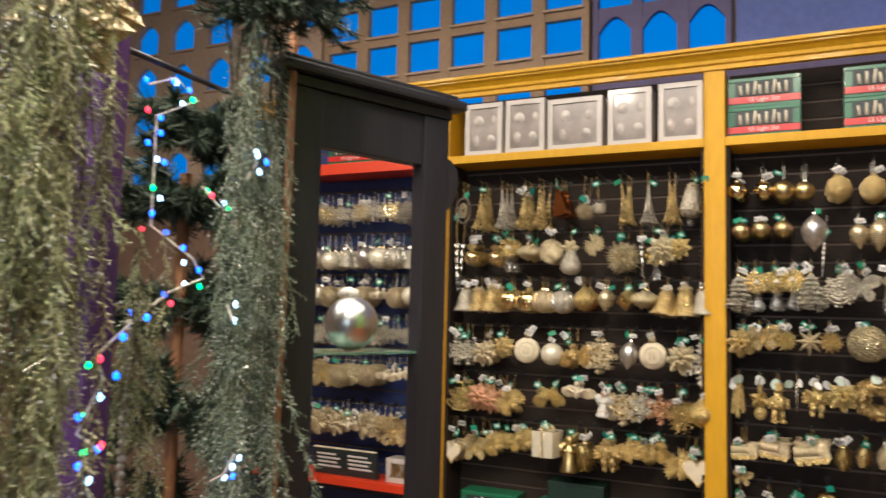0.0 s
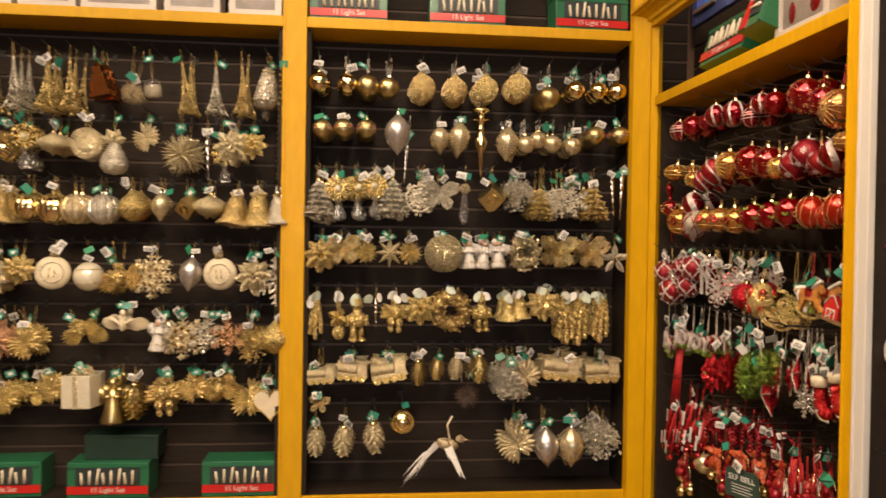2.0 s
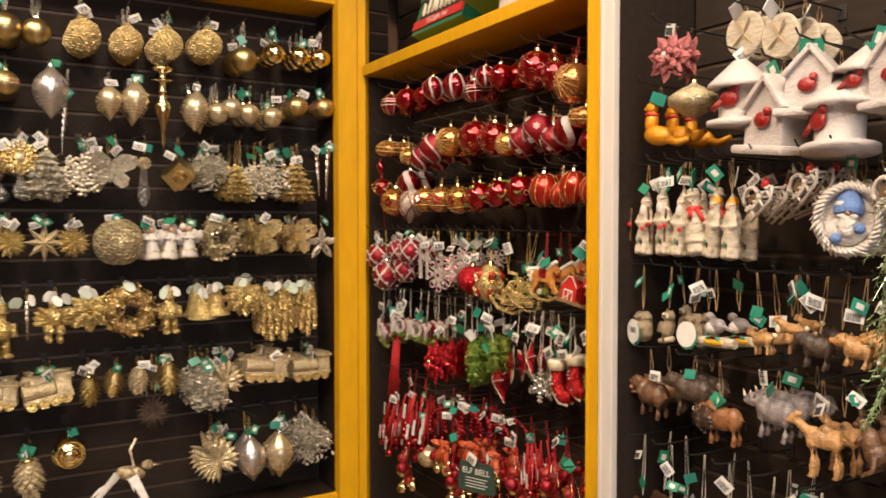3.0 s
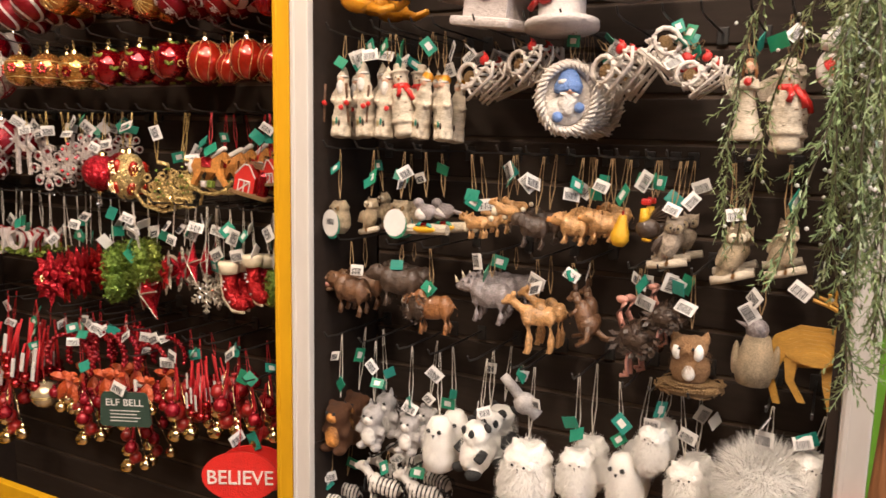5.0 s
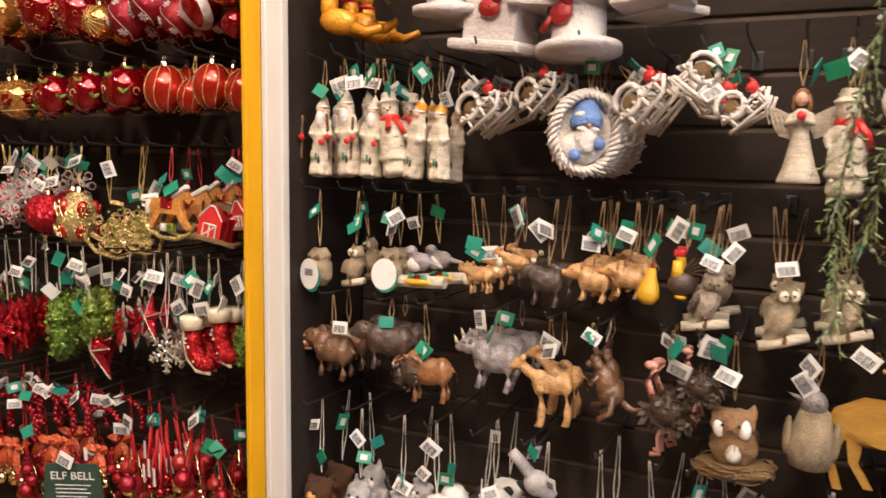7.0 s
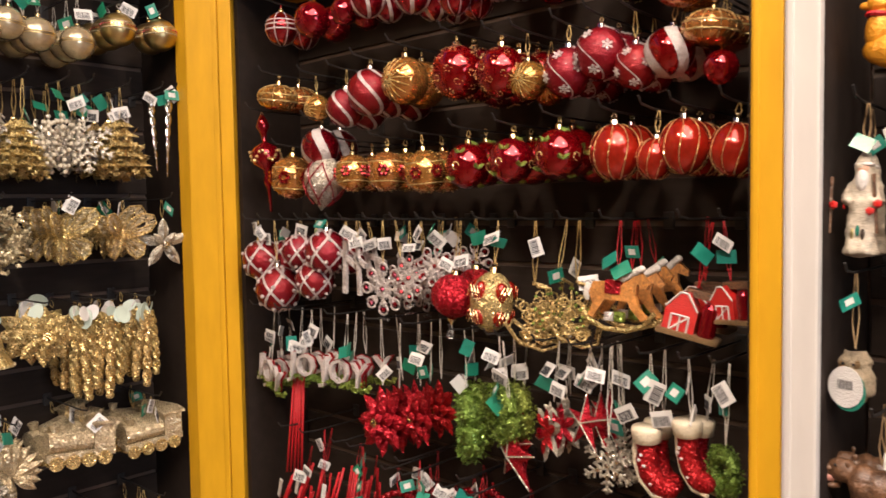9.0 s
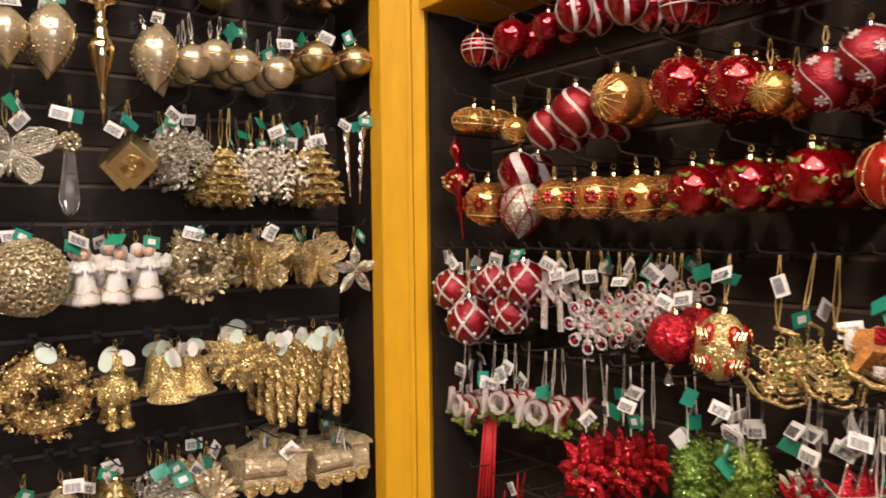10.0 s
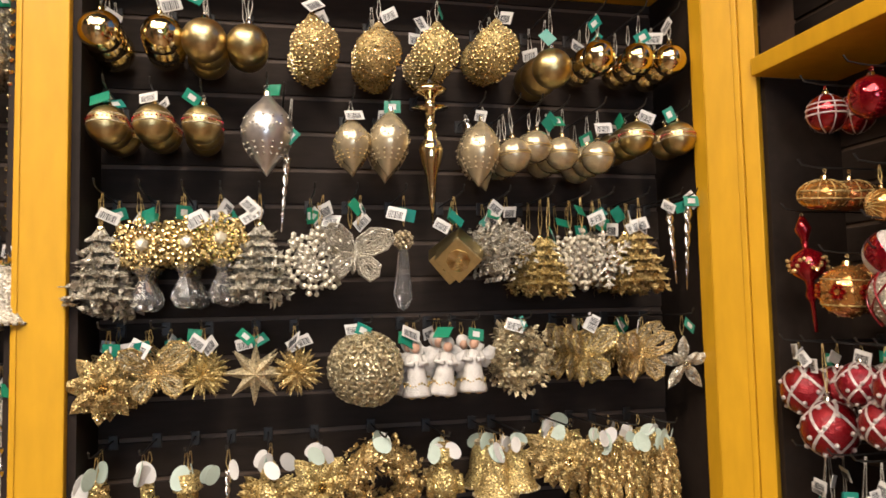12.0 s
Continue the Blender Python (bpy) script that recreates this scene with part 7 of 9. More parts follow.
@kind("santa_oval", "white twig oval ornament around a blue-robed figure", "figure_ornament")
def _():
    own = bmesh.new()
    for j in range(4):
        pts = []
        for k in range(44):
            a = 2 * math.pi * k / 44
            w = 0.05 * math.cos(9 * a + j * math.pi / 2)
            pts.append(((0.38 + w) * math.cos(a), 0.09 * math.sin(9 * a + j * math.pi / 2), (0.45 + w) * math.sin(a)))
        tube(pts, 0.03, 6, own, True)
    rnd = random.Random(14)
    for k in range(26):
        a = rnd.uniform(0, 6.28)
        p = Vector((0.4 * math.cos(a), rnd.uniform(-0.08, 0.1), 0.47 * math.sin(a)))
        way = Vector((-0.5 * math.sin(a), rnd.uniform(-0.2, 0.2), 0.5 * math.cos(a))) + Vector((math.cos(a), 0, math.sin(a))) * 0.35
        tube([p, p + way * 0.2], 0.02, 5, own, taper=0.5)
    root = part("ornament", own, "twig_white", smooth=True)
    part("back", plate([(0.34 * math.cos(a), 0.42 * math.sin(a)) for a in (0.4 * k for k in range(16))], 0.03, m=Matrix.Translation((0, 0.06, 0))), "twig_white", root)
    hood = bmesh.new()
    lathe([(0, 0.24), (0.05, 0.2), (0.14, 0.08), (0.2, -0.06), (0.19, -0.16)], 16, hood, Matrix.Translation((0.0, 0.0, 0.22)) @ Matrix.Rotation(-0.12, 4, "X"))
    part("hood", moulded(hood, 0.02, 0.012), "blue_paint", root, "blue hood", True)
    coat = bmesh.new()
    blob(coat, -0.02, 0.0, -0.18, 0.26, 0.12, 0.2, 16, 10)
    part("coat", coat, "white_snow", root, "white robe", True)
    for x, z in ((-0.12, -0.27), (0.16, -0.12)):
        cuff = bmesh.new()
        blob(cuff, x, -0.12, z, 0.075, 0.06, 0.075)
        part("mitten", cuff, "blue_paint", root, "blue mitten", True)
    beard = bmesh.new()
    blob(beard, 0, -0.1, -0.08, 0.14, 0.08, 0.19)
    for s in (-1, 1):
        blob(beard, s * 0.07, -0.15, 0.04, 0.07, 0.03, 0.03)
    blob(beard, 0, -0.11, 0.2, 0.17, 0.06, 0.045)
    part("beard", moulded(beard, 0.018, 0.02, 12.0), "white_snow", root, "white beard and fur brim", True)
    face = bmesh.new()
    blob(face, 0, -0.1, 0.11, 0.11, 0.08, 0.09)
    blob(face, 0, -0.18, 0.09, 0.025, 0.025, 0.025)
    part("face", face, "skin_paint", root, "", True)
    return root


@kind("birdhouse", "white snowy birdhouse ornament with a red bird", "birdhouse_ornament")
def _():
    root = part("ornament", lathe([(0, 0.5), (0.1, 0.42), (0.42, 0.12), (0.44, 0.06), (0.28, 0.06), (0.28, -0.34), (0.44, -0.38), (0.44, -0.46), (0, -0.5)], 22), "frosted_white", smooth=True)
    own = bmesh.new()
    blob(own, 0, -0.3, -0.1, 0.14, 0.05, 0.12)
    blob(own, 0.09, -0.31, 0.02, 0.07, 0.05, 0.07)
    lathe([(0, 0.1), (0.04, 0)], 6, own, Matrix.Translation((0.1, -0.31, 0.06)))
    tube([(-0.1, -0.3, -0.12), (-0.24, -0.3, -0.24)], 0.04, 6, own)
    part("red_bird", own, "red_bell", root, "red cardinal", True)
    part("opening", lathe([(0, 0.02), (0.1, 0.02), (0.1, -0.02), (0, -0.02)], 14, m=Matrix.Translation((-0.08, -0.27, -0.05)) @ Matrix.Rotation(math.pi / 2, 4, "X")), "box_dark", root)
    return root


@kind("chalet", "white snowy gabled house ornament with a red bird", "birdhouse_ornament")
def _():
    root = part("ornament", plate([(-0.3, -0.4), (-0.3, 0.05), (0, 0.4), (0.3, 0.05), (0.3, -0.4)], 0.5), "frosted_white")
    roof = bmesh.new()
    for s in (-1, 1):
        join(roof, box(-0.04, 0.5, -0.32, 0.32, -0.03, 0.04, 0.02), Matrix.Translation((0, 0, 0.43)) @ Matrix.Scale(s, 4, (1, 0, 0)) @ Matrix.Rotation(0.86, 4, "Y"))
    bmesh.ops.recalc_face_normals(roof, faces=roof.faces)
    part("roof", roof, "frosted_white", root, "snow-covered roof")
    part("base", box(-0.42, 0.42, -0.36, 0.36, -0.5, -0.39, 0.04), "frosted_white", root)
    own = bmesh.new()
    blob(own, 0, -0.28, -0.08, 0.13, 0.05, 0.1)
    blob(own, 0.08, -0.29, 0.02, 0.06, 0.05, 0.06)
    part("red_bird", own, "red_bell", root, "red cardinal", True)
    return root


@kind("foxgold", "golden amber sitting fox ornament", "fox_ornament")
def _():
    own = bmesh.new()
    blob(own, 0.1, 0, -0.25, 0.35, 0.18, 0.2)
    blob(own, -0.12, 0, 0.0, 0.14, 0.13, 0.25)
    blob(own, -0.16, 0, 0.28, 0.13, 0.11, 0.12)
    blob(own, -0.28, 0, 0.25, 0.08, 0.05, 0.05)
    tube([(0.35, 0, -0.3), (0.6, 0, -0.35), (0.85, 0, -0.25)], 0.1, 8, own, taper=0.6)
    for s in (-1, 1):
        lathe([(0, 0.14), (0.05, 0)], 6, own, Matrix.Translation((-0.1, s * 0.07, 0.37)))
    root = part("ornament", own, "gold_fox", smooth=True)
    part("collar", lathe([(0.13, 0.03), (0.15, 0), (0.13, -0.03)], 12, m=Matrix.Translation((-0.14, 0, 0.15))), "ribbon_red", root)
    return root


@kind("pinkflower", "dusty pink glittered flower ornament", "flower_ornament")
def _():
    return blossom("dusty_pink", "white_glitter")


@kind("woodslice", "round birch slice ornament with a twine bow", "disc_ornament")
def _():
    root = part("ornament", lathe([(0, 0.05), (0.46, 0.05), (0.5, 0.03), (0.5, -0.03), (0.46, -0.05), (0, -0.05)], 26, m=Matrix.Rotation(math.pi / 2, 4, "X"), lobes=5, lobe=0.02), "birch")
    own = bmesh.new()
    for a in (0.5, -0.5, 2.4, -2.4):
        petal(own, 0.4, 0.03, 0.05, a, y=-0.07)
    part("twine_bow", own, "twine", root)
    return root


@kind("mitten", "white mitten ornament with a red heart", "mitten_ornament")
def _():
    own = bmesh.new()
    blob(own, 0, 0, -0.1, 0.28, 0.12, 0.38)
    blob(own, 0.24, 0, -0.02, 0.1, 0.09, 0.2)
    lathe([(0.24, 0.5), (0.26, 0.4), (0.24, 0.22)], 14, own, Matrix.Diagonal((1, 0.6, 1, 1)))
    root = part("ornament", own, "white_snow", smooth=True)
    heart = [(0.011 * 16 * math.sin(a) ** 3, 0.012 * (13 * math.cos(a) - 5 * math.cos(2 * a) - 2 * math.cos(3 * a) - math.cos(4 * a))) for a in (2 * math.pi * k / 20 for k in range(20))]
    part("heart", plate(heart, 0.03, m=Matrix.Translation((0, -0.13, -0.05))), "red_paint_gloss", root, "red heart")
    return root


surface("pale_green_card", (0.42, 0.50, 0.42), 0.45, 0.0, 0.08, spread=0.2, **GL)
# ---- hanging them up ----
TEMPLATES = {}
MADE = {}


def shared_mesh(key, build):
    if key not in MADE:
        ob = build()
        MADE[key] = ob.data
        bpy.data.objects.remove(ob)
    return MADE[key]


def fixture(name, mesh, parent, m=None, label=""):
    ob = new(name, mesh)
    ob.parent = parent
    if m is not None:
        ob.matrix_basis = m
    if label:
        ob["label"] = label
    return ob


def card_mesh(w, h, mat, key):
    def build():
        return part("card", box(-w / 2, w / 2, -0.0006, 0.0006, -h, 0, 0.0), mat)
    return shared_mesh(key, build)


def oval_mesh(white):
    def build():
        pts = [(0.011 * math.sin(a), -0.02 + 0.016 * math.cos(a)) for a in (2 * math.pi * k / 16 for k in range(16))]
        return part("card", plate(pts, 0.001), "white_card" if white else "pale_green_card")
    return shared_mesh("oval white" if white else "oval green", build)


def print_mesh():
    def build():
        own = bmesh.new()
        x = -0.011
        for k in range(9):
            w = (0.0008, 0.0016, 0.001)[k % 3]
            box(x, x + w, -0.0012, -0.0007, -0.0175, -0.006, 0, own)
            x += w + 0.0012
        return part("barcode", own, "print_ink")
    return shared_mesh("barcode", build)


def logo_mesh():
    def build():
        return part("print", box(-0.006, 0.006, -0.0012, -0.0007, -0.014, -0.005, 0), "white_card")
    return shared_mesh("logo", build)


def thread_mesh(mat):
    def build():
        own = tube([(0.0, 0, 0), (-0.004, 0, 0.35), (-0.001, 0, 1.0)], 0.0009, 4)
        tube([(0.0, 0, 0), (0.004, 0, 0.4), (0.001, 0, 1.0)], 0.0009, 4, own)
        return part("string", own, mat)
    return shared_mesh("string " + mat, build)


RND = random.Random(77)
FACING = {"wreath_gr": -36, "poinsettia_r": -20, "starred": -24, "poinsettia_rs": -20, "butterfly": 14, "wreath_g": 20, "stocking": -14, "sleigh": 48}
SWING = {"twigsled": 8, "sleigh": 14, "stick": 12, "leaf": 25, "bird_g": 18, "butterfly": 10, "filigree_g": 20, "spray": 15}


def hook_mesh():
    """A slatwall peg: a plate in the groove, a bar and an upturned tip."""
    own = tube([(0, DEEP - 0.002, 0), (0, 0.02, 0.002), (0, -0.012, 0.006), (0, -0.02, 0.016)], 0.0017, 6)
    box(-0.009, 0.009, DEEP - 0.003, DEEP + 0.004, -0.018, 0.01, 0.002, own)
    return part("hook", own, "metal_hook")


def hang(wall, u, z, high, key, n, top, thread="thread_gold", tags=1, gap=0.0, face=0.0, group="ornaments on the slatwall", out=0.03, tag_size=1.0, oval=False):
    """Hangs n alike ornaments, high metres tall, one behind the other from a peg at height top."""
    make, label, name = KINDS[key]
    made = TEMPLATES.get(key)
    step = gap or min(0.055, 0.13 / max(1, n - 1) if n > 1 else 0.05)
    reach = top - (z + 0.5 * high)
    peg = new("hook", shared_mesh("hook", hook_mesh))
    peg.matrix_basis = wall @ Matrix.Translation((u, 0, top))
    tagged(peg, "thin black metal peg in the slatwall", "hook", group="slatwall pegs")
    slope = RND.choice((-44, -30, 34, 48)) if key == "twigsled" else 0
    for k in range(n):
        lean = face + FACING.get(key, 0) + RND.gauss(0, 10 + 3 * (k > 0))
        m = wall @ pose(u + RND.gauss(0, 0.004) * (k > 0), out + step * k, z + RND.gauss(0, 0.003) * (k > 0), RND.gauss(0, 3), RND.gauss(0, SWING.get(key, 4)) + slope, lean) @ Matrix.Scale(high, 4)
        if made is None:
            made = make()
            made.name = name
            tagged(made, label, name.replace("_", " "), group)
            made.matrix_basis = m
            TEMPLATES[key] = made
            BARE[key] = list(made.children)
            ob = made
        else:
            ob = copy_bare(key, m)
            ob["group"] = group
        length = max(0.004, reach)
        s = 1 / high
        fixture("string", thread_mesh(thread), ob, Matrix.Translation((0, 0, 0.49)) @ Matrix.Diagonal((s, s, (length + 0.01 * high) * s, 1)))
        for j in range(tags):
            if RND.random() > (0.85 if k == 0 else 0.42):
                continue
            white = RND.random() < 0.55
            slide = RND.uniform(0.1, 0.75) * length if length > 0.02 else 0.01
            drop = Matrix.Translation((s * RND.gauss(0, 0.012), -s * 0.006, 0.5 + s * slide)) @ Euler((RND.uniform(-0.7, 0.3), RND.gauss(0, 0.6), RND.gauss(0, 0.6))).to_matrix().to_4x4() @ Matrix.Scale(s * RND.uniform(1.1, 1.42) * tag_size, 4)
            if oval:
                fixture("oval_tag", oval_mesh(white), ob, drop, "pale oval paper tag")
            elif white:
                tag = fixture("price_tag", card_mesh(0.027, 0.019, "white_card", "white card"), ob, drop, "white paper barcode tag")
                fixture("barcode", print_mesh(), tag)
            else:
                tag = fixture("brand_tag", card_mesh(0.026, 0.019, "green_card", "green card"), ob, drop, "folded green paper tag")
                if RND.random() < 0.6:
                    fixture("print", logo_mesh(), tag)


BARE = {}


def copy_bare(key, m):
    """A copy of an ornament and its own parts, without string and tags."""
    root = TEMPLATES[key]
    ob = root.copy()
    scene.collection.objects.link(ob)
    ob.matrix_basis = m
    for child in BARE[key]:
        c = child.copy()
        scene.collection.objects.link(c)
        c.parent = ob
        c.matrix_parent_inverse = child.matrix_parent_inverse
    return ob


def row(wall, top, items, **options):
    for key, u, z, high, n in items:
        hang(wall, u, z, high, key, n, max(top, z + 0.5 * high + 0.006), **options)

# ---- golden display: ornaments row by row (kind, along the wall, height of the middle, size, how many deep) ----
row(GOLD, 2.191, [
    ("medal", -1.574, 2.051, 0.138, 1), ("eiffel_g", -1.479, 2.047, 0.177, 4), ("eiffel_s", -1.362, 2.052, 0.182, 3), ("eiffel_g", -1.258, 2.048, 0.178, 4),
    ("eiffel_g", -1.176, 2.049, 0.178, 3), ("arch", -1.076, 2.078, 0.138, 3), ("starburst_c", -0.963, 2.028, 0.098, 2), ("candle", -0.888, 2.046, 0.067, 1),
    ("eiffel_g", -0.775, 2.055, 0.178, 3), ("eiffel_s", -0.67, 2.047, 0.169, 2), ("eiffel_g", -0.57, 2.052, 0.174, 3), ("beadtree", -0.488, 2.048, 0.211, 2),
    ("beadchain", -0.434, 1.93, 0.423, 1), ("icicle", -1.599, 1.769, 0.255, 2),
])
row(GOLD, 1.962, [
    ("pineapple", -1.518, 1.836, 0.12, 3), ("pineapple", -1.396, 1.832, 0.111, 2), ("flake_drop", -1.328, 1.826, 0.166, 3), ("onion", -1.23, 1.838, 0.089, 3),
    ("spikeball", -1.118, 1.843, 0.124, 2), ("pear", -1.02, 1.81, 0.16, 1), ("leaf_c", -0.907, 1.868, 0.111, 1), ("starburst_c", -0.787, 1.813, 0.178, 3),
    ("icicle", -0.692, 1.796, 0.2, 1), ("poinsettia_c", -0.607, 1.841, 0.138, 3), ("poinsettia", -0.532, 1.852, 0.111, 1), ("flake_drop", -0.636, 1.785, 0.156, 1),
], tags=2)
row(GOLD, 1.724, [
    ("bell_s", -1.555, 1.61, 0.124, 2), ("bell_g", -1.484, 1.61, 0.12, 2), ("bell_g", -1.416, 1.615, 0.133, 3), ("rib_g", -1.316, 1.615, 0.111, 2),
    ("rib_g", -1.228, 1.611, 0.124, 2), ("rib_c", -1.15, 1.612, 0.124, 2), ("rib_s", -1.061, 1.612, 0.124, 2), ("beadball", -0.957, 1.621, 0.124, 3),
    ("drop_gl", -0.858, 1.622, 0.116, 2), ("cube", -0.758, 1.622, 0.102, 2), ("onion", -0.691, 1.622, 0.093, 3), ("bell_g", -0.596, 1.614, 0.134, 2),
    ("bell_g", -0.513, 1.614, 0.138, 2), ("bell_s", -0.44, 1.619, 0.12, 1),
])
row(GOLD, 1.495, [
    ("flake_s", -1.594, 1.359, 0.146, 3), ("flake_s", -1.528, 1.353, 0.129, 2), ("poinsettia_c", -1.444, 1.353, 0.133, 3), ("poinsettia", -1.351, 1.387, 0.115, 2),
    ("medallion", -1.227, 1.389, 0.147, 1), ("ball_ivory", -1.105, 1.372, 0.12, 1), ("bird_g", -1.001, 1.354, 0.156, 3), ("flake_g", -0.89, 1.368, 0.169, 2),
    ("drop_s", -0.75, 1.38, 0.138, 1), ("medallion", -0.646, 1.391, 0.147, 1), ("poinsettia_c", -0.528, 1.369, 0.138, 3), ("flake_s", -0.446, 1.352, 0.187, 2),
], tags=2)
row(GOLD, 1.257, [
    ("sleigh", -1.576, 1.137, 0.146, 3), ("poinsettia_rose", -1.469, 1.144, 0.138, 3), ("poinsettia_rose", -1.408, 1.127, 0.124, 3), ("leaf", -1.317, 1.127, 0.133, 3),
    ("bird_g", -1.129, 1.165, 0.133, 3), ("swan", -0.983, 1.19, 0.147, 2), ("angel_w", -0.863, 1.157, 0.12, 2), ("flake_g", -0.778, 1.146, 0.169, 2),
    ("flake_s", -0.701, 1.146, 0.125, 3), ("flake_rose", -0.618, 1.146, 0.138, 2), ("filigree_g", -0.534, 1.12, 0.142, 3), ("beadball", -0.445, 1.147, 0.138, 1),
], tags=2)
row(GOLD, 1.039, [
    ("heart", -1.601, 0.877, 0.12, 3), ("butterfly", -1.486, 0.9, 0.115, 3), ("leaf", -1.387, 0.927, 0.12, 3), ("bird_g", -1.31, 0.945, 0.12, 3),
    ("leaf", -1.232, 0.963, 0.12, 2), ("giftbox", -1.126, 0.967, 0.142, 2), ("angel_g", -1.017, 0.923, 0.169, 3), ("pinecone_g", -0.944, 0.916, 0.142, 2),
    ("cherub", -0.844, 0.934, 0.16, 3), ("leaf", -0.733, 0.961, 0.12, 3), ("bird_g", -0.644, 0.95, 0.125, 3), ("leaf", -0.538, 0.91, 0.134, 3),
    ("heart", -0.46, 0.906, 0.134, 2),
], tags=2)
row(GOLD, 2.188, [
    ("ball_shiny", -0.297, 2.094, 0.089, 3), ("ball_shiny", -0.192, 2.094, 0.085, 3), ("ball_matte", -0.117, 2.088, 0.094, 3), ("ball_matte", -0.039, 2.084, 0.089, 2),
    ("beadball", 0.086, 2.089, 0.125, 3), ("beadball", 0.209, 2.083, 0.12, 3), ("beadball", 0.327, 2.09, 0.12, 3), ("beadball", 0.45, 2.102, 0.125, 3),
    ("ball_matte", 0.569, 2.069, 0.094, 3), ("ball_shiny", 0.674, 2.099, 0.08, 3), ("ball_shiny", 0.764, 2.099, 0.08, 3), ("ball_shiny", 0.838, 2.1, 0.08, 3),
], thread="thread_white")
row(GOLD, 1.979, [
    ("ball_band", -0.283, 1.922, 0.082, 3), ("ball_band", -0.205, 1.927, 0.082, 3), ("ball_band", -0.12, 1.928, 0.082, 3), ("drop_s", -0.004, 1.91, 0.165, 1),
    ("icicle", 0.027, 1.795, 0.147, 1), ("drop_g", 0.156, 1.895, 0.116, 2), ("drop_gl", 0.228, 1.9, 0.143, 2), ("finial", 0.31, 1.878, 0.286, 1),
    ("drop_gl", 0.411, 1.886, 0.147, 2), ("jingle", 0.482, 1.886, 0.08, 3), ("jingle", 0.529, 1.904, 0.076, 2), ("jingle", 0.585, 1.891, 0.08, 3),
    ("jingle", 0.664, 1.885, 0.08, 3), ("ball_band", 0.753, 1.927, 0.083, 3), ("ball_band", 0.85, 1.93, 0.083, 2),
], thread="thread_white")
row(GOLD, 1.796, [
    ("tree_s", -0.295, 1.657, 0.156, 3), ("flake_drop", -0.222, 1.664, 0.169, 3), ("flake_drop", -0.151, 1.669, 0.169, 3), ("flake_drop", -0.086, 1.676, 0.169, 2),
    ("tree_s", -0.019, 1.67, 0.147, 2), ("pearlflake", 0.081, 1.67, 0.138, 3), ("butterfly_s", 0.159, 1.684, 0.112, 2), ("glassdrop", 0.251, 1.655, 0.165, 1),
    ("cube", 0.363, 1.68, 0.112, 2), ("filigree_s", 0.456, 1.694, 0.138, 4), ("tree_g", 0.546, 1.656, 0.121, 3), ("pearlflake", 0.624, 1.668, 0.13, 4),
    ("flake_s", 0.674, 1.668, 0.125, 4), ("tree_g", 0.752, 1.668, 0.134, 4), ("icicle", 0.826, 1.695, 0.165, 1), ("icicle", 0.86, 1.695, 0.192, 1),
], tags=2)
row(GOLD, 1.55, [
    ("poinsettia", -0.286, 1.452, 0.134, 3), ("butterfly", -0.201, 1.473, 0.107, 3), ("starburst", -0.119, 1.464, 0.107, 2), ("star8", -0.027, 1.464, 0.116, 2),
    ("starburst", 0.049, 1.465, 0.111, 2), ("flakeball", 0.182, 1.465, 0.147, 2), ("angel_w", 0.272, 1.465, 0.112, 2), ("angel_w", 0.33, 1.466, 0.112, 3),
    ("angel_w", 0.386, 1.47, 0.112, 2), ("wreath_g", 0.491, 1.473, 0.134, 3), ("butterfly", 0.618, 1.476, 0.121, 4), ("butterfly", 0.742, 1.472, 0.112, 4),
    ("leafstar", 0.838, 1.45, 0.121, 1),
], tags=2)
row(GOLD, 1.332, [
    ("rope", -0.298, 1.218, 0.151, 2), ("note", -0.218, 1.223, 0.174, 2), ("nutcracker", -0.145, 1.214, 0.165, 2), ("icicle", -0.076, 1.237, 0.12, 1),
    ("cherub", -0.004, 1.235, 0.143, 2), ("poinsettia", 0.089, 1.255, 0.129, 2), ("wreath_gg", 0.206, 1.249, 0.165, 2), ("nutcracker", 0.324, 1.242, 0.143, 2),
    ("bell_g", 0.425, 1.258, 0.103, 3), ("bell_g", 0.469, 1.265, 0.098, 2), ("poinsettia", 0.57, 1.27, 0.125, 3), ("rope", 0.649, 1.221, 0.192, 3),
    ("rope", 0.705, 1.217, 0.192, 3), ("rope", 0.79, 1.221, 0.179, 3),
], tags=3, oval=True)
row(GOLD, 1.104, [
    ("train", -0.277, 1.007, 0.067, 2), ("train", -0.159, 1.023, 0.076, 3), ("train", -0.026, 1.023, 0.089, 3), ("pinecone_g", 0.086, 1.014, 0.103, 2),
    ("pinecone_g", 0.157, 1.03, 0.094, 2), ("pinecone_s", 0.229, 1.03, 0.094, 2), ("pinecone_g", 0.318, 1.03, 0.116, 2), ("filigree_s", 0.403, 0.986, 0.134, 3),
    ("tree_s", 0.444, 0.981, 0.134, 3), ("leaf_c", 0.497, 0.997, 0.138, 3), ("train", 0.634, 1.031, 0.094, 3), ("train", 0.795, 1.02, 0.089, 4),
    ("starburst_k", 0.274, 0.925, 0.125, 2),
], tags=2)
row(GOLD, 0.874, [
    ("pinecone_s", -0.292, 0.761, 0.12, 2), ("pinecone_s", -0.19, 0.762, 0.125, 2), ("pinecone_s", -0.076, 0.773, 0.129, 2), ("disc_g", 0.029, 0.84, 0.112, 1),
    ("leaf_c", 0.471, 0.74, 0.156, 3), ("drop_s", 0.583, 0.729, 0.165, 2), ("drop_gl", 0.68, 0.729, 0.174, 2), ("filigree_s", 0.796, 0.752, 0.17, 4),
    ("butterfly", -0.284, 0.902, 0.067, 1),
], tags=2)

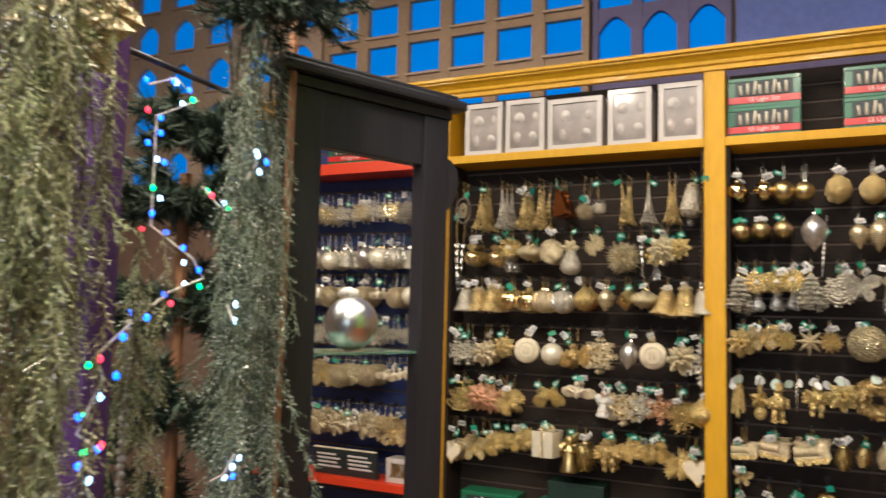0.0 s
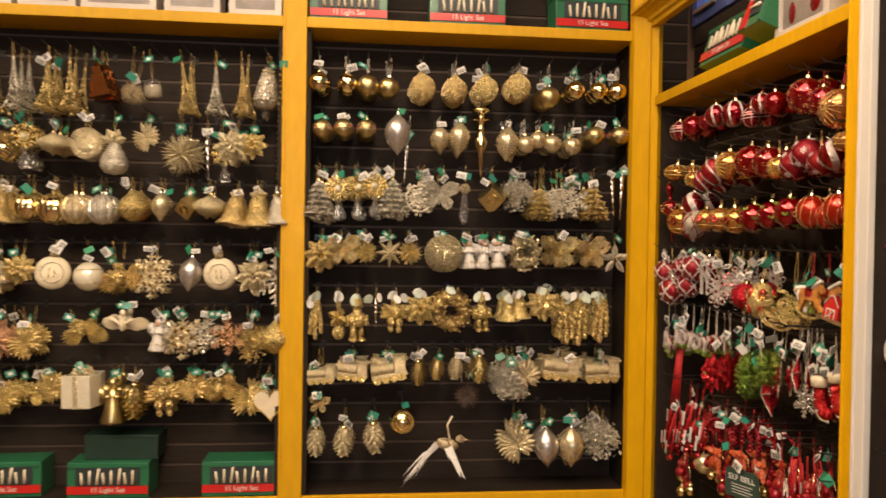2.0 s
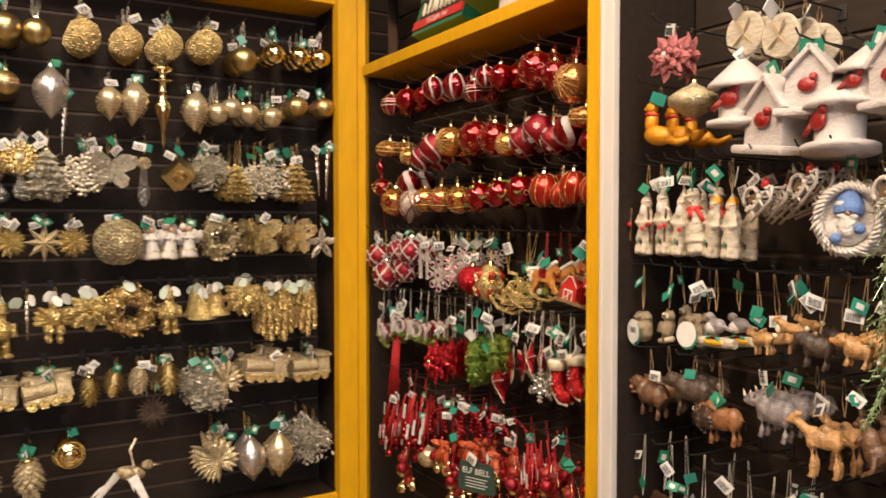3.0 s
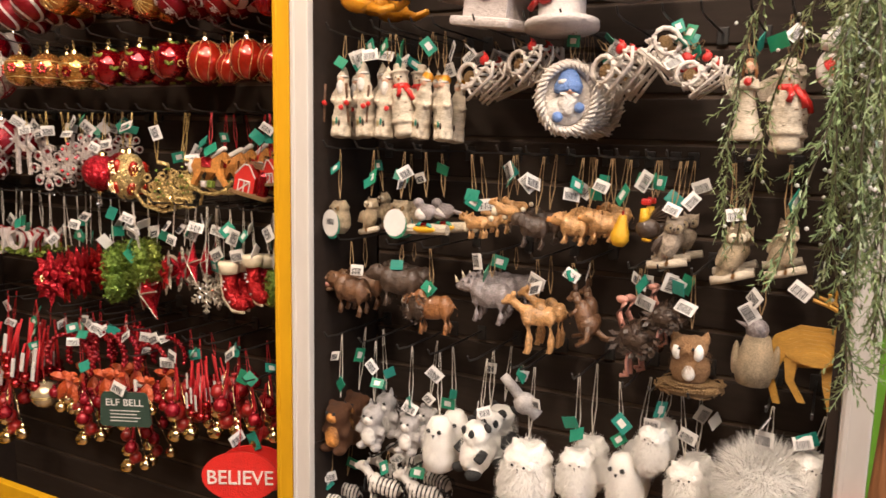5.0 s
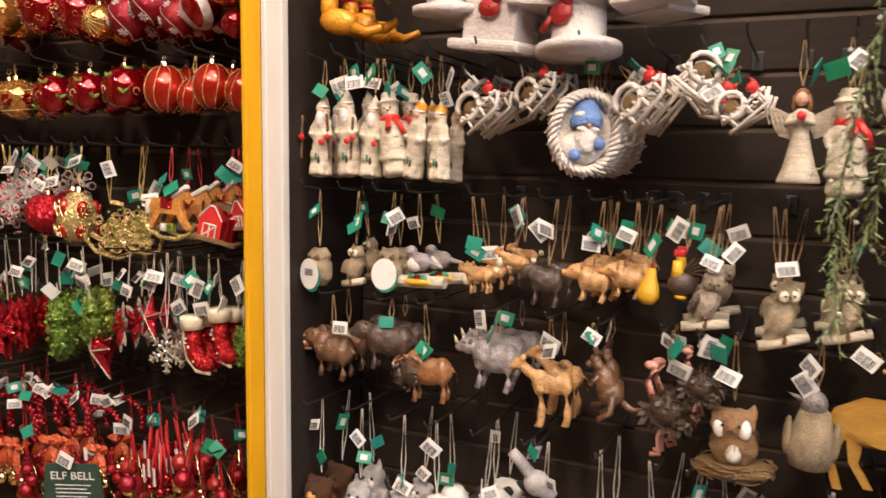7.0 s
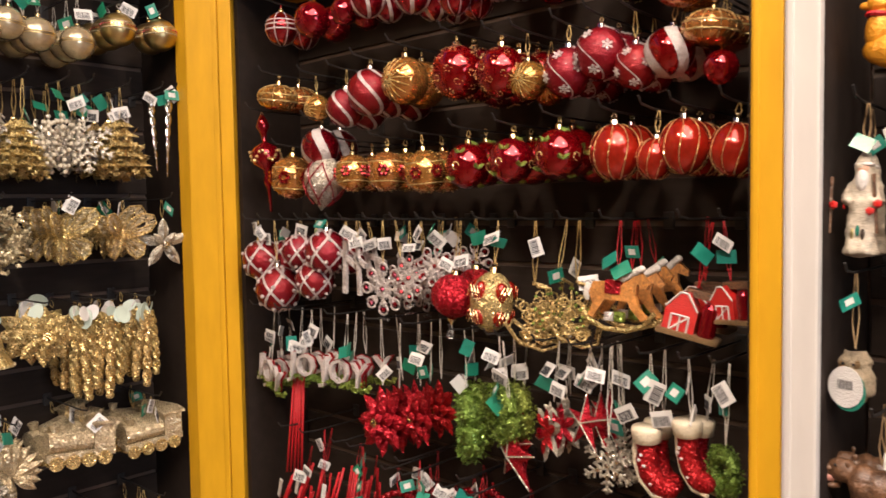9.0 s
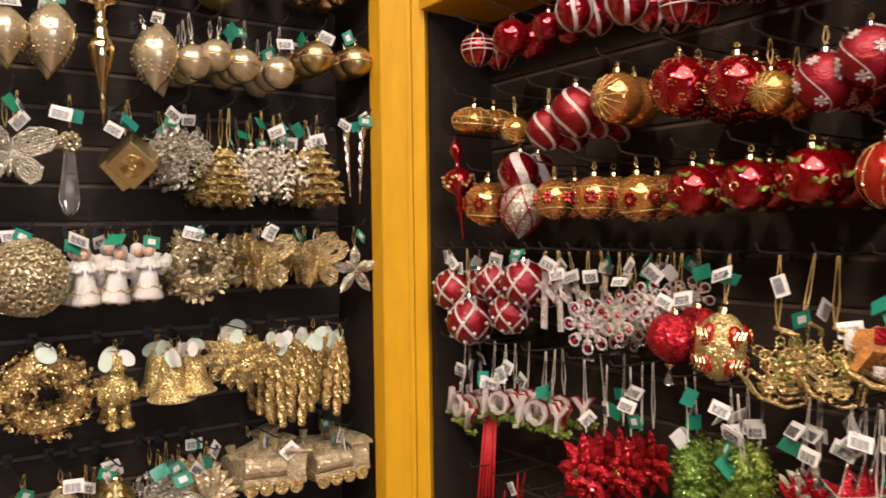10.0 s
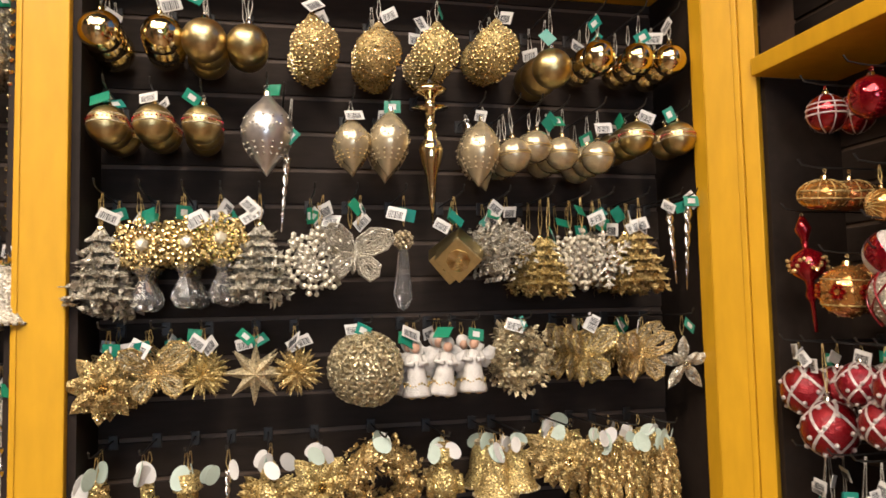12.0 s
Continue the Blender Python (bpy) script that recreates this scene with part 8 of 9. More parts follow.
# ---- red display ----
row(RED, 1.935, [
    ("plaid", -3.121, 1.91, 0.079, 2), ("red_ball", -3.017, 1.911, 0.083, 2), ("red_ball", -2.918, 1.909, 0.061, 2), ("striped", -2.851, 1.921, 0.078, 2),
    ("striped", -2.732, 1.91, 0.084, 3), ("plaid", -2.633, 1.881, 0.066, 2), ("striped", -2.58, 1.91, 0.065, 3), ("red_ball", -2.51, 1.899, 0.074, 3),
    ("red_glit", -2.365, 1.894, 0.1, 3), ("red_glit", -2.295, 1.867, 0.08, 2), ("gold_red", -2.227, 1.839, 0.106, 2),
], thread="ribbon_red", tags=0)
row(RED, 1.794, [
    ("squat_gold", -3.139, 1.766, 0.076, 2), ("gold_red", -3.008, 1.732, 0.062, 1), ("swirl", -2.921, 1.725, 0.085, 2), ("swirl", -2.85, 1.748, 0.099, 3),
    ("gold_red", -2.755, 1.758, 0.099, 2), ("red_glit", -2.63, 1.757, 0.105, 3), ("red_glit", -2.537, 1.745, 0.096, 3), ("gold_red", -2.483, 1.724, 0.07, 2),
    ("snowball", -2.41, 1.728, 0.086, 3), ("snowball", -2.354, 1.748, 0.087, 3), ("snowball", -2.297, 1.721, 0.073, 2), ("swirl_w", -2.246, 1.734, 0.078, 2),
    ("squat_gold", -2.188, 1.755, 0.066, 2), ("red_ball", -2.175, 1.703, 0.052, 1),
], thread="thread_gold", tags=0)
row(RED, 1.653, [
    ("finial_red", -3.189, 1.625, 0.213, 1), ("amber_band", -3.098, 1.597, 0.104, 2), ("swirl_w", -3, 1.653, 0.088, 2), ("drop_plaid", -2.99, 1.581, 0.125, 1),
    ("amber_band", -2.903, 1.597, 0.084, 2), ("amber_band", -2.808, 1.596, 0.087, 2), ("amber_band", -2.711, 1.592, 0.089, 2), ("holly", -2.61, 1.597, 0.089, 2),
    ("holly", -2.518, 1.601, 0.085, 3), ("holly", -2.428, 1.607, 0.089, 3), ("egg_red", -2.33, 1.603, 0.093, 2), ("egg_red", -2.268, 1.589, 0.067, 1),
    ("egg_red", -2.225, 1.605, 0.087, 3), ("egg_red", -2.157, 1.596, 0.08, 2),
], thread="thread_gold", tags=0)
row(RED, 1.5, [
    ("trellis", -3.214, 1.418, 0.102, 2), ("trellis", -3.157, 1.357, 0.112, 1), ("trellis", -3.08, 1.44, 0.084, 2), ("trellis", -2.99, 1.442, 0.1, 2),
    ("trellis", -3.029, 1.382, 0.092, 1), ("stick", -2.932, 1.41, 0.113, 2), ("stick", -2.893, 1.406, 0.106, 3), ("redflake", -2.825, 1.37, 0.104, 3),
    ("redflake", -2.754, 1.394, 0.09, 4), ("redflake", -2.69, 1.419, 0.077, 3), ("lantern", -2.648, 1.356, 0.129, 2), ("egg_gr", -2.562, 1.37, 0.116, 1),
    ("sleigh", -2.476, 1.345, 0.107, 2), ("sleigh", -2.399, 1.356, 0.101, 1), ], thread="thread_gold", tags=2, tag_size=0.85)
row(RED, 1.5, [
    ("horse", -2.329, 1.383, 0.09, 4), ("barn", -2.213, 1.374, 0.07, 2), ("barn", -2.158, 1.393, 0.057, 1),
], thread="ribbon_red", tags=2, tag_size=0.85)
row(RED, 1.312, [
    ("joy", -3.194, 1.157, 0.064, 3), ("joy", -3.052, 1.191, 0.06, 3), ("joy", -2.943, 1.191, 0.062, 3), ("tassel", -3.106, 1.057, 0.21, 1),
    ("poinsettia_r", -2.829, 1.115, 0.136, 4), ("poinsettia_r", -2.731, 1.14, 0.117, 3), ("wreath_gr", -2.616, 1.147, 0.138, 2), ("wreath_gr", -2.541, 1.178, 0.114, 2),
    ("starred", -2.519, 1.115, 0.132, 2), ("poinsettia_rs", -2.446, 1.166, 0.101, 3), ("starred", -2.383, 1.191, 0.096, 3), ("flake_s", -2.345, 1.133, 0.089, 3),
    ("stocking", -2.271, 1.157, 0.101, 2), ("stocking", -2.212, 1.178, 0.097, 2), ("wreath_gr", -2.169, 1.163, 0.077, 1),
], thread="thread_white", tags=3, gap=0.03, tag_size=0.9)
row(RED, 1.058, [
    ("spray", -3.103, 0.862, 0.193, 2), ("spray", -2.932, 0.908, 0.182, 2), ("berries", -3.031, 0.748, 0.189, 1), ("jingle", -2.884, 0.823, 0.075, 1),
    ("hoop", -2.75, 0.885, 0.186, 2), ("hoop", -2.604, 0.921, 0.183, 2),
], thread="ribbon_red", tags=2, tag_size=0.85)
row(RED, 0.974, [
    ("elf_sign", -2.53, 0.868, 0.092, 1), ("believe", -2.208, 0.79, 0.1, 2),
], thread="ribbon_red", tags=1, out=-0.03, face=26)
row(RED, 1.035, [
    ("hoop", -2.788, 0.888, 0.195, 2), ("hoop", -2.642, 0.916, 0.188, 2), ("hoop", -2.515, 0.921, 0.158, 2), ("berries", -2.741, 0.793, 0.169, 2),
    ("berries", -2.585, 0.754, 0.151, 2), ("berries", -2.438, 0.87, 0.18, 2), ("berries", -2.306, 0.904, 0.174, 2), ("spray", -2.365, 0.919, 0.129, 2),
    ("berries", -2.219, 0.889, 0.148, 2),
], thread="ribbon_red", tags=2, tag_size=0.85)

# ---- animal display ----
row(RED, 1.896, [
    ("pinkflower", -1.945, 1.839, 0.105, 2), ("woodslice", -1.778, 1.848, 0.076, 3), ("woodslice", -1.709, 1.83, 0.073, 3),
], thread="twine", tags=1)
row(RED, 1.788, [
    ("foxgold", -1.981, 1.718, 0.099, 3), ("onion", -1.89, 1.748, 0.075, 1), ("birdhouse", -1.787, 1.749, 0.127, 2), ("chalet", -1.709, 1.702, 0.134, 1),
    ("chalet", -1.648, 1.745, 0.115, 1), ("birdhouse", -1.604, 1.687, 0.129, 1), ("birdhouse", -1.569, 1.741, 0.092, 2), ("chalet", -1.511, 1.741, 0.112, 2),
], thread="twine", tags=1)
row(RED, 1.636, [
    ("santa", -2.006, 1.524, 0.133, 2), ("santa", -1.958, 1.528, 0.138, 2), ("santa", -1.915, 1.522, 0.128, 2), ("snowman", -1.882, 1.524, 0.126, 2),
    ("robed_b", -1.84, 1.52, 0.124, 2), ("robed_b", -1.802, 1.516, 0.12, 2), ("twigsled", -1.73, 1.56, 0.078, 3), ("twigsled", -1.647, 1.581, 0.072, 2), ("twigsled", -1.506, 1.569, 0.081, 3), ("twigsled", -1.443, 1.585, 0.076, 3), ("twigsled", -1.392, 1.559, 0.066, 2), ("angel_b", -1.329, 1.526, 0.116, 1),
    ("snowman", -1.279, 1.517, 0.125, 2), ("mitten", -1.228, 1.572, 0.07, 1),
], thread="twine", tags=2, tag_size=0.8)
row(RED, 1.636, [
    ("santa_oval", -1.589, 1.527, 0.112, 4),
], thread="twine", tags=1, tag_size=0.82, gap=0.042, face=16)
row(RED, 1.437, [
    ("owl_tag", -2.012, 1.314, 0.068, 1), ("owl_tan", -1.946, 1.32, 0.073, 2), ("owl_tag", -1.886, 1.323, 0.066, 2), ("bird", -1.832, 1.324, 0.075, 2),
    ("dog", -1.736, 1.322, 0.05, 3), ("dog", -1.683, 1.347, 0.043, 2), ("elephant", -1.635, 1.317, 0.057, 2), ("pig", -1.568, 1.33, 0.058, 4),
    ("pig", -1.522, 1.337, 0.052, 3), ("chick", -1.495, 1.332, 0.057, 1), ("rooster", -1.453, 1.348, 0.066, 2), ("owl_grey", -1.424, 1.315, 0.085, 3),
    ("owl_tan", -1.336, 1.305, 0.087, 3), ("owl_tan", -1.266, 1.316, 0.08, 2),
], thread="twine", tags=2, tag_size=0.82)
row(RED, 1.274, [
    ("hippo", -1.983, 1.176, 0.079, 2), ("hippo_d", -1.882, 1.202, 0.077, 2), ("bison", -1.814, 1.162, 0.078, 1), ("rhino", -1.707, 1.196, 0.077, 3),
    ("camel", -1.62, 1.164, 0.092, 2), ("kangaroo", -1.549, 1.194, 0.101, 2), ("ostrich", -1.469, 1.167, 0.124, 2), ("ostrich", -1.427, 1.204, 0.097, 2),
    ("foxnest", -1.38, 1.142, 0.099, 1), ("penguin", -1.291, 1.171, 0.105, 1), ("reindeer", -1.222, 1.183, 0.162, 1),
], thread="twine", tags=2, tag_size=0.82)
row(RED, 1.093, [
    ("monkey", -2.011, 0.918, 0.104, 2), ("bunny", -1.936, 0.933, 0.089, 2), ("squirrel", -1.858, 0.935, 0.079, 2), ("seal", -1.797, 0.925, 0.102, 2),
    ("panda", -1.723, 0.938, 0.103, 3), ("dolphin", -1.647, 1.036, 0.077, 1), ("owl_white", -1.632, 0.896, 0.152, 1), ("owl_white", -1.545, 0.923, 0.104, 2),
    ("seal", -1.467, 0.929, 0.103, 2), ("owl_white", -1.429, 0.994, 0.087, 2), ("owl_white", -1.373, 0.938, 0.105, 2), ("fluff", -1.269, 0.965, 0.146, 1),
    ("owl_white", -1.212, 0.997, 0.089, 1),
], thread="thread_white", tags=2, tag_size=0.8)
row(RED, 0.883, [
    ("zebra", -1.912, 0.807, 0.089, 3), ("zebra", -2.039, 0.747, 0.078, 2), ("zebra", -1.828, 0.815, 0.083, 2),
], thread="twine", tags=2, tag_size=0.8)

# ---- boxes on the shelves ----
MAT["cellophane"] = material("cellophane", (0.24, 0.20, 0.18), 0.3, 0.0, 0.5, grain=9, bump=0.6, coat=0.6, blotch=5, depth=0.01)
# carton green with the shade at the back put into the colour
MAT["carton_shaded"] = material("carton_shaded", (0.006, 0.028, 0.018), 0.5, 0.0, 0.2, grain=20)
MAT["candle_cream"] = material("candle_cream", (0.72, 0.65, 0.50), 0.4, 0.0, 0.1)


MAT["wrapped_shape"] = material("wrapped_shape", (0.38, 0.33, 0.29), 0.2, 0.0, 0.5, grain=25, bump=0.6, coat=0.5, depth=0.01)


def light_set_box(m, w=0.286, h=0.128, d=0.13):
    ob = empty("light_set_box", m)
    tagged(ob, "green and red carton of fifteen candle lights", "carton", "cartons on the shelves")
    part("carton", box(-w / 2, w / 2, 0.004, d, 0, h, 0.002), "box_green", ob)
    part("tray", box(-w / 2 + 0.03, w / 2 - 0.03, 0.0, 0.0035, h * 0.36, h * 0.86), "box_dark", ob, "dark window of the carton")
    part("rim", box(-w / 2 + 0.002, w / 2 - 0.002, -0.001, 0.0035, h * 0.865, h * 0.985, 0.001), "box_green", ob)
    part("red_band", box(-w / 2 + 0.001, w / 2 - 0.001, -0.0012, 0.0034, h * 0.12, h * 0.34), "box_red", ob, "red printed band")
    text = outline_letters("15 Light Set", None, h * 0.2, 0.0004)
    bmesh.ops.translate(text, vec=(0, -0.002, h * 0.235), verts=text.verts)
    part("lettering", text, "white_card", ob, "white lettering")
    for k in range(8):
        x = -w / 2 + 0.055 + (w - 0.11) * k / 7
        tall = h * (0.34 + 0.06 * (k % 3))
        c = lathe([(0, tall), (0.0045, tall - 0.002), (0.005, 0.0), (0, 0)], 8, m=Matrix.Translation((x, -0.003, h * 0.40)) @ Matrix.Rotation(0.12 * ((k * 7) % 3 - 1), 4, "Y"))
        part("candle", c, "candle_cream", ob, "", True)
    return ob


first = light_set_box(GOLD @ pose(-0.192, 0.035, 2.323, 0, 0, 0))
for u, y, z, turn in ((-0.190, 0.04, 2.452, 1), (0.253, 0.03, 2.323, -1), (0.256, 0.034, 2.452, 1), (0.735, 0.03, 2.323, 2), (0.728, 0.034, 2.452, -1),
                      (-1.42, 0.06, BASE - 0.003, 2), (-1.035, 0.035, BASE - 0.003, -1), (-0.56, 0.03, BASE - 0.003, 0),
                      (-2.25, 0.03, 2.332, 0), (-1.93, 0.03, 2.332, 0)):
    copy_thing(first, GOLD @ pose(u, y, z, 0, 0, turn))
# a carton lies behind them, its green darkened to stand for shade
dark = empty("carton", GOLD @ pose(-1.0, 0.075, BASE + 0.126))
tagged(dark, "green closed carton lying behind light sets, darkened for shade", "carton", "cartons on the shelves")
part("carton_body", box(-0.13, 0.13, 0.0, 0.12, 0, 0.075, 0.002), "carton_shaded", dark)
part("lid", box(-0.132, 0.132, -0.002, 0.122, 0.0755, 0.09, 0.002), "carton_shaded", dark)
# two more lean on the red display's shelf
copy_thing(first, RED @ pose(-2.85, 0.03, 2.098, -18, 0, 0))
copy_thing(first, RED @ pose(-2.63, 0.03, 2.057 + 0.19, -22, 0, 0) @ pose(0, 0, 0, 0, 90, 0))


def window_carton(m, w, h, d=0.12, gem="wrapped_shape"):
    ob = empty("ornament_carton", m)
    tagged(ob, "white carton with a cellophane window over ornaments", "carton", "cartons on the shelves")
    part("carton", box(-w / 2, w / 2, 0.012, d, 0, h, 0.002), "box_white", ob)
    e = 0.024
    for a, b, lo, hi in ((-w / 2, -w / 2 + e, 0, h), (w / 2 - e, w / 2, 0, h), (-w / 2 + e, w / 2 - e, 0, e), (-w / 2 + e, w / 2 - e, h - e, h)):
        part("frame", box(a, b, 0.0, 0.0118, lo, hi, 0.001), "box_white", ob)
    part("window", box(-w / 2 + e, w / 2 - e, 0.009, 0.0115, e, h - e), "cellophane", ob, "crinkled cellophane window")
    for k in range(4):
        own = bmesh.new()
        blob(own, (-0.25 + 0.5 * (k % 2)) * (w - 2 * e) + 0.006 * (k - 1), 0.012, e + (0.25 + 0.45 * (k // 2)) * (h - 2 * e), 0.02 + 0.006 * (k % 3), 0.006, 0.034 - 0.005 * (k % 2), 12, 8)
        part("ornament_shape", own, gem, ob, "pale ornament behind the window", True)
    return ob


for (a, b), h in zip(((-1.572, -1.376), (-1.356, -1.159), (-1.141, -0.88), (-0.853, -0.656), (-0.625, -0.436)), (0.262, 0.262, 0.245, 0.262, 0.266)):
    window_carton(GOLD @ pose((a + b) / 2, 0.03, 2.323), b - a, h)
window_carton(RED @ pose(-2.40, 0.03, 2.057), 0.24, 0.2, gem="red_satin")


# ---- the white feathered bird low on the golden display ----
def dove():
    own = bmesh.new()
    blob(own, 0.02, 0, 0.0, 0.045, 0.022, 0.022, 14, 9, Matrix.Rotation(0.25, 4, "Y"))
    blob(own, 0.07, 0, 0.018, 0.018, 0.016, 0.016)
    lathe([(0, 0.03), (0.006, 0)], 6, own, Matrix.Translation((0.083, 0, 0.016)) @ Matrix.Rotation(1.7, 4, "Y"))
    root = part("bird_ornament", own, "champagne_glitter", smooth=True)
    root.matrix_basis = GOLD @ pose(0.175, 0.0, 0.752)
    tagged(root, "white bird ornament with long trailing feathers", "bird ornament")
    for name, tip, count in (("tail", (-0.155, -0.02, -0.15), 22), ("wing", (0.09, -0.03, -0.13), 14)):
        feathers = bmesh.new()
        rnd = random.Random(count)
        for k in range(count):
            q = 0.45 + 0.55 * k / count
            e = Vector(tip) * q + Vector((rnd.gauss(0, 0.008), rnd.gauss(0, 0.006), rnd.gauss(0, 0.008)))
            mid = e * 0.5 + Vector((0, -0.01, 0.024))
            n = Vector((0.5, 0, 1)).normalized() * 0.011
            s = [feathers.verts.new(v) for v in (Vector((0, 0, 0)), mid + n, e, mid - n)]
            feathers.faces.new(s)
        part(name, feathers, "plush_white", root, "white feathers")
    ribbon = tube([(0.03, 0, 0.02), (0.02, 0, 0.07), (0.04, 0.02, 0.1)], 0.004, 6)
    part("ribbon", ribbon, "ivory", root)
    return root


dove()

MAT["silver_satin"] = material("silver_satin", (0.78, 0.77, 0.76), 0.32, 1.0, 0.05, bump=0.03)
# ---- silver ball on the tower's glass shelf ----
own = lathe(lifted(ball(0.053, 40, 24), 0.0), 44)
silver = part("gazing_ball", own, "silver_satin", smooth=True)
silver.matrix_basis = TOWER @ pose(-0.2, 0.03, 1.5215)
tagged(silver, "large satin silver glass ball on a glass shelf", "ball ornament")
part("cap", lathe([(0, 0.064), (0.011, 0.063), (0.012, 0.05)], 14), "white_snow", silver, "", True)
hat = part("ribbon_bow", lathe([(0.0, 0.018), (0.018, 0.012), (0.022, 0.0), (0, 0.0)], 12), "white_snow", smooth=True)
hat.parent = silver
hat.location = (0.0, 0.012, 0.055)

# ---- silver display beyond the tower ----
SILVER = ["flake_s", "pearlflake", "tree_s", "butterfly_s", "filigree_s", "bell_s", "drop_s", "flake_drop", "rib_s", "icicle", "leafstar", "poinsettia_c", "swan", "angel_w", "flakeball", "ball_ivory", "butterfly", "flake_g", "leaf_c"]
PICK = random.Random(31)
for top, z, high, pool in ((2.17, 2.06, 0.12, (0, 17, 2, 4)), (1.95, 1.82, 0.12, (5, 6, 8, 15, 7)), (1.74, 1.62, 0.12, (12, 15, 14, 8)),
                           (1.53, 1.42, 0.11, (4, 0, 3, 5)), (1.31, 1.2, 0.12, (11, 16, 12, 14)), (1.06, 0.94, 0.14, (11, 12, 18, 16))):
    u = -2.95
    while u < -1.8:
        hang(GOLD, u, z + PICK.uniform(-0.012, 0.012), high * PICK.uniform(0.9, 1.1), SILVER[PICK.choice(pool)], 3, top, thread="thread_white", tags=1, group="ornaments on the silver display")
        u += PICK.uniform(0.085, 0.11)


def storybook(m, tint, label):
    ob = empty("gift_book", m)
    tagged(ob, label, "book", "books at the foot of the silver display")
    part("cover", box(-0.1, 0.1, 0, 0.025, 0, 0.14, 0.002), tint, ob)
    part("page_block", box(-0.096, 0.098, 0.004, 0.021, 0.003, 0.142), "ivory", ob)
    for k in range(4):
        part("print_line", box(-0.07, 0.07 - 0.02 * (k % 2), -0.001, 0.001, 0.04 + 0.022 * k, 0.05 + 0.022 * k), "white_card", ob)
    return ob


storybook(GOLD @ pose(-2.13, 0.05, 0.68, 12, 0, 0), "box_dark", "black covered book with white printed lines")
storybook(GOLD @ pose(-2.32, 0.05, 0.68, 12, 0, 0), "box_dark", "black covered book with white printed lines")
shelf(GOLD, -3.03, -1.761, 0.64, 0.68, "red_paint", "red painted low shelf of the silver display")
window_carton(GOLD @ pose(-1.9, 0.04, 0.681), 0.15, 0.12, 0.1, "gold_matte")


# ---- fir garlands ----
MAT["fir_stem"] = material("fir_stem", (0.07, 0.06, 0.035), 0.7, 0.0, 0.4, grain=30)
MAT["fir_green"] = material("fir_green", (0.21, 0.26, 0.18), 0.35, 0.0, 0.5, grain=20, coat=0.5, spread=0.3, blotch=6)
MAT["fir_frost"] = material("fir_frost", (0.17, 0.225, 0.10), 0.4, 0.0, 0.5, grain=20, coat=0.4, spread=0.3, blotch=6)
MAT["fir_dark"] = material("fir_dark", (0.022, 0.04, 0.022), 0.6, 0.0, 0.5, grain=20, spread=0.3, blotch=6)
MAT["fir_olive"] = material("fir_olive", (0.31, 0.32, 0.16), 0.45, 0.0, 0.5, grain=20, coat=0.3, spread=0.3, blotch=6)
MAT["frost_bead"] = material("frost_bead", (0.75, 0.76, 0.74), 0.15, 0.0, 0.1, glass=0.4)


def sprig(bm, frost, start, length, rnd, drift=0.03, needle=0.016):
    """A drooping twig with side shoots of scale-like needles."""
    p = Vector(start)
    way = Vector((rnd.gauss(0, drift), rnd.gauss(0, drift), -1)).normalized()
    steps = max(4, int(length / 0.011))
    pts = [p.copy()]
    for k in range(steps):
        way = (way + Vector((rnd.gauss(0, 0.07), rnd.gauss(0, 0.07), -0.12))).normalized()
        p = p + way * (length / steps)
        pts.append(p.copy())
        for s in range(2):
            out = (way * 1.1 + Vector((rnd.gauss(0, 0.6), rnd.gauss(0, 0.6), rnd.gauss(0, 0.15)))).normalized()
            L = needle * rnd.uniform(1.5, 3.4)
            side = out.cross(Vector((rnd.gauss(0, 1), rnd.gauss(0, 1), 0.2))).normalized()
            for j in range(6):
                q = p + out * L * j / 6
                tip = q + (out * 0.8 + side * (-1) ** j * rnd.uniform(0.4, 0.9)).normalized() * needle * 0.55
                w = side.cross(out).normalized() * 0.0009 + out * 0.0009
                bm.faces.new([bm.verts.new(v) for v in (q - w, q + w, tip + w * 0.4, tip - w * 0.4)])
            w = side * 0.0005
            e = p + out * L
            bm.faces.new([bm.verts.new(v) for v in (p - w, p + w, e + w * 0.5, e - w * 0.5)])
        if rnd.random() < 0.36:
            bead(frost, p + Vector((rnd.gauss(0, 0.008), rnd.gauss(0, 0.008), 0)), 0.0019)
    return pts


def garland(name, label, strands, mat, seed, needle=0.016):
    ob = empty(name, Matrix.Translation(strands[0][0]))
    tagged(ob, label, "garland")
    rnd = random.Random(seed)
    base = Vector(strands[0][0])
    for start, length in strands:
        needles, frost = bmesh.new(), bmesh.new()
        pts = sprig(needles, frost, Vector(start) - base, length, rnd, 0.03, needle)
        stem = tube(pts, 0.0016, 4, taper=0.4)
        twig = part("strand", needles, mat, ob)
        part("stem", stem, "fir_stem", twig)
        if len(frost.verts):
            tagged(part("frosting", frost, "frost_bead", twig), kind="stuff")
        else:
            frost.free()
    return ob


grow = random.Random(5)


def hung(count, y, spread, tops, ends):
    out = []
    for k in range(count):
        top, end = grow.uniform(*tops), grow.uniform(*ends)
        out.append(((0.5 + grow.uniform(-0.05, 0.07), y + max(-0.045, min(0.034, grow.gauss(0.0, spread))), top), max(0.12, top - end)))
    return out


garland("fir_garland", "frosted green fir garland hanging beside the display", hung(42, 1.172, 0.022, (1.5, 1.95), (1.35, 1.56)), "fir_frost", 11, 0.011)
garland("fir_garland", "thin frosted fir sprays trailing from the garland", hung(6, 1.18, 0.02, (1.4, 1.5), (1.16, 1.32)), "fir_frost", 12, 0.011)

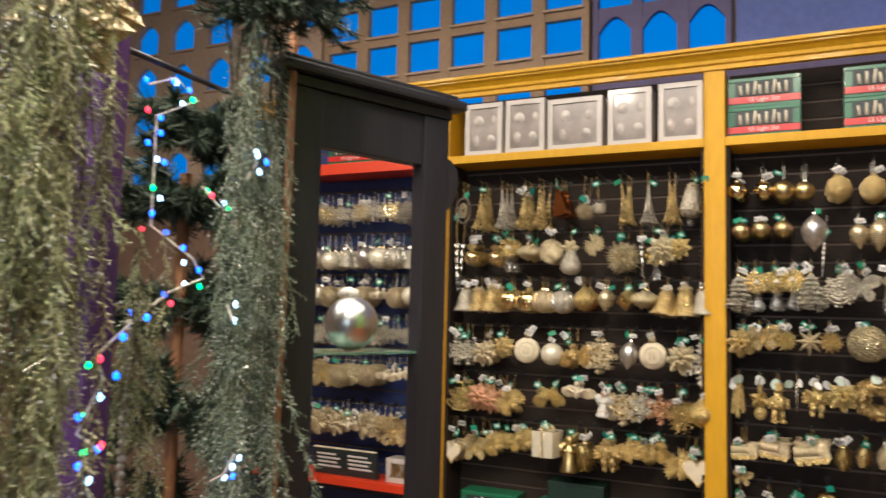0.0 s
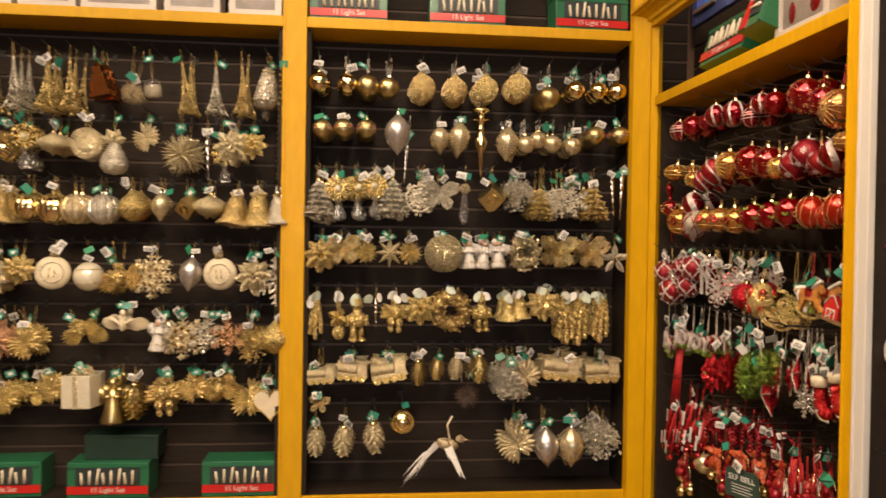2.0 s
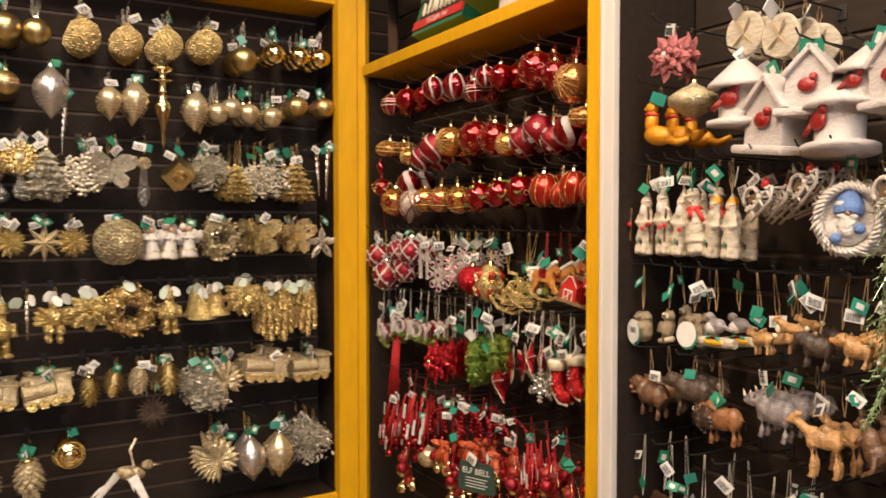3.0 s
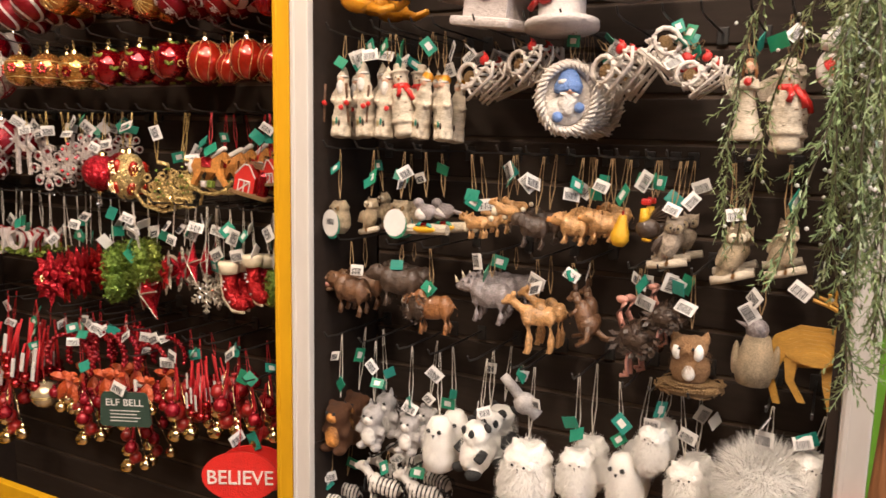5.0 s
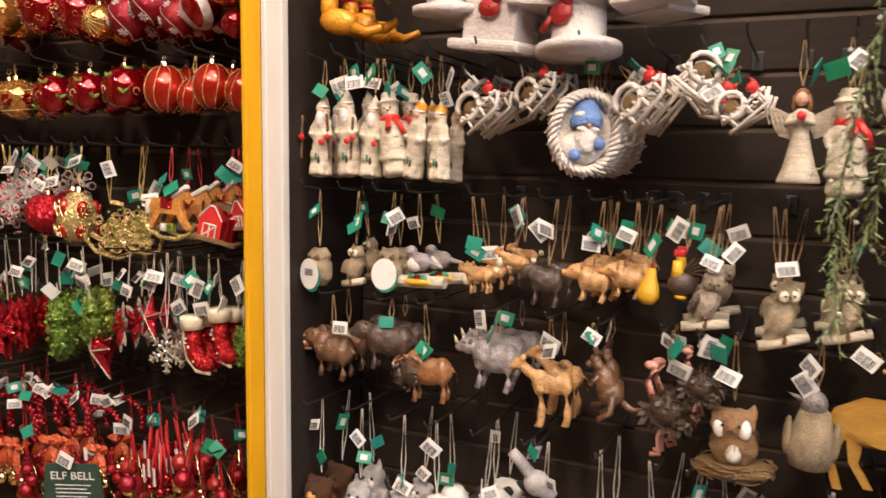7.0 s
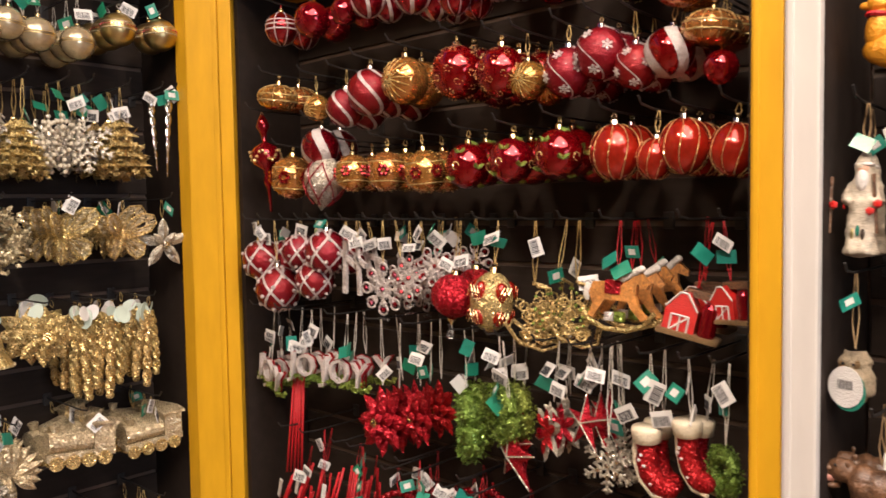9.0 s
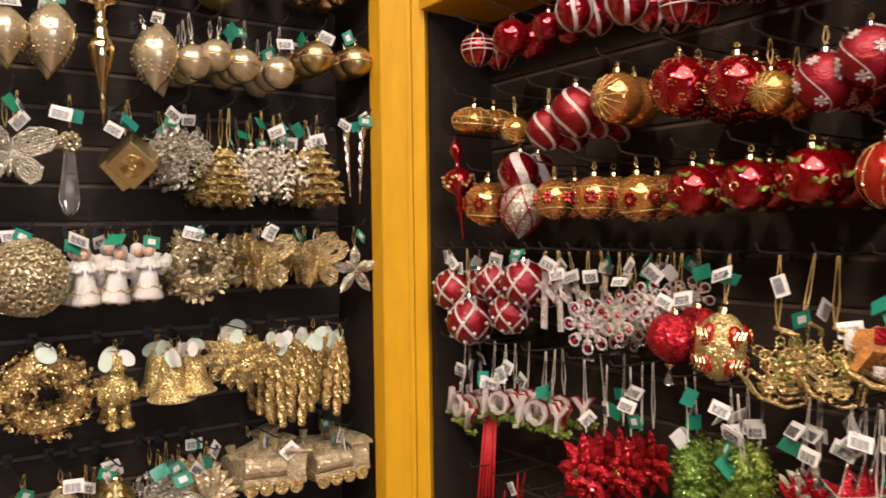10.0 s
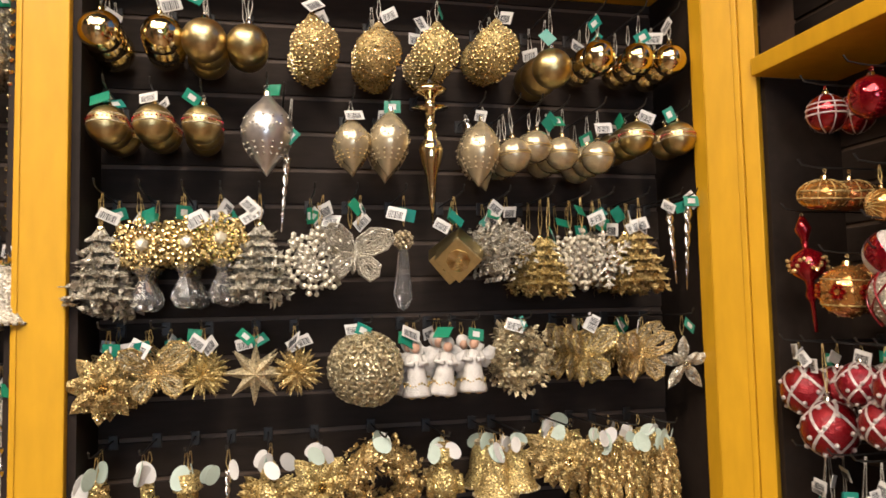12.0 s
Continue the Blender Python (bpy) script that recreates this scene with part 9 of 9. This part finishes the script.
# bare trunk that carries the garland
own = bmesh.new()
tube([(0.57, 1.16, 0.0), (0.57, 1.156, 0.8), (0.57, 1.147, 1.15), (0.57, 1.143, 1.23), (0.57, 1.139, 1.34), (0.572, 1.14, 1.46), (0.575, 1.141, 1.9), (0.575, 1.141, 2.6)], 0.0125, 10, own, taper=0.85)
for k in range(4):
    a = 1.1 + 1.3 * k
    tube([(0.57 + 0.01 * math.cos(a + 0.5 * j), 1.159 - 0.0125 * j + 0.01 * math.sin(a + 0.5 * j) * (j != 9) if j < 2 else 1.141 + 0.01 * math.sin(a + 0.5 * j), 0.5 * j + 0.12 * k) for j in range(5)], 0.0055, 6, own)
trunk = part("garland_pole", own, "trunk_wood", smooth=True)
tagged(trunk, "slim brown tree trunk carrying a fir garland", "tree trunk")

# red foot with yellow flowers in front of the green panel
red_foot = part("ledge", box(-1.176, -0.2, -0.02, -0.008, 0.0, 0.992, 0.003), "red_paint")
red_foot.matrix_world = RED
tagged(red_foot, "red painted ledge below the green panel", "ledge", kind="structure")
MAT["yellow_petal"] = material("yellow_petal", (0.75, 0.42, 0.02), 0.5, 0.0, 0.2, grain=20)
for k, (u, y, z) in enumerate(((-1.075, -0.026, 0.998), (-1.04, -0.026, 0.985), (-1.0, -0.026, 0.99), (-0.96, -0.026, 0.98), (-1.156, -0.026, 0.972), (-1.125, -0.026, 0.965))):
    own = bmesh.new()
    for j in range(9):
        petal(own, 1.0, 0.3, 0.2, 2 * math.pi * j / 9)
    for j in range(7):
        petal(own, 0.6, 0.22, 0.25, 2 * math.pi * (j + 0.5) / 7, y=-0.15)
    bmesh.ops.scale(own, vec=(0.02, 0.02, 0.02), verts=own.verts)
    flower = part("flower", own, "yellow_petal")
    flower.matrix_basis = RED @ pose(u, y, z, -35, 10 * (k % 3), 20 * k)
    tagged(flower, "small yellow artificial flower against the red ledge", "flower", "yellow flowers on the ledge")

# ---- decorated corner beside the tower ----
NEAR = 0.64


def corner(x, y, z):
    """A place in the corner, drawn in towards the start of the walk."""
    return (NEAR * x, NEAR * y, 1.55 + NEAR * (z - 1.55))


MAT["purple_paint"] = material("purple_paint", (0.07, 0.025, 0.11), 0.5, 0.0, 0.2)
pole = part("post", box(-0.972, -0.922, 0.75, 0.80, 0, 2.6, 0.006), "purple_paint")
tagged(pole, "dark purple painted wooden post", "post", kind="structure")
rail = part("garland_rail", tube([corner(-1.10, 0.6, 2.3), corner(-1.45, 1.2, 2.32), corner(-1.34, 1.7, 2.36)], 0.01, 8), "trunk_wood", smooth=True)
tagged(rail, "brown wooden rail from which garlands hang", "rail", kind="structure")
side = random.Random(9)
garland("fir_garland", "olive green tinselled garland curtain hanging from above",
        [(corner(-1.17 + side.gauss(0, 0.03), 0.84 + side.gauss(0, 0.05), side.uniform(1.75, 2.28)), NEAR * side.uniform(0.5, 1.1)) for k in range(48)], "fir_olive", 21, 0.012)
garland("fir_garland", "dark green garland curtain beside the tower",
        [(corner(-1.30 + side.gauss(0, 0.035), 1.55 + side.gauss(0, 0.04), side.uniform(1.7, 2.36)), NEAR * side.uniform(0.5, 1.1)) for k in range(54)], "fir_green", 22, 0.011)
garland("fir_garland", "thin olive garland strands around the purple post",
        [(corner(-1.52 + side.gauss(0, 0.04), 1.36 + side.gauss(0, 0.04), side.uniform(1.5, 1.9)), NEAR * side.uniform(0.4, 0.8)) for k in range(10)], "fir_olive", 23, 0.011)


def fir_crown(at, r, seed, mat="fir_dark", count=70, needle=0.025, dense=60):
    ob = empty("fir_branch", Matrix.Translation(at))
    tagged(ob, "dense dark green fir branches above the tower", "fir branch")
    rnd = random.Random(seed)
    for k in range(count):
        needles = bmesh.new()
        a, b = rnd.random() * 6.28, rnd.uniform(-0.5, 0.6)
        d = Vector((math.cos(a) * math.cos(b), math.sin(a) * math.cos(b), math.sin(b)))
        for j in range(dense):
            q = d * r * rnd.uniform(0.1, 1.0)
            tip = q + (d * 0.6 + Vector((rnd.gauss(0, 0.6), rnd.gauss(0, 0.6), rnd.gauss(0, 0.5)))).normalized() * needle
            s = (tip - q).cross(Vector((rnd.gauss(0, 1), rnd.gauss(0, 1), rnd.gauss(0, 1)))).normalized() * needle * 0.07
            needles.faces.new([needles.verts.new(v) for v in (q - s, q + s, tip)])
        part("twig", needles, mat, ob)
    return ob


fir_crown(corner(-1.2, 1.57, 2.33), 0.11, 3, count=40, dense=110)
fir_crown(corner(-1.3, 1.5, 2.31), 0.085, 4, count=30, dense=90)
mast = part("garland_pole", tube([(-0.862, 1.096, 0.0), (-0.858, 1.1, 1.2), (-0.85, 1.1, 2.4)], 0.008, 8), "trunk_wood", smooth=True)
tagged(mast, "thin reddish brown trunk beside the dark tower", "tree trunk")
for k, (x, y, z, s) in enumerate(((-1.24, 0.93, 2.06, 0.24), (-1.24, 0.99, 2.13, 0.2), (-1.31, 0.88, 2.14, 0.2))):
    m = pose(*corner(x, y, z), 15, 25 * k, 38) @ Matrix.Scale(s * NEAR, 4)
    flower = copy_bare("poinsettia_c", m)
    flower["label"] = "large champagne poinsettia at the top of a garland"
    flower["group"] = "poinsettias above the garland"
arm = part("canopy_bar", tube([corner(-1.47, 1.22, 2.155), corner(-1.57, 1.72, 2.185)], 0.005, 6), "tower_wood", smooth=True)
tagged(arm, "thin dark bar between the purple post and tower", "bar", kind="structure")

# dark fir standing behind the lights
for z, r, seed in ((2.14, 0.2, 5), (1.88, 0.28, 6), (1.55, 0.34, 7), (1.18, 0.38, 8), (0.82, 0.42, 9)):
    fir_crown((-1.92, 1.95, z), r, seed, count=30, needle=0.075, dense=170)
stand = part("garland_pole", tube([(-1.95, 1.95, 0), (-1.95, 1.95, 2.0)], 0.02, 8), "trunk_wood", smooth=True)
tagged(stand, "trunk of a dark artificial fir tree", "tree trunk")

# coloured fairy lights
GLOW = {
    "blue": material("bulb_blue", (0.1, 0.1, 0.8), 0.3, glow=((0.004, 0.07, 1.0), 16)),
    "white": material("bulb_white", (0.8, 0.8, 0.9), 0.3, glow=((0.30, 0.62, 1.0), 9)),
    "green": material("bulb_green", (0.1, 0.8, 0.3), 0.3, glow=((0.002, 1.0, 0.22), 6)),
    "red": material("bulb_red", (0.8, 0.1, 0.1), 0.3, glow=((1.0, 0.02, 0.06), 6)),
}


def fairy_lights(points, colours, label, draw=1.0):
    points = [Vector((0, 0, 1.55)).lerp(Vector(corner(*p)), draw) for p in points]
    ob = empty("fairy_lights", Matrix.Translation(points[0]))
    tagged(ob, label, "fairy lights")
    base = Vector(points[0])
    pts = [Vector(p) - base for p in points]
    part("cable", tube(pts, 0.0022, 5), "thread_white", ob)
    rnd = random.Random(len(points))
    n = 0
    for a, b in zip(pts, pts[1:]):
        count = max(2, int((b - a).length / 0.022))
        for k in range(count):
            p = a.lerp(b, k / count) + Vector((rnd.gauss(0, 0.009), rnd.gauss(0, 0.009), rnd.gauss(0, 0.007)))
            q = lathe([(0, 0.006), (0.0036, 0.0025), (0.0036, -0.0025), (0, -0.006)], 6, m=Matrix.Translation(p))
            part("bulb", q, GLOW[colours[n % len(colours)]], ob)
            n += 1
    return ob


fairy_lights([(-1.5, 1.36, 2.1), (-1.47, 1.42, 2.13), (-1.44, 1.47, 2.08), (-1.51, 1.4, 2.03), (-1.53, 1.42, 1.75), (-1.46, 1.5, 1.67), (-1.44, 1.52, 1.62), (-1.5, 1.46, 1.58), (-1.57, 1.41, 1.5)],
             ("blue", "blue", "white", "blue", "green", "white", "blue", "red"), "string of tiny blue white and green lights")
fairy_lights([(-1.57, 1.41, 1.5), (-1.61, 1.345, 1.42), (-1.59, 1.35, 1.36), (-1.62, 1.31, 1.23), (-1.57, 1.34, 1.19), (-1.6, 1.31, 1.15), (-1.57, 1.32, 1.08), (-1.56, 1.32, 0.9)],
             ("blue", "blue", "red", "green", "blue", "white", "green"), "string of tiny coloured lights along a garland", 0.8)
fairy_lights([(-1.44, 1.5, 1.86), (-1.42, 1.53, 1.82), (-1.40, 1.55, 1.8)], ("green", "red", "white"), "short string of green and red lights")
# clear lit string drawn as beads; white glitter stands for its light
own = bmesh.new()
for k in range(24):
    blob(own, 0.002 * (k % 2), 0, -0.0125 * k, 0.007, 0.007, 0.007, 8, 6)
chain = part("bead_chain", own, "white_glitter", smooth=True)
chain.location = corner(-1.545, 1.38, 1.50)
tagged(chain, "hanging clear string as beads, its light put in as white", "bead chain")
fairy_lights([(-1.36, 1.74, 1.90), (-1.355, 1.745, 1.87), (-1.36, 1.74, 1.845)], ("white", "white"), "short cluster of cold white lights")
for points in (((-1.24, 1.45, 1.94), (-1.22, 1.45, 1.9), (-1.25, 1.45, 1.86)), ((-1.3, 1.46, 1.55), (-1.27, 1.45, 1.51)), ((-1.24, 1.44, 1.2), (-1.27, 1.44, 1.15), (-1.31, 1.44, 1.13))):
    fairy_lights(points, ("white", "white", "blue"), "small cluster of cold white lights in the garland")
